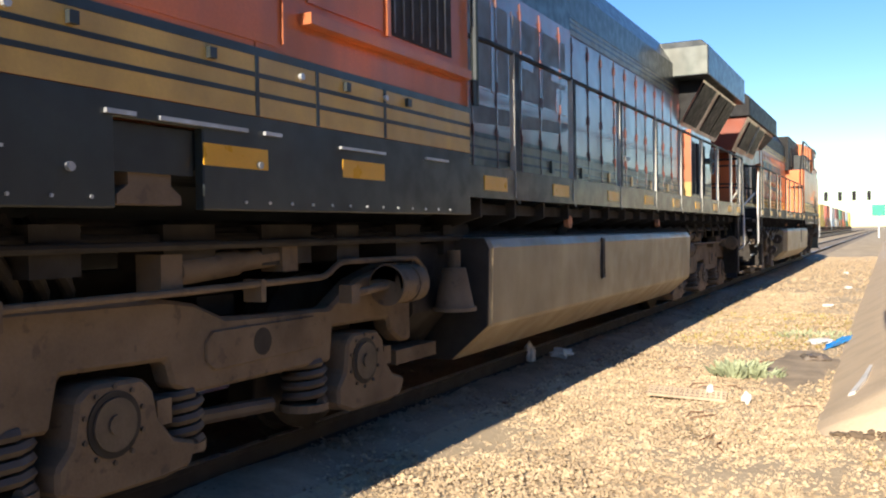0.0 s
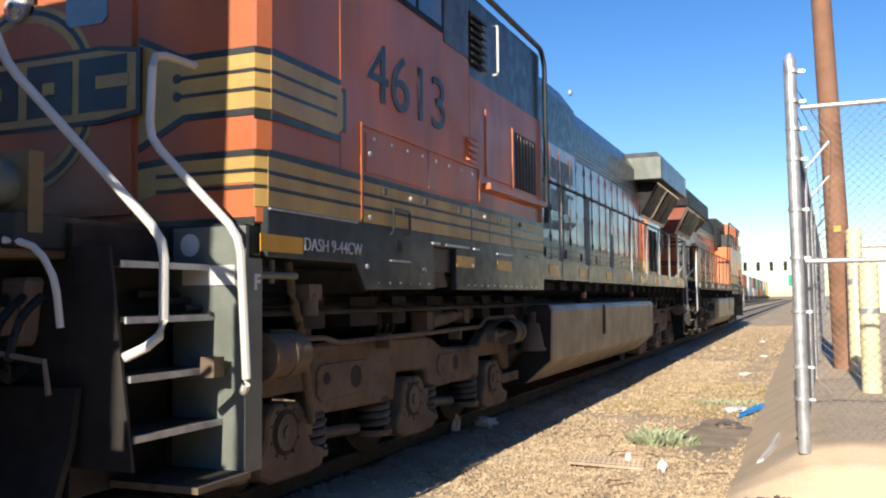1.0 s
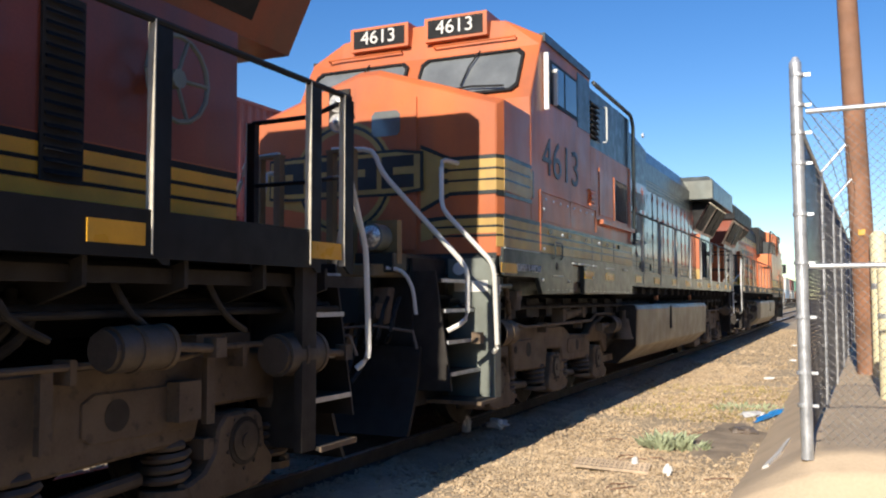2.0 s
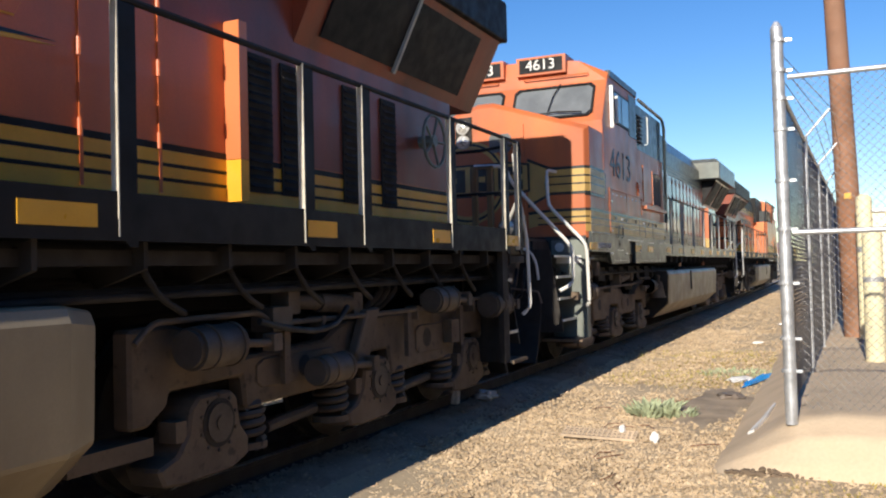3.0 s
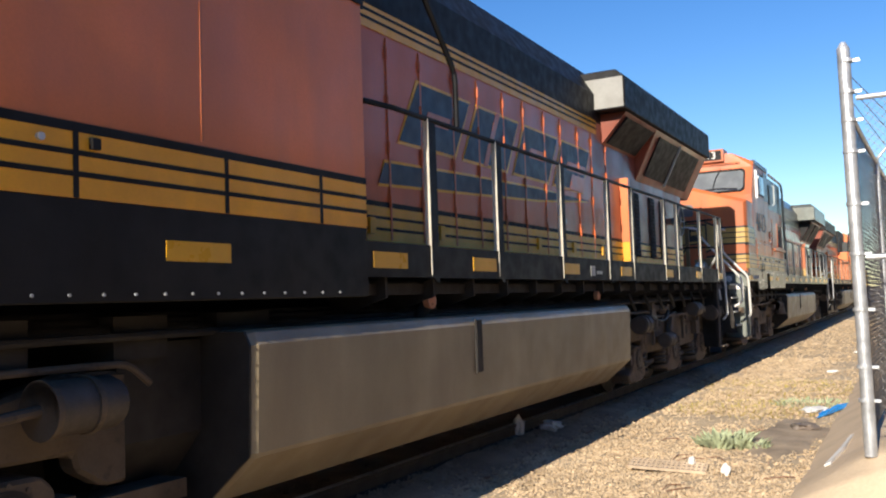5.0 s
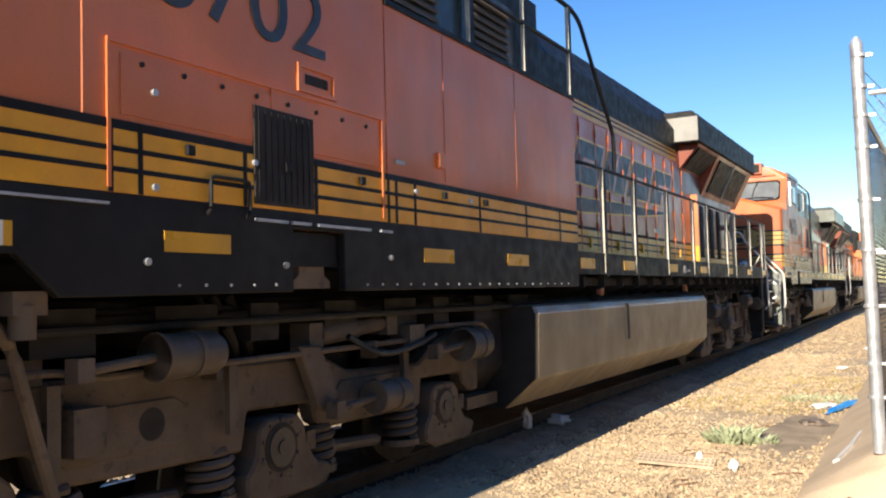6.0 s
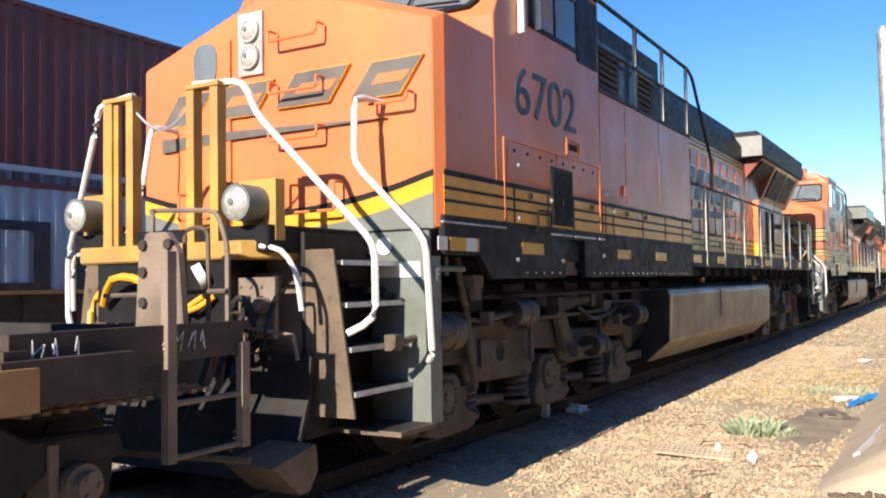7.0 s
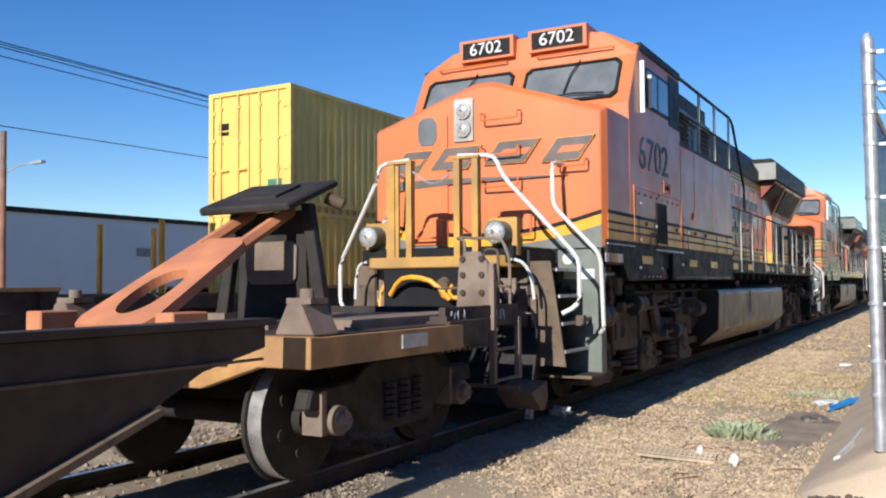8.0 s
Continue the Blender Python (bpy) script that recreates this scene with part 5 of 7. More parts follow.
            for q in (0, 1):
                part("yellow_hose", tubem([(0.20 + 0.1 * q, -0.05, 1.45), (0.10 + 0.1 * q, -0.20, 1.28), (0.28 + 0.1 * q, -0.25, 1.18), (0.46 + 0.1 * q, -0.18, 1.30)], 0.02, 8, round_it=0.1), YELLOW, e, "yellow hose hanging at the coupler", smooth=True)
            part("yellow_hose", tubem([(-0.62, -0.05, 1.45), (-0.66, -0.2, 1.2), (-0.60, -0.22, 1.0)], 0.022, 8, round_it=0.1), YELLOW, e, smooth=True)
            lp = [(0.75 + 0.10 * math.cos(q * 0.45), -0.14, 1.12 + 0.17 * math.sin(q * 0.45)) for q in range(14)]
            part("air_hose", tubem(lp, 0.022, 8), RUBBER, e, smooth=True)
            for z in (3.40, 2.98, 2.60):
                grab(e, 0.06, 0.54, 1.02, z, ORANGE)
            grab(e, 1.02, 1.36, 1.02, 2.76, ORANGE, 0.07)
            grab(e, 0.28, 0.70, 1.02, 2.15, ORANGE, 0.22)
            grab(e, -0.95, -0.5, 1.02, 2.15, ORANGE, 0.22)
            part("coupler_hose", tubem([(-0.5, -0.2, 1.25), (-0.3, -0.3, 1.45), (0.1, -0.35, 1.42), (0.3, -0.3, 1.2)], 0.028, 8, round_it=0.15), YELLOW, e, "yellow jumper hose", smooth=True)
            ch = [Vector((-0.28, -0.1, 2.62)).lerp(Vector((0.28, -0.1, 2.62)), k / 12) - Vector((0, 0, 0.16 * math.sin(math.pi * k / 12))) for k in range(13)]
            part("chain", tubem(ch, 0.010, 5), GALV, e, "sagging chain across the gateway")


# ---- setting: ground, tracks ----
GZ = -0.24


def ground():
    xs = sorted(set([-1500, -600, -250, -120, -60] + [-40 + 2.0 * k for k in range(16)] + [-9 + 0.12 * k for k in range(75)] + [0.5 * k for k in range(1, 20)] + [12, 20, 40, 100, 300, 1500]))
    ys = sorted(set([-1500, -500, -150, -60, -30, -15] + [-8 + 1.0 * k for k in range(11)] + [3.2 + 0.12 * k for k in range(150)] + [22 + 1.0 * k for k in range(60)] + [90, 110, 140, 200, 300, 500, 900, 2500]))
    vs, fs = [], []
    for y in ys:
        for x in xs:
            z = GZ
            if -9 < x < 0 and 3 < y < 25:
                z += 0.022 * noise.noise(Vector((x * 1.1, y * 1.1, 0))) + 0.012 * noise.noise(Vector((x * 5, y * 5, 3)))
            z += 0.098 * max(0.0, min(1.0, (x + 6.5) / 0.5, (-3.25 - x) / 0.5))
            vs.append((x, y, z))
    n = len(xs)
    for j in range(len(ys) - 1):
        for i in range(n - 1):
            a = j * n + i
            fs.append((a, a + 1, a + n + 1, a + n))
    me = bpy.data.meshes.new("ground")
    me.from_pydata(vs, [], fs)
    me.materials.append(SOIL)
    for p in me.polygons:
        p.use_smooth = True
    return tagged(new("ground", me), "dusty brown ground of soil and ballast beside the tracks", "ground", kind="structure")


ground()


BARE = material("bare_brown_dirt", (0.33, 0.255, 0.175), 0.95, var=0.25, scale=3.0, grain=40.0, bump=0.3)


def dirt_patch(x, y, rx, ry, seed, label):
    """An uneven patch of bare dirt lying on the gravel, its rim sunk in the ground."""
    bm = BM()
    n = 36
    mid = bm.verts.new((x, y, GZ + 0.030))
    rows = []
    for q, z in ((0.35, 0.031), (0.7, 0.028), (1.0, -0.03)):
        row = []
        for k in range(n):
            a = 2 * math.pi * k / n
            w = q * (1 + 0.45 * noise.noise(Vector((math.cos(a) * 1.6, math.sin(a) * 1.6, seed))) + 0.15 * noise.noise(Vector((math.cos(a) * 6, math.sin(a) * 6, seed + 5))))
            row.append(bm.verts.new((x + rx * w * math.cos(a), y + ry * w * math.sin(a), GZ + z)))
        rows.append(row)
    for k in range(n):
        bm.faces.new((mid, rows[0][k], rows[0][(k + 1) % n]))
        for a, b in zip(rows, rows[1:]):
            bm.faces.new((a[k], b[k], b[(k + 1) % n], a[(k + 1) % n]))
    tagged(part("dirt_patch", bm, BARE, smooth=True), label, "dirt", kind="stuff")


dirt_patch(-1.32, 10.2, 0.42, 1.5, 2, "bare brown dirt beside the concrete bank")


def stones():
    rng = np.random.default_rng(4)
    base = np.array([(1, 0, 0), (-1, 0, 0), (0, 1, 0), (0, -1, 0), (0, 0, 1), (0, 0, -1)], float)
    tri = np.array([(0, 2, 4), (2, 1, 4), (1, 3, 4), (3, 0, 4), (2, 0, 5), (1, 2, 5), (3, 1, 5), (0, 3, 5)])
    spots = []
    for n, x0, x1, y0, y1, s0, s1 in ((34000, -3.95, -0.9, 3.6, 9.5, 0.007, 0.018), (20000, -4.0, -2.0, 9.5, 22, 0.008, 0.021), (9000, -2.2, -0.9, 9.5, 22, 0.008, 0.020), (7000, -9.5, -5.4, 3.6, 12, 0.014, 0.030), (900, -5.4, -4.05, 3.5, 10, 0.012, 0.026), (9000, -4.0, -0.9, 22, 48, 0.012, 0.026), (12000, -1.0, 2.2, 4.4, 6.9, 0.006, 0.016)):
        x, y = rng.uniform(x0, x1, n), rng.uniform(y0, y1, n)
        s = rng.uniform(s0, s1, n) * rng.choice([0.7, 1.0, 1.3], n)
        # fewer stones where the dirt lies open
        bare = np.exp(-((x + 1.25) / 0.5) ** 2 - ((y - 10.0) / 1.6) ** 2) + 0.7 * np.exp(-((x + 1.2) / 0.4) ** 2 - ((y - 20.0) / 3.0) ** 2) + 0.6 * np.exp(-((x + 3.6) / 0.35) ** 2)
        keep = rng.random(n) > bare * 1.1
        spots.append(np.stack([x, y, s], 1)[keep])
    P = np.concatenate(spots)
    n = len(P)
    v = base[None] * rng.uniform(0.6, 1.25, (n, 6, 3)) + rng.uniform(-0.35, 0.35, (n, 6, 3))
    v *= P[:, 2][:, None, None] * np.array([1.15, 1.0, 0.75])
    a = rng.uniform(0, 6.28, n)
    c, s = np.cos(a)[:, None], np.sin(a)[:, None]
    v = np.stack([v[..., 0] * c - v[..., 1] * s, v[..., 0] * s + v[..., 1] * c, v[..., 2]], -1)
    lift = 0.098 * np.clip(np.minimum((P[:, 0] + 6.5) / 0.5, (-3.25 - P[:, 0]) / 0.5), 0, 1)
    v += np.stack([P[:, 0], P[:, 1], GZ + lift + P[:, 2] * 0.35], 1)[:, None]
    f = (tri[None] + (np.arange(n) * 6)[:, None, None]).reshape(-1, 3)
    me = bpy.data.meshes.new("ballast")
    me.from_pydata(v.reshape(-1, 3).tolist(), [], f.tolist())
    me.materials.append(STONE)
    me.materials.append(DIRTY_STONE)
    dirty = np.repeat((P[:, 0] < -3.42 + 0.15 * rng.standard_normal(n)).astype(np.int32), 8)
    me.polygons.foreach_set("material_index", dirty)
    tagged(new("ballast", me), "loose tan and grey ballast stones along the track", "gravel", kind="stuff")


stones()


# dirty brown bed, set darker still to deepen the shade beside the train
TRACK_BED = material("dirty_shaded_ballast", (0.30, 0.235, 0.165), 0.95, var=0.28, scale=2.5, grain=26.0, bump=0.5, dust=(0.20, 0.155, 0.11), dust_amount=0.6)


def track_bed():
    vs, fs = [], []
    xs = [-6.62 + 0.12 * k for k in range(28)]
    ys = [-8 + 1.0 * k for k in range(11)] + [3.2 + 0.12 * k for k in range(150)] + [22 + 1.0 * k for k in range(60)] + [90, 140, 200, 300]
    for y in ys:
        for k, x in enumerate(xs):
            if k in (0, len(xs) - 1):
                x += 0.12 * noise.noise(Vector((0, y * 0.9, 7)))
            z = GZ + 0.007
            if 3 < y < 25:
                z += 0.022 * noise.noise(Vector((x * 1.1, y * 1.1, 0))) + 0.012 * noise.noise(Vector((x * 5, y * 5, 3)))
            z += 0.098 * max(0.0, min(1.0, (x + 6.5) / 0.5, (-3.25 - x) / 0.5))
            vs.append((x, y, z - (0.02 if k in (0, len(xs) - 1) else 0)))
    n = len(xs)
    for j in range(len(ys) - 1):
        for i in range(n - 1):
            a = j * n + i
            fs.append((a, a + 1, a + n + 1, a + n))
    me = bpy.data.meshes.new("track_bed")
    me.from_pydata(vs, [], fs)
    me.materials.append(TRACK_BED)
    for q in me.polygons:
        q.use_smooth = True
    tagged(new("track_bed", me), "brown oily ballast bed under the track, darkened also for the train's shade", "track bed", kind="structure")


track_bed()


def rails():
    for tx, y0, y1 in ((-4.72, -40, 400), (-9.1, -40, 400), (-13.53, -60, 400)):
        tr = new("railway_track")
        for sx in (-1, 1):
            x = sx * 0.755
            pr = [(x - 0.07, -0.16), (x + 0.07, -0.16), (x + 0.07, -0.145), (x + 0.012, -0.12), (x + 0.012, -0.04), (x + 0.036, -0.03), (x + 0.036, -0.002), (x - 0.036, -0.002), (x - 0.036, -0.03), (x - 0.012, -0.04), (x - 0.012, -0.12), (x - 0.07, -0.145)]
            rail = part("rail", prismm(pr, "y", y0, y1), DARK, tr)
            part("rail_head", boxm(x - 0.028, x + 0.028, y0, y1, -0.003, 0.0), STEEL, tr, "bright worn rail head")
        tr.matrix_world = pose(tx, 0, 0)
        tie = boxm(-1.3, 1.3, -0.11, 0.11, -0.36, -0.205)
        first = part("tie", tie, WOOD, tr, bev=0.01)
        first.location = (0, -4, 0)
        for k in range(1, 95):
            t2 = bpy.data.objects.new("tie", first.data)
            scene.collection.objects.link(t2)
            t2.parent = tr
            t2.location = (0, -4 + 0.53 * k, 0)
        tagged(tr, "railway track of rusty rails on wooden ties", "railway track", kind="structure")


rails()


# ---- beside the track: bank, fence, poles ----
def bank():
    bm = BM()
    sec = [(-1.00, 0.0), (-0.88, 0.08), (-0.62, 0.24), (-0.36, 0.39), (-0.05, 0.44), (9.0, 0.45), (9.0, 0.0)]
    ys = [(6.90, 0.0, 0.05), (6.96, 0.30, 0.03), (7.10, 0.72, 0.01), (7.34, 0.97, 0.0), (9, 1.0, 0.02), (14, 1.0, -0.02), (30, 1.0, 0.0), (90, 1.0, 0.0)]
    rg = [[bm.verts.new((x + dx, y, GZ - 0.02 + z * k)) for x, z in sec] for y, k, dx in ys]
    for a, b in zip(rg, rg[1:]):
        for i in range(len(sec)):
            bm.faces.new((a[i], a[(i + 1) % 7], b[(i + 1) % 7], b[i]))
    bm.faces.new(rg[0])
    bm.faces.new(rg[-1])
    bmesh.ops.recalc_face_normals(bm, faces=bm.faces)
    bmesh.ops.subdivide_edges(bm, edges=[e for e in bm.edges if e.calc_length() < 6], cuts=5, use_grid_fill=True)
    for v in bm.verts:
        if v.co.z > GZ and v.co.y < 20:
            v.co += 0.018 * noise.noise_vector(v.co * 2.2)
    ob = part("concrete_bank", bm, CONCRETE, smooth=True)
    tagged(ob, "sloping sandy concrete bank under the fence", "embankment", kind="structure")
    # ragged broken lip, its shaded hollow drawn as dark bits, and a painted stroke
    rng = random.Random(3)
    ch = BM()
    for k in range(110):
        u = rng.random()
        x = -0.84 + 0.66 * u
        thick = max(0.15, 1 - abs(u - 0.42) * 1.9)
        y, z = 6.93 + rng.uniform(-0.02, 0.02) - 0.03 * thick, GZ + 0.012 + 0.055 * thick * rng.random()
        r = rng.uniform(0.008, 0.022) * (0.6 + 0.7 * thick)
        a = rng.uniform(0, 3)
        prism(ch, [(x + r * math.cos(a + q * 1.257) * rng.uniform(0.6, 1.4), z + 0.6 * r * math.sin(a + q * 1.257)) for q in range(5)], "y", y, y + 0.05)
    tagged(part("broken_concrete", ch, TRUCK), "crumbled edge of the concrete bank, its shaded hollow drawn as dark bits", "rubble", kind="stuff")
    pm = prismm([(-0.755, 7.88), (-0.70, 7.84), (-0.625, 8.30), (-0.59, 8.95), (-0.62, 8.98), (-0.675, 8.40)], "z", -0.02, 0.012)
    for v in pm.verts:
        v.co.z += GZ - 0.02 + 0.08 + (v.co.x + 0.88) * 0.615 + 0.006
    tagged(part("paint_mark", pm, PAPER), "white paint stroke on the concrete slope", "paint mark")


bank()


def links(bm, p, d, length, z0, z1, gap=0.065, r=0.0016):
    """Woven wire as two layers of slanting wires between z0 and z1."""
    p, d = Vector(p), Vector(d).normalized()
    h = z1 - z0
    side = Vector((d.y, -d.x, 0)) * 0.004
    n = int((length + h) / gap)
    for lay in (1, -1):
        for k in range(n):
            s0 = k * gap - (h if lay > 0 else 0)
            a, b = s0, s0 + lay * h
            def clip(t0, t1):
                for s in (0.0, length):
                    ts = (s - a) / (b - a)
                    if s == 0.0:
                        if b > a:
                            t0 = max(t0, ts)
                        else:
                            t1 = min(t1, ts)
                    else:
                        if b > a:
                            t1 = min(t1, ts)
                        else:
                            t0 = max(t0, ts)
                return t0, t1
            t0, t1 = clip(0.0, 1.0)
            if t1 - t0 < 0.02:
                continue
            q0 = p + d * (a + (b - a) * t0) + Vector((0, 0, z0 + h * t0)) + side * lay
            q1 = p + d * (a + (b - a) * t1) + Vector((0, 0, z0 + h * t1)) + side * lay
            strand(bm, q0, q1, r)


def strand(bm, a, b, r):
    d = (b - a).normalized()
    s1 = d.cross(Vector((0.3, 0.2, 1))).normalized() * r
    s2 = d.cross(s1).normalized() * r
    lo = [bm.verts.new(a + s) for s in (s1, -s1 * 0.5 + s2, -s1 * 0.5 - s2)]
    hi = [bm.verts.new(b + s) for s in (s1, -s1 * 0.5 + s2, -s1 * 0.5 - s2)]
    for k in range(3):
        bm.faces.new((lo[k], lo[(k + 1) % 3], hi[(k + 1) % 3], hi[k]))


def fence():
    e = new("chain_link_fence")
    PX, PY, B = -0.37, 7.30, 0.10
    pm = cylm((PX, PY, B), (PX - 0.02, PY, 3.19), 0.047, 20)
    cyl(pm, (PX - 0.02, PY, 3.19), (PX - 0.02, PY, 3.24), 0.047, 20, r2=0.02)
    part("corner_post", pm, GALV, e, "round galvanised corner post", smooth=True)
    for zz in (3.08, 2.84, 2.62, 2.38, 1.98, 1.60, 1.18, 0.75, 0.50):
        bd = cylm((PX - 0.01, PY, zz), (PX - 0.01, PY, zz + 0.026), 0.056, 16)
        box(bd, PX + 0.03, PX + 0.09, PY - 0.012, PY + 0.012, zz, zz + 0.022)
        part("tension_band", bd, GALV, e)
    # run towards +x
    for zz in (2.80, 1.585):
        part("top_rail", cylm((PX + 0.05, PY, zz), (5.6, PY, zz), 0.021, 10), GALV, e, smooth=True)
    for xx in (2.6, 5.6):
        part("line_post", cylm((xx, PY, B), (xx, PY, 2.86), 0.03, 12), GALV, e, smooth=True)
    wr = BM()
    links(wr, (PX + 0.10, PY, 0), (1, 0, 0), 5.5, 0.22, 2.78)
    part("wire_mesh", wr, WIRE, e, "woven wire of the cross run")
    # run along the track
    for zz in (2.68,):
        part("top_rail", cylm((PX, PY + 0.05, zz), (PX + 0.93, 48, zz), 0.021, 10), GALV, e, smooth=True)
    d = Vector((0.93, 40.7, 0)).normalized()
    for k in range(1, 14):
        p = Vector((PX, PY, 0)) + d * 3.05 * k
        part("line_post", cylm((p.x, p.y, B), (p.x, p.y, 2.73), 0.03, 10), GALV, e, smooth=True)
        part("barb_arm", cylm((p.x, p.y, 2.71), (p.x + 0.26, p.y, 3.01), 0.014, 6), GALV, e)
    wr = BM()
    links(wr, (PX, PY + 0.08, 0), d, 34.0, 0.22, 2.66, gap=0.075)
    part("wire_mesh", wr, WIRE, e, "woven wire of the run along the track")
    bw = BM()
    for dz, dx in ((2.81, 0.09), (2.91, 0.17), (3.00, 0.25)):
        strand(bw, Vector((PX, PY, dz)), Vector((PX + dx + 0.1, PY + 3, dz)), 0.004)
        strand(bw, Vector((PX + dx + 0.1, PY + 3, dz)), Vector((PX + dx + 0.85, PY + 39, dz)), 0.004)
    part("barbed_wire", bw, WIRE, e)
    tagged(e, "galvanised chain-link fence with barbed wire arms on the bank", "fence")


fence()


def utility_pole(x, y, z, h, r, lean, label, arm=False):
    e = new("utility_pole")
    bm = BM()
    n = 14
    rows = []
    for k in range(9):
        t = k / 8
        rr = r * (1 - 0.3 * t)
        rows.append([bm.verts.new((lean * h * t + rr * math.cos(a) * (1 + 0.05 * noise.noise(Vector((a, t * 5, x)))), rr * math.sin(a), h * t)) for a in [2 * math.pi * i / n for i in range(n)]])
    for a, b in zip(rows, rows[1:]):
        for i in range(n):
            bm.faces.new((a[i], a[(i + 1) % n], b[(i + 1) % n], b[i]))
    bm.faces.new(rows[-1])
    part("shaft", bm, WOOD, e, smooth=True)
    if arm:
        part("crossarm", boxm(-1.2, 1.2, -0.06, 0.06, h - 0.9, h - 0.76), WOOD, e)
        for xx in (-1.1, -0.4, 0.4, 1.1):
            part("insulator", cylm((xx, 0, h - 0.76), (xx, 0, h - 0.6), 0.05, 8), GALV, e)
    e.matrix_world = pose(x, y, z)
    return tagged(e, label, "utility pole")


utility_pole(0.22, 14.9, 0.16, 9.8, 0.18, -0.030, "tall brown wooden utility pole behind the fence")
tag = new("pole_tag")
part("tag_plate", boxm(-0.05, 0.05, -0.2, -0.17, 0, 0.09), SIGN_YEL, tag)
tag.matrix_world = pose(0.155, 14.92, 2.3)
tagged(tag, "small yellow tag nailed on the wooden pole", "tag")


def bollard(x, y, h, r):
    e = new("bollard")
    bm = cylm((0, 0, 0), (0, 0, h), r, 24)
    cyl(bm, (0, 0, h), (0, 0, h + r * 0.5), r, 24, r2=r * 0.55)
    part("pipe", bm, POSTPAINT, e, smooth=True)
    part("collar", cylm((0, 0, h * 0.62), (0, 0, h * 0.66), r * 1.04, 24), GALV, e)
    e.matrix_world = pose(x, y, 0.17)
    return tagged(e, "cream-painted steel guard post behind the fence", "bollard", "guard posts")


bollard(0.36, 14.3, 2.10, 0.11)
bollard(0.36, 11.35, 1.50, 0.11)
bollard(0.98, 13.3, 1.45, 0.10)


# ---- litter and plants ----
def lump(name, mat, x, y, size, label, category, seed=1, flat=0.5):
    bm = BM()
    bmesh.ops.create_icosphere(bm, subdivisions=3, radius=1.0)
    for v in bm.verts:
        v.co *= 1 + 0.55 * noise.noise(v.co * 1.7 + Vector((seed, 0, 0))) + 0.25 * noise.noise(v.co * 4.5 + Vector((0, seed, 0)))
        v.co = Vector((v.co.x * size[0], v.co.y * size[1], v.co.z * size[2]))
    lo = min(v.co.z for v in bm.verts)
    ob = part(name, bm, mat)
    lift = 0.098 * max(0.0, min(1.0, (x + 6.5) / 0.5, (-3.25 - x) / 0.5))
    ob.matrix_world = pose(x, y, GZ + lift - lo - 0.2 * size[2])
    return tagged(ob, label, category)


lump("crumpled_bag", PAPER, -3.94, 8.90, (0.06, 0.06, 0.11), "crumpled pale plastic bag in the shade by the rail", "litter", 1)
lump("crumpled_bag", PAPER, -3.72, 9.33, (0.12, 0.08, 0.06), "torn pale wrapper lying by the rail", "litter", 2)
lump("crumpled_paper", PAPER, -1.91, 8.19, (0.036, 0.035, 0.05), "small white scrap of paper on the gravel", "litter", 3)
lump("crumpled_paper", PAPER, -1.56, 7.95, (0.036, 0.03, 0.045), "small white scrap of paper on the gravel", "litter", 4)
lump("blue_wrapper", PLASTIC_BLUE, -1.02, 12.40, (0.050, 0.62, 0.035), "bright blue plastic wrapper on the grass", "litter", 5).matrix_world @= Matrix.Rotation(radians(-12), 4, "Z")
lump("pale_rag", PAPER, -1.26, 12.45, (0.17, 0.20, 0.03), "pale rag lying beside the blue wrapper", "litter", 6)
lump("dark_rag", LOGO_FADED, -1.19, 10.65, (0.13, 0.10, 0.05), "dark crumpled cloth on bare dirt", "litter", 7)
for k, (x, y) in enumerate(((-1.9, 16.5), (-1.5, 18.2), (-2.2, 21.0), (-1.35, 23.5), (-2.6, 27.0), (-1.7, 31.0))):
    lump("stone_chunk", PAPER if k % 2 else CONCRETE, x, y, (0.09, 0.07, 0.03), "pale flat scrap lying on the gravel", "litter", 9 + k)


MESH_RUST = material("sun_bleached_rust", (0.50, 0.38, 0.26), 0.85, var=0.25, scale=6.0)


def grate():
    e = new("rusty_grate")
    for k in range(15):
        part("bar", boxm(-0.013, 0.013, -0.17, 0.17, 0, 0.02), MESH_RUST, e).location = (-0.315 + k * 0.045, 0, 0)
    for yy in (-0.16, -0.05, 0.06, 0.16):
        part("rim", boxm(-0.34, 0.34, -0.012, 0.012, 0.002, 0.026), MESH_RUST, e).location = (0, yy, 0)
    e.matrix_world = pose(-2.08, 8.02, GZ + 0.03, 2, 3, 8)
    tagged(e, "rusty iron grate lying in the gravel", "grate")


grate()


def tuft(name, mat, x, y, n, spread, h, w, label, category, seed, kind=""):
    rng = random.Random(seed)
    bm = BM()
    for _ in range(n):
        a, rr = rng.uniform(0, 6.28), spread * math.sqrt(rng.random())
        p = Vector((rr * math.cos(a), rr * math.sin(a), 0))
        d = Vector((math.cos(a + rng.uniform(-1, 1)) * rng.uniform(0.2, 0.9), math.sin(a + rng.uniform(-1, 1)) * rng.uniform(0.2, 0.9), 1)).normalized()
        s = d.cross(Vector((0, 0, 1))).normalized() * w * rng.uniform(0.6, 1.3)
        hh = h * rng.uniform(0.5, 1.2)
        m = p + d * hh * 0.55 
        t = p + d * hh + Vector((d.x, d.y, -0.35)) * hh * 0.35
        v = [bm.verts.new(q) for q in (p - s * 0.5, p + s * 0.5, m + s, t, m - s)]
        bm.faces.new(v)
    ob = part(name, bm, mat)
    ob.matrix_world = pose(x, y, GZ - 0.01)
    return tagged(ob, label, category, kind=kind)


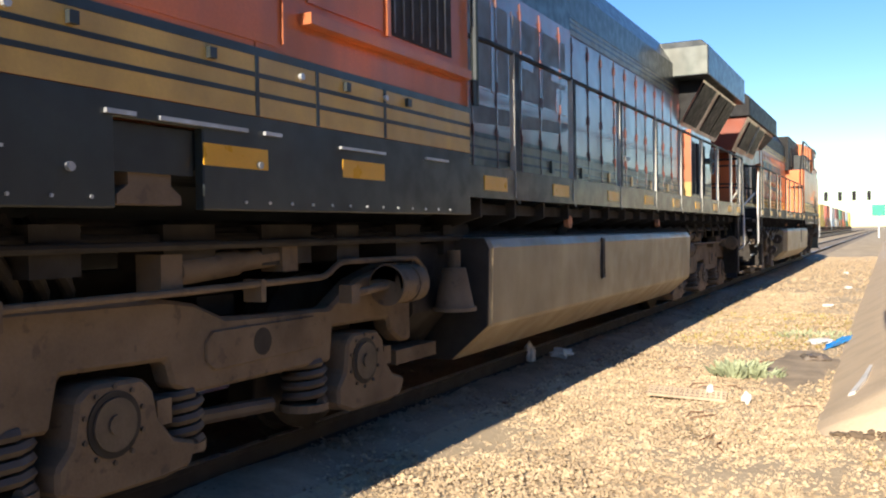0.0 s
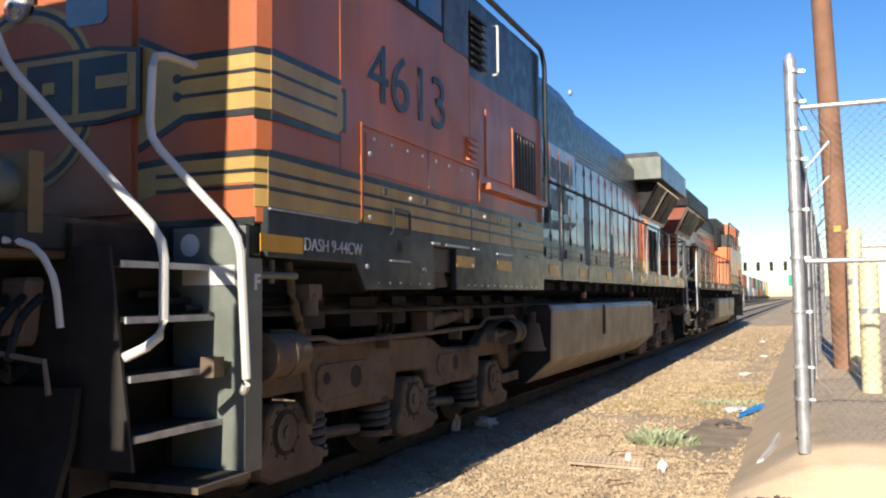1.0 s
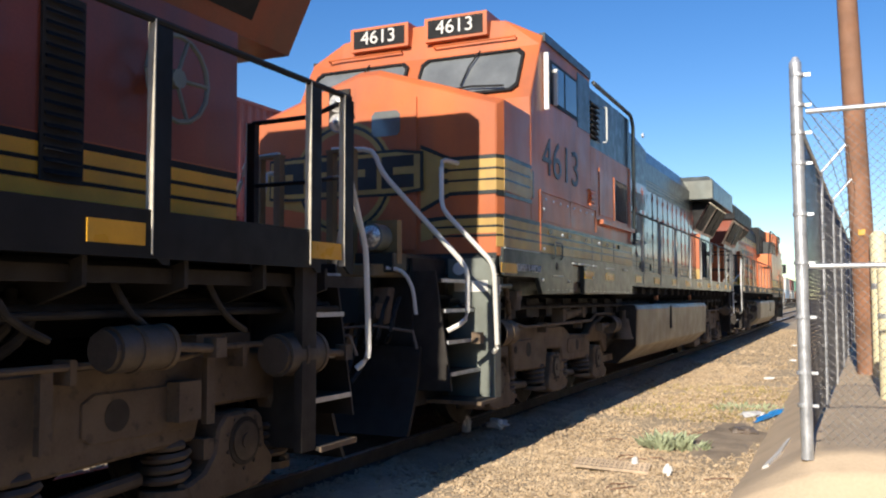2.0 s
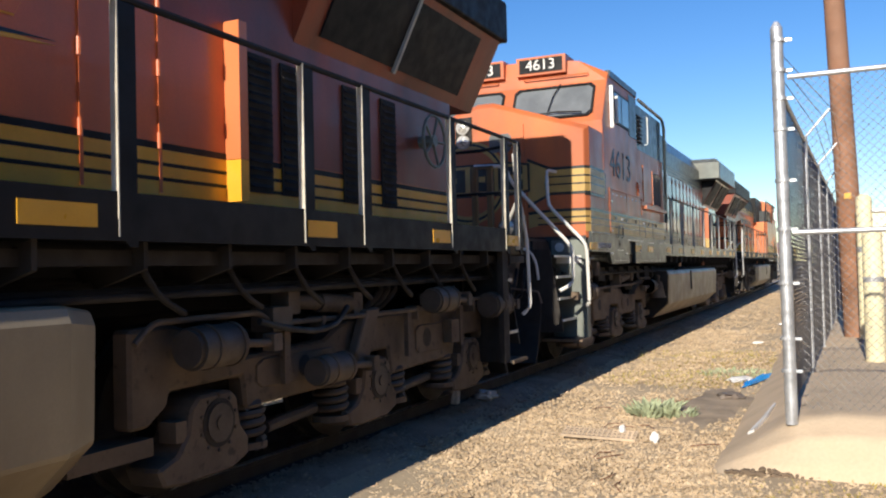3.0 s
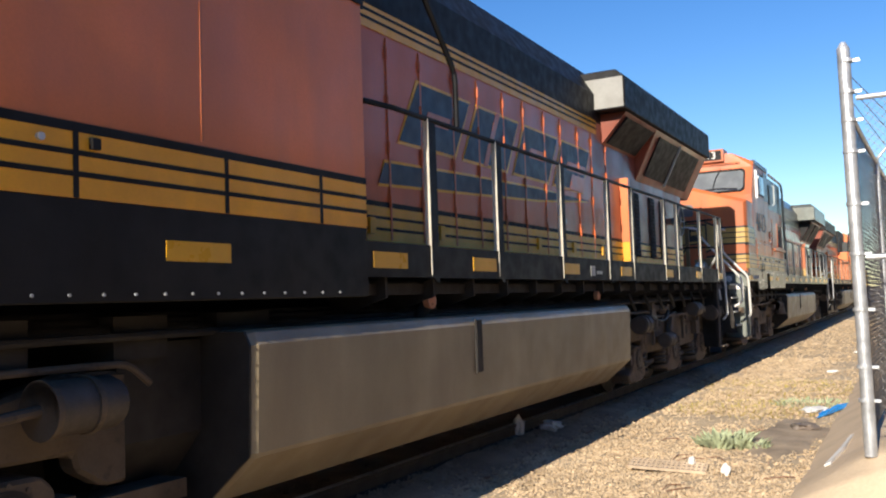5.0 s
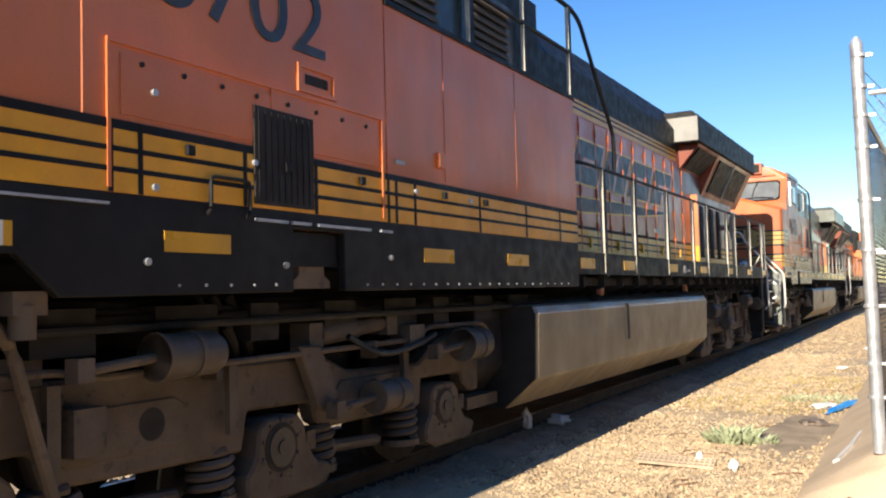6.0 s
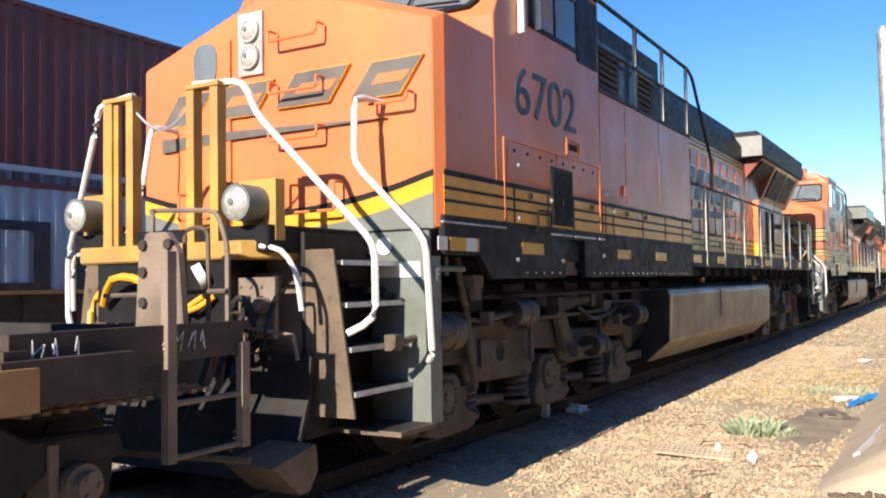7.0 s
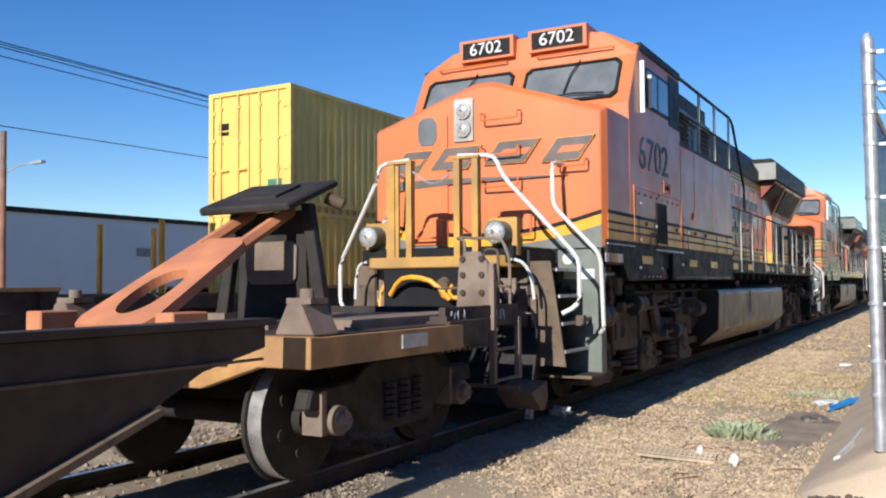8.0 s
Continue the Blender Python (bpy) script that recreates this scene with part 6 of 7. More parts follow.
tuft("weed", LEAF, -1.86, 9.42, 85, 0.26, 0.20, 0.030, "grey-green leafy weed growing in the gravel", "plant", 1, "stuff")
tuft("weed", LEAF, -1.56, 9.36, 40, 0.16, 0.15, 0.028, "grey-green leafy weed growing in the gravel", "plant", 2, "stuff")
tuft("grass", LEAF, -1.32, 13.1, 240, 0.55, 0.10, 0.010, "thin green grass beside the bank", "grass", 3, "stuff")
tuft("dry_grass", GRASS, 0.1, 6.55, 420, 0.75, 0.05, 0.006, "pale dry grass before the bank", "grass", 6, "stuff")
tuft("dry_grass", GRASS, -2.1, 12.4, 550, 1.0, 0.06, 0.008, "short yellow dry grass on the dirt", "grass", 4, "stuff")
tuft("dry_grass", GRASS, -1.9, 15.2, 600, 1.5, 0.06, 0.010, "short yellow dry grass on the dirt", "grass", 5, "stuff")
for k in range(12):
    r_ = random.Random(40 + k)
    tw = tubem([(0, 0, 0.01), (0.12, 0.05, 0.03), (0.28, 0.02, 0.015)], 0.005, 5)
    o = part("twig", tw, WOOD)
    o.matrix_world = pose(-2.6 + r_.random() * 1.8, 6.0 + r_.random() * 5, GZ, 0, 0, r_.random() * 360)
    tagged(o, "thin dry twig on the gravel", "twig", "twigs on the ground")

# ---- distance ----
SIDING = material("grey_blue_siding", (0.44, 0.50, 0.55), 0.5, var=0.05, scale=0.3, bump=0.0)
CREAMWALL = material("cream_wall", (0.78, 0.72, 0.52), 0.7, var=0.06)


def light_blocking_walls():
    # unseen plain walls, added to block low sky light from the train's flank
    ob = part("wall_east", boxm(9.0, 9.3, -70, 44, GZ, 6.0), BROWN)
    tagged(ob, "unseen dark wall added beyond the fence to cut skylight", "wall", kind="structure")
    ob = part("wall_south", boxm(-2.0, 9.3, -70.3, -70, GZ, 3.0), BROWN)
    tagged(ob, "unseen plain dark wall added behind the camera", "wall", kind="structure")


light_blocking_walls()


def warehouse():
    e = new("warehouse")
    X = -42.0
    part("wall", boxm(X - 30, X, -60, 190, GZ, 5.35), SIDING, e)
    part("roof_edge", boxm(X - 30.2, X + 0.15, -60.1, 190.1, 5.35, 5.62), BLACK, e, "dark roof edge")
    for yy in (26, 37, 49, 66, 90):
        w = part("window", boxm(X + 0.005, X + 0.06, yy, yy + 1.0, 3.2, 3.7), GLASS, e)
        part("window_rim", boxm(X + 0.004, X + 0.09, yy - 0.08, yy + 1.08, 3.12, 3.18), GALV, w)
    tagged(e, "long low grey-blue metal warehouse with a dark roof edge", "warehouse")


warehouse()
utility_pole(-34.5, 23.2, GZ, 8.3, 0.16, 0.0, "wooden utility pole before the warehouse")
utility_pole(-36.0, 62.0, GZ, 9.6, 0.16, 0.0, "wooden utility pole with a crossarm", arm=True)
sl = new("street_lamp")
part("lamp_arm", tubem([(0, 0, 0), (0.8, 0.1, 0.28), (1.5, 0.2, 0.3)], 0.03, 8, round_it=0.2), GALV, sl)
part("lamp_head", boxm(1.4, 2.1, 0.12, 0.32, 0.26, 0.38), GALV, sl, bev=0.03)
sl.matrix_world = pose(-34.4, 23.3, 6.3)
tagged(sl, "street lamp on a bent arm fixed to a pole", "street lamp")
for yy in (-20.0, 115.0):
    utility_pole(-30.0, yy, GZ, 11.4, 0.17, 0.0, "wooden utility pole carrying the railway wires", arm=True)
for x, z, sag in ((-30.4, 10.75, 0.3), (-29.6, 10.75, 0.5), (-31.1, 10.75, 0.6), (-28.9, 10.75, 1.0)):
    pts = [(x, -20 + 135 * k / 24, z + 0.02 - sag * math.sin(math.pi * k / 24)) for k in range(25)]
    tagged(part("overhead_wire", tubem(pts, 0.022, 5), BLACK), "dark overhead wire strung between wooden poles", "wire", "overhead wires")
pts = [(-34.5, 23.2 - 60 + 99 * k / 16, 7.6 + 1.1 * k / 16) for k in range(17)]
tagged(part("overhead_wire", tubem(pts, 0.022, 5), BLACK), "dark overhead wire strung between wooden poles", "wire", "overhead wires")


def gantry():
    e = new("signal_gantry")
    for xx in (-17.5, 0.5):
        part("mast", boxm(xx - 0.15, xx + 0.15, -0.15, 0.15, GZ, 7.0), GALV, e)
    for zz in (5.2, 6.6):
        part("beam", boxm(-17.6, 0.6, -0.1, 0.1, zz, zz + 0.15), GALV, e)
    for xx in (-14.6, -12.4, -10.2, -8.0, -5.8, -3.5):
        s = part("signal_head", boxm(xx - 0.3, xx + 0.3, -0.4, -0.15, 5.7, 7.3), BLACK, e, bev=0.05)
        for zz in (6.1, 6.5, 6.9):
            part("hood", cylm((xx, -0.6, zz), (xx, -0.4, zz), 0.13, 10), BLACK, s)
    e.matrix_world = pose(0, 165, 0)
    tagged(e, "railway signal gantry with black signal heads", "signal gantry")


gantry()
bd = new("storage_building")
part("wall", boxm(1.6, 14, 62, 84, GZ, 4.4), CREAMWALL, bd)
part("roof", boxm(1.4, 14.2, 61.8, 84.2, 4.4, 4.6), GALV, bd)
part("door", boxm(5, 6.2, 61.93, 62.01, GZ, 2.3), BROWN, bd)
tagged(bd, "low cream storage building beyond the fence", "building")
gs = new("green_sign")
part("panel", boxm(-0.8, 0.8, -0.05, 0.05, 2.6, 4.1), material("green_board", (0.02, 0.32, 0.22), 0.4), gs)
part("post", boxm(-0.08, 0.08, 0.05, 0.15, GZ, 4.0), GALV, gs)
gs.matrix_world = pose(-1.7, 128, 0)
tagged(gs, "green sign board on a post beside the far track", "sign")


# ---- container train on the far track ----
def container_paint(name, col):
    return material(name, col, 0.5, var=0.10, scale=0.7, dust=tuple(c * 0.55 + 0.03 for c in col), dust_amount=0.45, streak=True, bump=0.02, coat=0.1)


PAINTS = {"maroon": container_paint("maroon_paint", (0.17, 0.035, 0.03)), "pale blue": container_paint("pale_blue_paint", (0.42, 0.52, 0.62)), "yellow": container_paint("container_yellow", (0.86, 0.56, 0.12)), "red": container_paint("container_red", (0.50, 0.09, 0.05)), "green": container_paint("container_green", (0.05, 0.22, 0.13)), "white": container_paint("container_white", (0.62, 0.60, 0.55)), "brown": container_paint("container_brown", (0.23, 0.10, 0.06))}


def container(colour, mark=None):
    """12.19 m box, 2.90 m high, corrugated flanks; doors at the -y end."""
    e = new("shipping_container")
    mt = PAINTS[colour]
    L, W, Hh = 12.19, 1.22, 2.90
    part("shell", boxm(-W + 0.05, W - 0.05, 0.08, L - 0.06, 0.06, Hh - 0.03), mt, e)
    fr = BM()
    for yy in (0.0, L - 0.12):
        for sx in (-1, 1):
            box(fr, *sorted((sx * W, sx * (W - 0.13))), yy, yy + 0.12, 0.0, Hh)
    for zz in (0.0, Hh - 0.09):
        for sx in (-1, 1):
            box(fr, *sorted((sx * (W - 0.002), sx * (W - 0.08))), 0.12, L - 0.12, zz, zz + 0.09)
        for yy in (0.0, L - 0.1):
            box(fr, -W + 0.13, W - 0.13, yy + 0.002, yy + 0.098, zz, zz + 0.09)
    part("corner_frame", fr, mt, e)
    for sx in (-1, 1):
        cr = BM()
        n = 42
        for k in range(n):
            y0 = 0.18 + k * (L - 0.36) / n
            w = (L - 0.36) / n
            prism(cr, [(sx * (W - 0.055), y0), (sx * (W - 0.012), y0 + w * 0.25), (sx * (W - 0.012), y0 + w * 0.55), (sx * (W - 0.055), y0 + w * 0.8)], "z", 0.09, Hh - 0.09)
        part("corrugation", cr, mt, e)
    part("door", boxm(-W + 0.15, -0.015, 0.03, 0.09, 0.12, Hh - 0.12), mt, e)
    part("door", boxm(0.015, W - 0.15, 0.03, 0.09, 0.12, Hh - 0.12), mt, e)
    for xx in (-0.85, -0.32, 0.32, 0.85):
        bar = cylm((xx, 0.0, 0.1), (xx, 0.0, Hh - 0.1), 0.022, 8)
        for zz in (0.3, 1.0, 1.7, 2.5):
            box(bar, xx - 0.06, xx + 0.06, -0.01, 0.04, zz, zz + 0.05)
        box(bar, xx - 0.02, xx + 0.26 if xx < 0 else xx + 0.02, -0.045, -0.02, 1.05, 1.09)
        part("locking_bar", bar, GALV if colour != "yellow" else mt, e)
    hg = BM()
    for sx in (-1, 1):
        for zz in (0.35, 1.0, 1.75, 2.4):
            box(hg, *sorted((sx * 1.02, sx * 1.20)), -0.01, 0.03, zz, zz + 0.07)
    part("door_hinge", hg, mt, e)
    if mark == "door":
        part("door_mark", boxm(-0.92, -0.62, 0.018, 0.03, 2.02, 2.18), BLACK, e, "dark mark on the door")
        part("door_mark", boxm(-0.92, -0.62, 0.018, 0.03, 1.90, 1.98), BLACK, e, "dark mark on the door")
        part("door_label", boxm(0.55, 0.95, 0.018, 0.03, 0.62, 0.80), PAINTS["green"], e)
    if mark == "doorwhite":
        for k in range(4):
            part("code_bar", boxm(0.35, 0.85, 0.018, 0.03, 1.35 + 0.25 * k, 1.47 + 0.25 * k), WHITE, e)
        part("door_label", boxm(-1.0, -0.6, 0.018, 0.03, 0.4, 1.0), YELLOW, e)
    if mark == "flank":
        for k in range(6):
            y0 = 1.6 + k * 1.62
            part("flank_mark", boxm(1.215, 1.224, y0, y0 + 1.15, 0.95, 1.10), LOGO, e)
            part("flank_mark", boxm(1.215, 1.224, y0, y0 + 0.30, 1.10, 2.05), LOGO, e)
            part("flank_mark", boxm(1.215, 1.224, y0 + 0.30, y0 + 1.15, 1.90, 2.05), LOGO, e)
            if k % 2:
                part("flank_mark", boxm(1.215, 1.224, y0 + 0.85, y0 + 1.15, 1.10, 1.90), LOGO, e)
    return tagged(e, f"{colour} corrugated steel shipping container on a rail car", "container", "containers of the far train")


def freight_truck(parent, y, wheel_rows=True, mat=DARK):
    a = 0.89
    bm = boxm(-0.9, 0.9, y - 0.2, y + 0.2, 0.40, 0.75)
    t = part("truck", bm, mat, parent)
    for sx in (-1, 1):
        sf = prismm([(y - a - 0.30, 0.52), (y - a - 0.25, 0.66), (y - a + 0.25, 0.68), (y - 0.45, 0.80), (y + 0.45, 0.80), (y + a - 0.25, 0.68), (y + a + 0.25, 0.66), (y + a + 0.30, 0.52), (y + a - 0.18, 0.50), (y + 0.38, 0.26), (y - 0.38, 0.26), (y - a + 0.18, 0.50)], "x", *sorted((sx * 0.95, sx * 1.08)))
        part("side_frame", sf, mat, t, bev=0.02)
        sp = BM()
        for k in range(3):
            for q in range(6):
                cyl(sp, (sx * 1.06, y - 0.2 + 0.2 * k, 0.34 + q * 0.05), (sx * 1.06, y - 0.2 + 0.2 * k, 0.375 + q * 0.05), 0.075, 10)
        part("spring_nest", sp, mat, t)["kind"] = "stuff"
        for ax in (y - a, y + a):
            cp = cylm((sx * 1.02, ax, 0.43), (sx * 1.14, ax, 0.43), 0.105, 16)
            cyl(cp, (sx * 1.14, ax, 0.43), (sx * 1.19, ax, 0.43), 0.07, 12)
            for k in range(3):
                an = k * 2.09
                cyl(cp, (sx * 1.19, ax + 0.045 * math.cos(an), 0.43 + 0.045 * math.sin(an)), (sx * 1.205, ax + 0.045 * math.cos(an), 0.43 + 0.045 * math.sin(an)), 0.014, 6)
            part("axle_bearing", cp, SUNLIT_GRIME, t, smooth=True)
            part("bearing_adapter", boxm(*sorted((sx * 0.93, sx * 1.10)), ax - 0.16, ax - 0.11, 0.34, 0.64), SUNLIT_GRIME, t, bev=0.01)
    return t


def stack_car():
    """Well car 19.3 m long; its well runs from y = 0 to 12.3."""
    e = new("well_car")
    for sx in (-1, 1):
        part("side_sill", boxm(*sorted((sx * 1.30, sx * 1.42)), -1.2, 13.4, 0.35, 1.30), BROWN, e, bev=0.01)
        rb = BM()
        for k in range(16):
            box(rb, *sorted((sx * 1.42, sx * 1.47)), -0.9 + k * 0.93, -0.84 + k * 0.93, 0.37, 1.26)
        part("sill_rib", rb, BROWN, e)["kind"] = "stuff"
        part("sill_cap", boxm(*sorted((sx * 1.26, sx * 1.48)), -1.2, 13.4, 1.30, 1.36), CARYEL, e)
        for yy in ((-3.6, -2.3) if sx > 0 else (-3.2, -1.8)):
            part("end_stake", boxm(*sorted((sx * 1.05, sx * 1.13)), yy, yy + 0.08, 1.2, 2.62), YELLOW, e, "grimy yellow upright stake")
    part("floor", boxm(-1.30, 1.30, -1.2, 13.4, 0.28, 0.38), BROWN, e)
    for ya, yb in ((-3.9, -1.2), (13.4, 15.4)):
        part("end_platform", boxm(-1.40, 1.40, ya, yb, 0.95, 1.20), BROWN, e, bev=0.01)
        part("platform_grating", boxm(-1.2, 1.2, ya + 0.1, yb - 0.1, 1.204, 1.23), RUST, e)
    freight_truck(e, -2.5)
    part("coupler", boxm(-0.15, 0.15, -4.0, 15.45, 0.70, 0.92), RUST, e)
    return tagged(e, "brown double-stack well car under containers", "rail car", "cars of the far train")


STACK = []
PITCH = 19.38
car0 = stack_car()
boxes = {}


def box_of(colour, mark=None):
    k = (colour, mark)
    if k in boxes:
        return copy_thing(boxes[k], Matrix())
    boxes[k] = container(colour, mark)
    return boxes[k]


LOADS = {-4: ("red", "doorwhite", "brown", None), -3: ("red", "doorwhite", "maroon", None), -2: ("red", "doorwhite", "red", "doorwhite"), -1: ("brown", None, "white", None), 0: ("maroon", None, "pale blue", "flank"), 1: ("yellow", "door", "yellow", "door"), 2: ("white", None, "green", None), 3: ("red", "doorwhite", "brown", None)}
CYC = ("red", "white", "maroon", "green", "brown", "pale blue", "yellow")
for k in range(-4, 14):
    y = 0.07 + PITCH * k - (1.4 if k <= -2 else 0.0)
    car = car0 if k == -4 else copy_thing(car0, Matrix())
    STACK.append((car, y, 0.0))
    top, tm, bot, bmk = LOADS.get(k, (CYC[k % 7], None, CYC[(k * 3 + 2) % 7], None))
    STACK.append((box_of(bot, bmk), y, 0.04 - 0.0 + 0.34))
    STACK.append((box_of(top, tm), y, 0.38 + 2.905 - 0.34 + 0.01))
STACK = [(o, y, (0.0 if "car" in o.name else z)) for o, y, z in STACK]


# ---- trailer-hitch car behind the last locomotive ----
def spine_car():
    """y in the last locomotive's measure: 0 lies 0.6 m behind its front coupler."""
    e = new("spine_car")
    # end body over the truck
    part("centre_sill", boxm(-0.35, 0.35, -22, -0.95, 0.72, 1.06), BROWN, e, bev=0.01)
    part("end_beam", prismm([(-1.37, 1.04), (1.37, 1.04), (1.37, 0.84), (0.95, 0.84), (0.45, 0.68), (-0.45, 0.68), (-0.95, 0.84), (-1.37, 0.84)], "y", -4.02, -3.92), CARYEL, e, "grimy yellow cross beam", bev=0.006)
    for sx in (-1, 1):
        part("side_channel", boxm(*sorted((sx * 1.24, sx * 1.36)), -3.92, -2.0, 0.84, 1.03), CARYEL, e, bev=0.008)
        part("bracket", boxm(*sorted((sx * 1.36, sx * 1.375)), -2.95, -2.6, 0.90, 1.0), GALV, e)
        part("end_box", boxm(*sorted((sx * 1.10, sx * 1.32)), -2.15, -1.45, 0.86, 1.06), BROWN, e, bev=0.01)
        part("well_side", prismm([(-22, 1.13), (-4.35, 1.13), (-4.35, 1.0), (-4.85, 0.90), (-5.2, 0.74), (-6.4, 0.36), (-22, 0.36)], "x", *sorted((sx * 1.22, sx * 1.30))), BROWN, e, bev=0.008)
        part("well_cap", boxm(*sorted((sx * 1.16, sx * 1.34)), -22, -4.3, 1.13, 1.17), BROWN, e)
        part("well_line", boxm(*sorted((sx * 1.30, sx * 1.325)), -22, -4.4, 0.93, 0.945), TRUCK, e)
        part("well_lip", prismm([(-22, 0.36), (-6.4, 0.36), (-5.2, 0.75), (-5.18, 0.72), (-6.38, 0.32), (-22, 0.32)], "x", *sorted((sx * 1.18, sx * 1.36))), TRUCK, e)
        part("guide_block", prismm([(-4.5, 1.05), (-4.2, 1.05), (-4.2, 1.20), (-4.5, 1.20)], "x", *sorted((sx * 0.54, sx * 0.70))), RED, e, "faded red guide block", bev=0.01)
        st = prismm([(sx * 0.98, 1.04), (sx * 1.30, 1.04), (sx * 1.20, 1.24), (sx * 1.08, 1.24)], "y", -3.90, -3.62)
        cyl(st, (sx * 1.14, -3.76, 1.24), (sx * 1.14, -3.76, 1.34), 0.05, 10)
        box(st, *sorted((sx * 1.04, sx * 1.24)), -3.85, -3.67, 1.24, 1.28)
        part("container_pedestal", st, SUNLIT_GRIME, e, bev=0.008)
    part("deck", boxm(-1.28, 1.28, -3.86, -2.05, 1.00, 1.04), BROWN, e)
    dp = BM()
    for k, (x0, x1) in enumerate(((-1.2, -0.75), (-0.65, -0.15), (0.0, 0.5), (0.6, 1.1))):
        box(dp, x0, x1, -3.8 + 0.2 * k, -1.2, 1.04, 1.075 + 0.012 * k)
    part("deck_plank", dp, SUNLIT_GRIME, e, bev=0.005)
    # end platform with chalked plate, brake stand, ladder
    part("end_sill", boxm(-1.30, 1.26, -2.1, -1.98, 0.95, 1.10), BROWN, e)
    part("crossover_plate", boxm(1.16, 1.22, -2.05, -0.62, 0.98, 1.17), BROWN, e, "brown side beam with chalk marks", bev=0.006)
    ck = BM()
    rng = random.Random(8)
    for a0 in (-1.95, -1.84, -1.73, -1.22, -1.13, -1.04, -0.95):
        u = [(a0 + rng.uniform(0, 0.07), 1.025 + 0.11 * q + rng.uniform(-0.01, 0.01)) for q in (0, 1, 0.45, 0.9, 0.1)]
        for p, q in zip(u, u[1:]):
            strand(ck, Vector((1.221, *p)), Vector((1.221, *q)), 0.0028)
    part("chalk_mark", ck, PAPER, e, "chalk scrawl")
    part("crossover_plate", boxm(-1.22, 1.16, -0.72, -0.62, 1.02, 1.14), DARK, e)
    ph = prismm([(0.74, 1.12), (1.12, 1.12), (1.08, 1.56), (0.99, 1.67), (0.83, 1.67), (0.77, 1.56)], "y", -0.98, -0.92)
    part("brake_stand", ph, SUNLIT_GRIME, e, "brown plate of the brake stand", bev=0.01)
    bt = BM()
    for zz in (1.28, 1.45, 1.6):
        for xx in (0.82, 1.02):
            cyl(bt, (xx, -1.0, zz), (xx, -0.97, zz), 0.03, 8)
    part("stand_bolts", bt, BROWN, e)
    part("brake_rail", tubem([(0.80, -0.9, 1.12), (0.80, -0.9, 1.78), (0.62, -0.75, 1.82), (1.1, -0.7, 1.80), (1.18, -0.7, 1.6), (1.18, -0.7, 1.12)], 0.016, 6, round_it=0.06), SUNLIT_GRIME, e)
    part("brake_rail", tubem([(0.95, -0.8, 1.12), (0.95, -0.8, 1.70), (1.08, -0.75, 1.70), (1.08, -0.75, 1.12)], 0.014, 6, round_it=0.05), TRUCK, e)
    part("brake_rail", tubem([(0.5, -0.99, 1.32), (1.2, -0.72, 1.34)], 0.014, 6), TRUCK, e)
    for yy in (-1.16, -0.62):
        part("ladder_side", boxm(1.20, 1.25, yy - 0.04, yy + 0.02, 0.46, 1.55 if yy < -1 else 1.05), SUNLIT_GRIME, e)
    for zz in (0.48, 0.76):
        part("ladder_rung", cylm((1.22, -1.16, zz), (1.22, -0.62, zz), 0.016, 8), SUNLIT_GRIME, e)
    part("step_tread", prismm([(-0.45, 0.30), (-0.05, 0.38), (-0.03, 0.22), (-0.12, 0.10), (-0.2, 0.10)], "x", 0.9, 1.28), TRUCK, e)
    gr = BM()
    for k in range(12):
        box(gr, -0.9, 1.1, -1.9 + k * 0.1, -1.86 + k * 0.1, 0.78, 0.80)
    for k in range(20):
        box(gr, -0.9 + k * 0.1, -0.88 + k * 0.1, -1.9, -0.76, 0.80, 0.815)
    part("grating", gr, SUNLIT_GRIME, e)["kind"] = "stuff"
    part("cross_rod", cylm((-1.0, -1.2, 0.42), (1.2, -0.55, 0.36), 0.02, 8), TRUCK, e)
    part("coupler", boxm(-0.14, 0.14, -1.6, -0.55, 0.74, 1.0), RUST, e, bev=0.02)
    # raised trailer hitch
    hx = 0.12
    sb = BM()
    n, foot, head = 32, Vector((hx, -4.50, 1.09)), Vector((hx, -2.92, 1.97))
    up = (head - foot).normalized()
    length = (head - foot).length
    flat = Vector((0, -up.z, up.y)) * 0.035
    rings = []
    for out in (True, False):
        for side in (1, -1):
            ring = []
            for k in range(n):
                a = 2 * math.pi * (k + 0.5) / n
                c, d = math.cos(a), math.sin(a)
                if out:
                    q = max(abs(c), abs(d))
                    x, v = c / q, 0.34 * length * (1 + d / q)
                    x *= 0.36 - 0.17 * v / length
                else:
                    x, v = 0.17 * c, 0.44 + 0.30 * math.copysign(abs(d) ** 0.8, d)
                ring.append(sb.verts.new(foot + up * v + Vector((x, 0, 0)) + flat * side))
            rings.append(ring)
    oa, ob_, ia, ib = rings
    for k in range(n):
        q = (k + 1) % n
        for f in ((oa[k], oa[q], ia[q], ia[k]), (ob_[k], ib[k], ib[q], ob_[q]), (oa[k], ob_[k], ob_[q], oa[q]), (ia[k], ia[q], ib[q], ib[k])):
            sb.faces.new(f)
    bmesh.ops.recalc_face_normals(sb, faces=sb.faces)
    part("hitch_strut", sb, RED, e, "sloping faded-red hitch strut with a long hole")
    for sx in (-1, 1):
        part("strut_arm", tubem([foot + up * 0.64 * length + Vector((sx * 0.20, 0, 0)), head + Vector((sx * 0.20, 0, -0.02))], 0.05, 6), RED, e)
    for sx in (-1, 1):
        lg = BM()
        a, b = Vector((hx + sx * 0.36, -2.90, 2.00)), Vector((hx + sx * 0.52, -2.86, 1.06))
        prism(lg, [(a.x - 0.045, a.z), (a.x + 0.045, a.z), (b.x + 0.06, b.z), (b.x - 0.06, b.z)], "y", -2.95, -2.87)
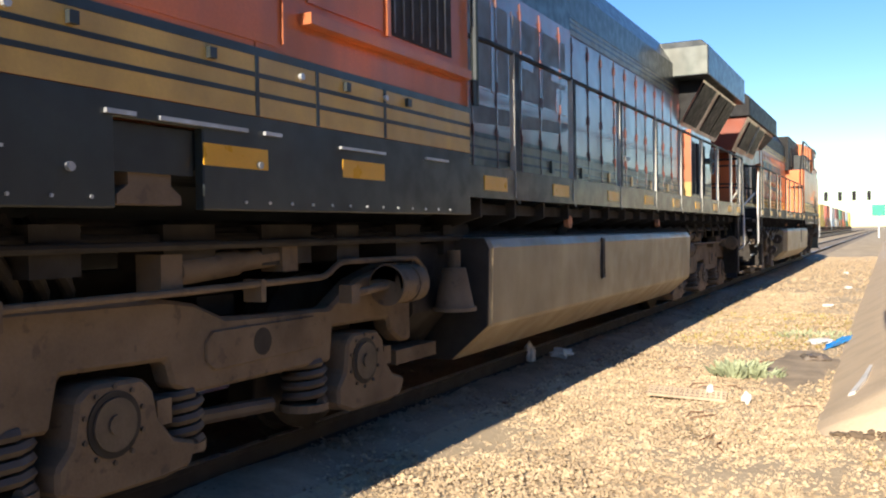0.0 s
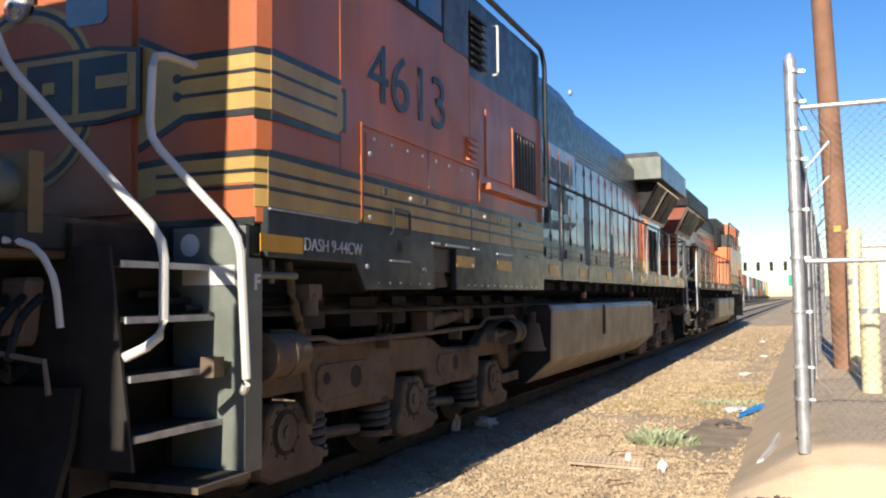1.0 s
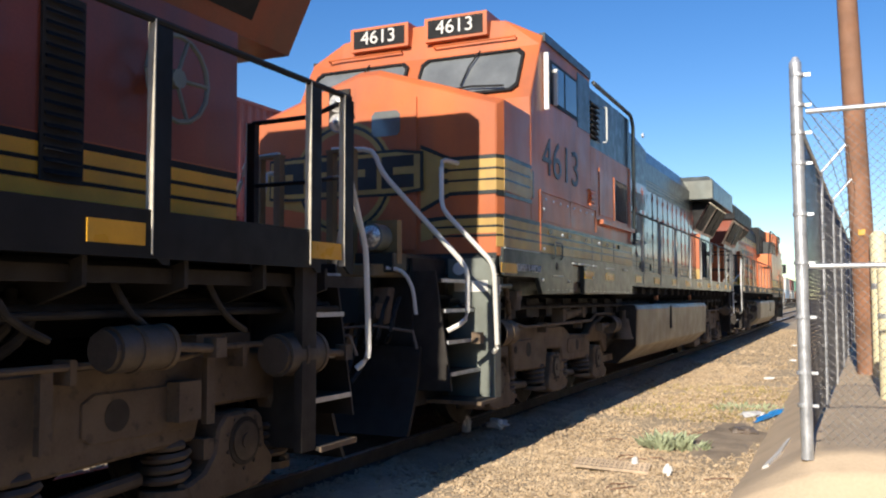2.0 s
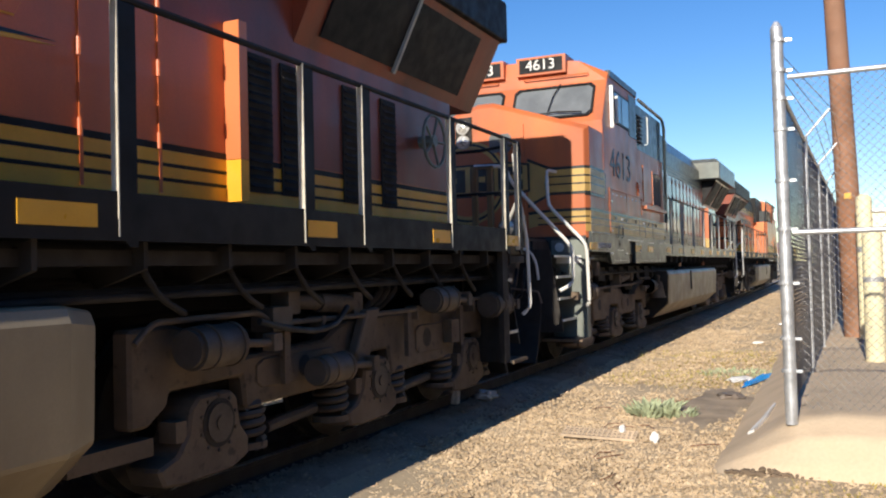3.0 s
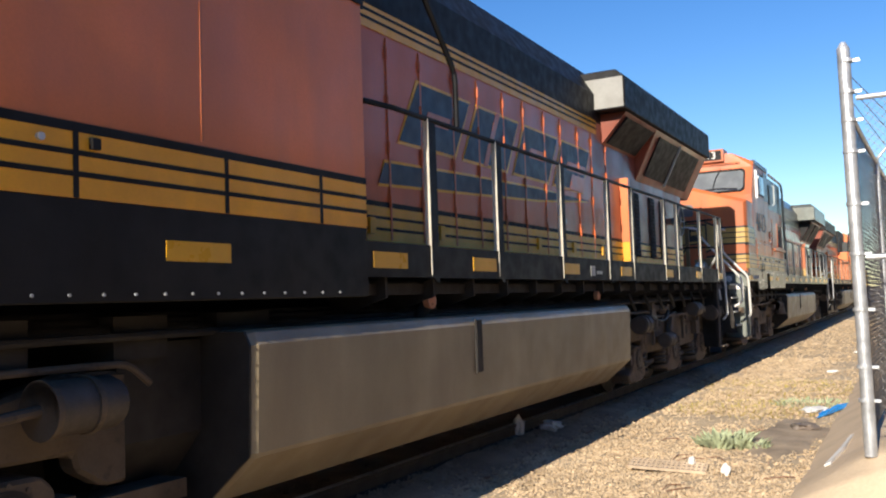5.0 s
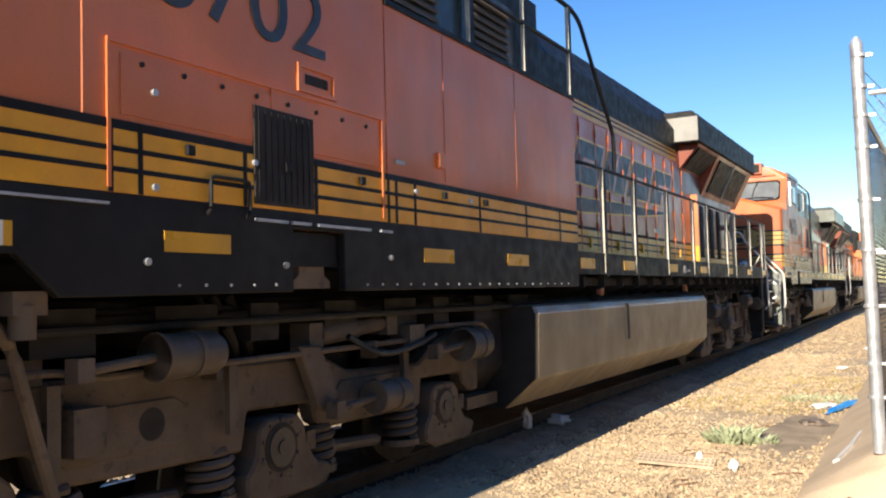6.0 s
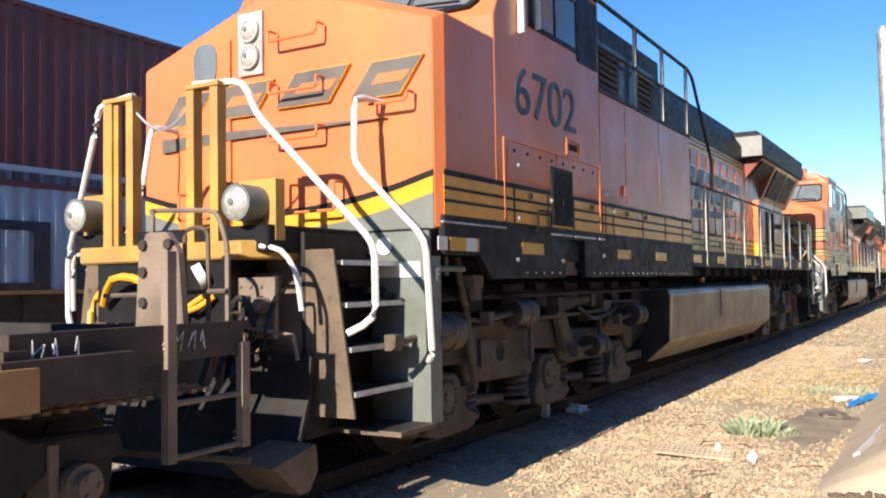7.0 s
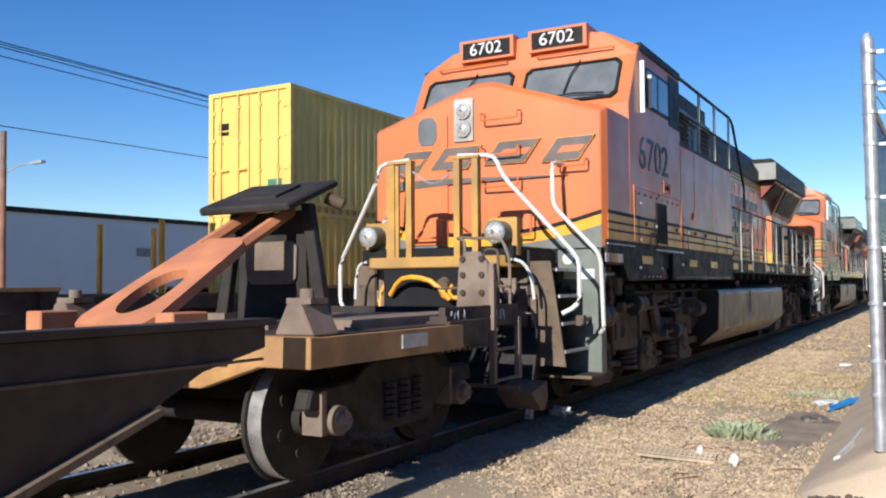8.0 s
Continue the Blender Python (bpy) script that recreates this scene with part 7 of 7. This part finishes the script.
        part("hitch_leg", lg, DARK, e, bev=0.008)
        part("leg_foot", boxm(b.x - 0.10, b.x + 0.10, -3.0, -2.80, 1.04, 1.14), SUNLIT_GRIME, e, bev=0.012)
    pn = prismm([(hx - 0.24, 1.42), (hx - 0.19, 1.37), (hx + 0.21, 1.37), (hx + 0.26, 1.42), (hx + 0.27, 1.66), (hx + 0.22, 1.71), (hx - 0.22, 1.71), (hx - 0.27, 1.66)], "y", -2.94, -2.915)
    part("hitch_panel", pn, SUNLIT_GRIME, e, "tan plate between the hitch legs", bev=0.006)
    part("hitch_panel_rim", prismm([(hx - 0.36, 1.08), (hx + 0.36, 1.08), (hx + 0.33, 1.95), (hx - 0.33, 1.95)], "y", -2.91, -2.88), DARK, e)
    tp = prismm([(-3.25, 1.91), (-2.62, 2.16), (-2.64, 2.21), (-3.27, 1.97)], "x", hx - 0.45, hx + 0.45)
    part("hitch_table", tp, DARK, e, "dark tilted hitch plate", bev=0.015)
    part("hitch_plate", prismm([(-3.1, 2.035), (-2.8, 2.155), (-2.8, 2.175), (-3.1, 2.055)], "x", hx - 0.16, hx + 0.20), DARK, e)
    part("hitch_pin", cylm((hx + 0.40, -2.72, 2.06), (hx + 0.52, -2.66, 2.0), 0.05, 12), TRUCK, e)
    freight_truck(e, -2.50)
    t2 = freight_truck(e, -20.5)
    for y in (-3.39, -1.61):
        wheelset(e, y, 0.43, bright=True)
    return tagged(e, "brown spine car with a raised red trailer hitch", "rail car")


# ---- the train ----
loco_b = locomotive(False, "4613", "older orange and green diesel locomotive with faded cream stripes")
loco_c = locomotive(True, "6702", "orange and black diesel locomotive with yellow stripes")
loco_a = copy_thing(loco_c, Matrix())
tagged(loco_a, "leading orange and black diesel locomotive, nose forward")
for o in loco_a.children:
    if o.name.startswith(("side_number", "board_number")):
        bpy.data.objects.remove(o)
car_w = spine_car()
TX = -4.72
RUN = [(0.0, -4.01), (0.5, -2.01), (1.0, 0.0), (1.5, 1.99), (2.2, 4.76), (3.0, 7.92), (3.5, 9.87), (4.0, 11.81), (4.75, 14.72), (5.5, 17.61), (6.0, 19.54), (6.5, 21.43), (7.0, 23.32), (7.5, 25.29), (8.0, 27.29)]


def motions():
    for thing, y, turn in ((loco_c, -18.97, 0), (loco_b, 3.03, 0), (car_w, -18.97, 0), (loco_a, 3.03 + 21.9 + 21.2, 180)):
        walk(thing, [(t, pose(TX, y + s, 0, 0, 0, turn)) for t, s in RUN])
    for thing, y, z in STACK:
        walk(thing, [(t, pose(-13.53, y + 8.7 * (7.5 - t), z)) for t in (0.0, 8.0)])
    ts, ss = [t for t, _ in RUN], [s for _, s in RUN]
    grid = [0.1 * k for k in range(81)]
    for w, y, r in WHEELS:
        if w.name not in scene.objects:
            continue
        walk(w, [(t, pose(0, y, r, -math.degrees(float(np.interp(t, ts, ss)) / r))) for t in grid])


motions()
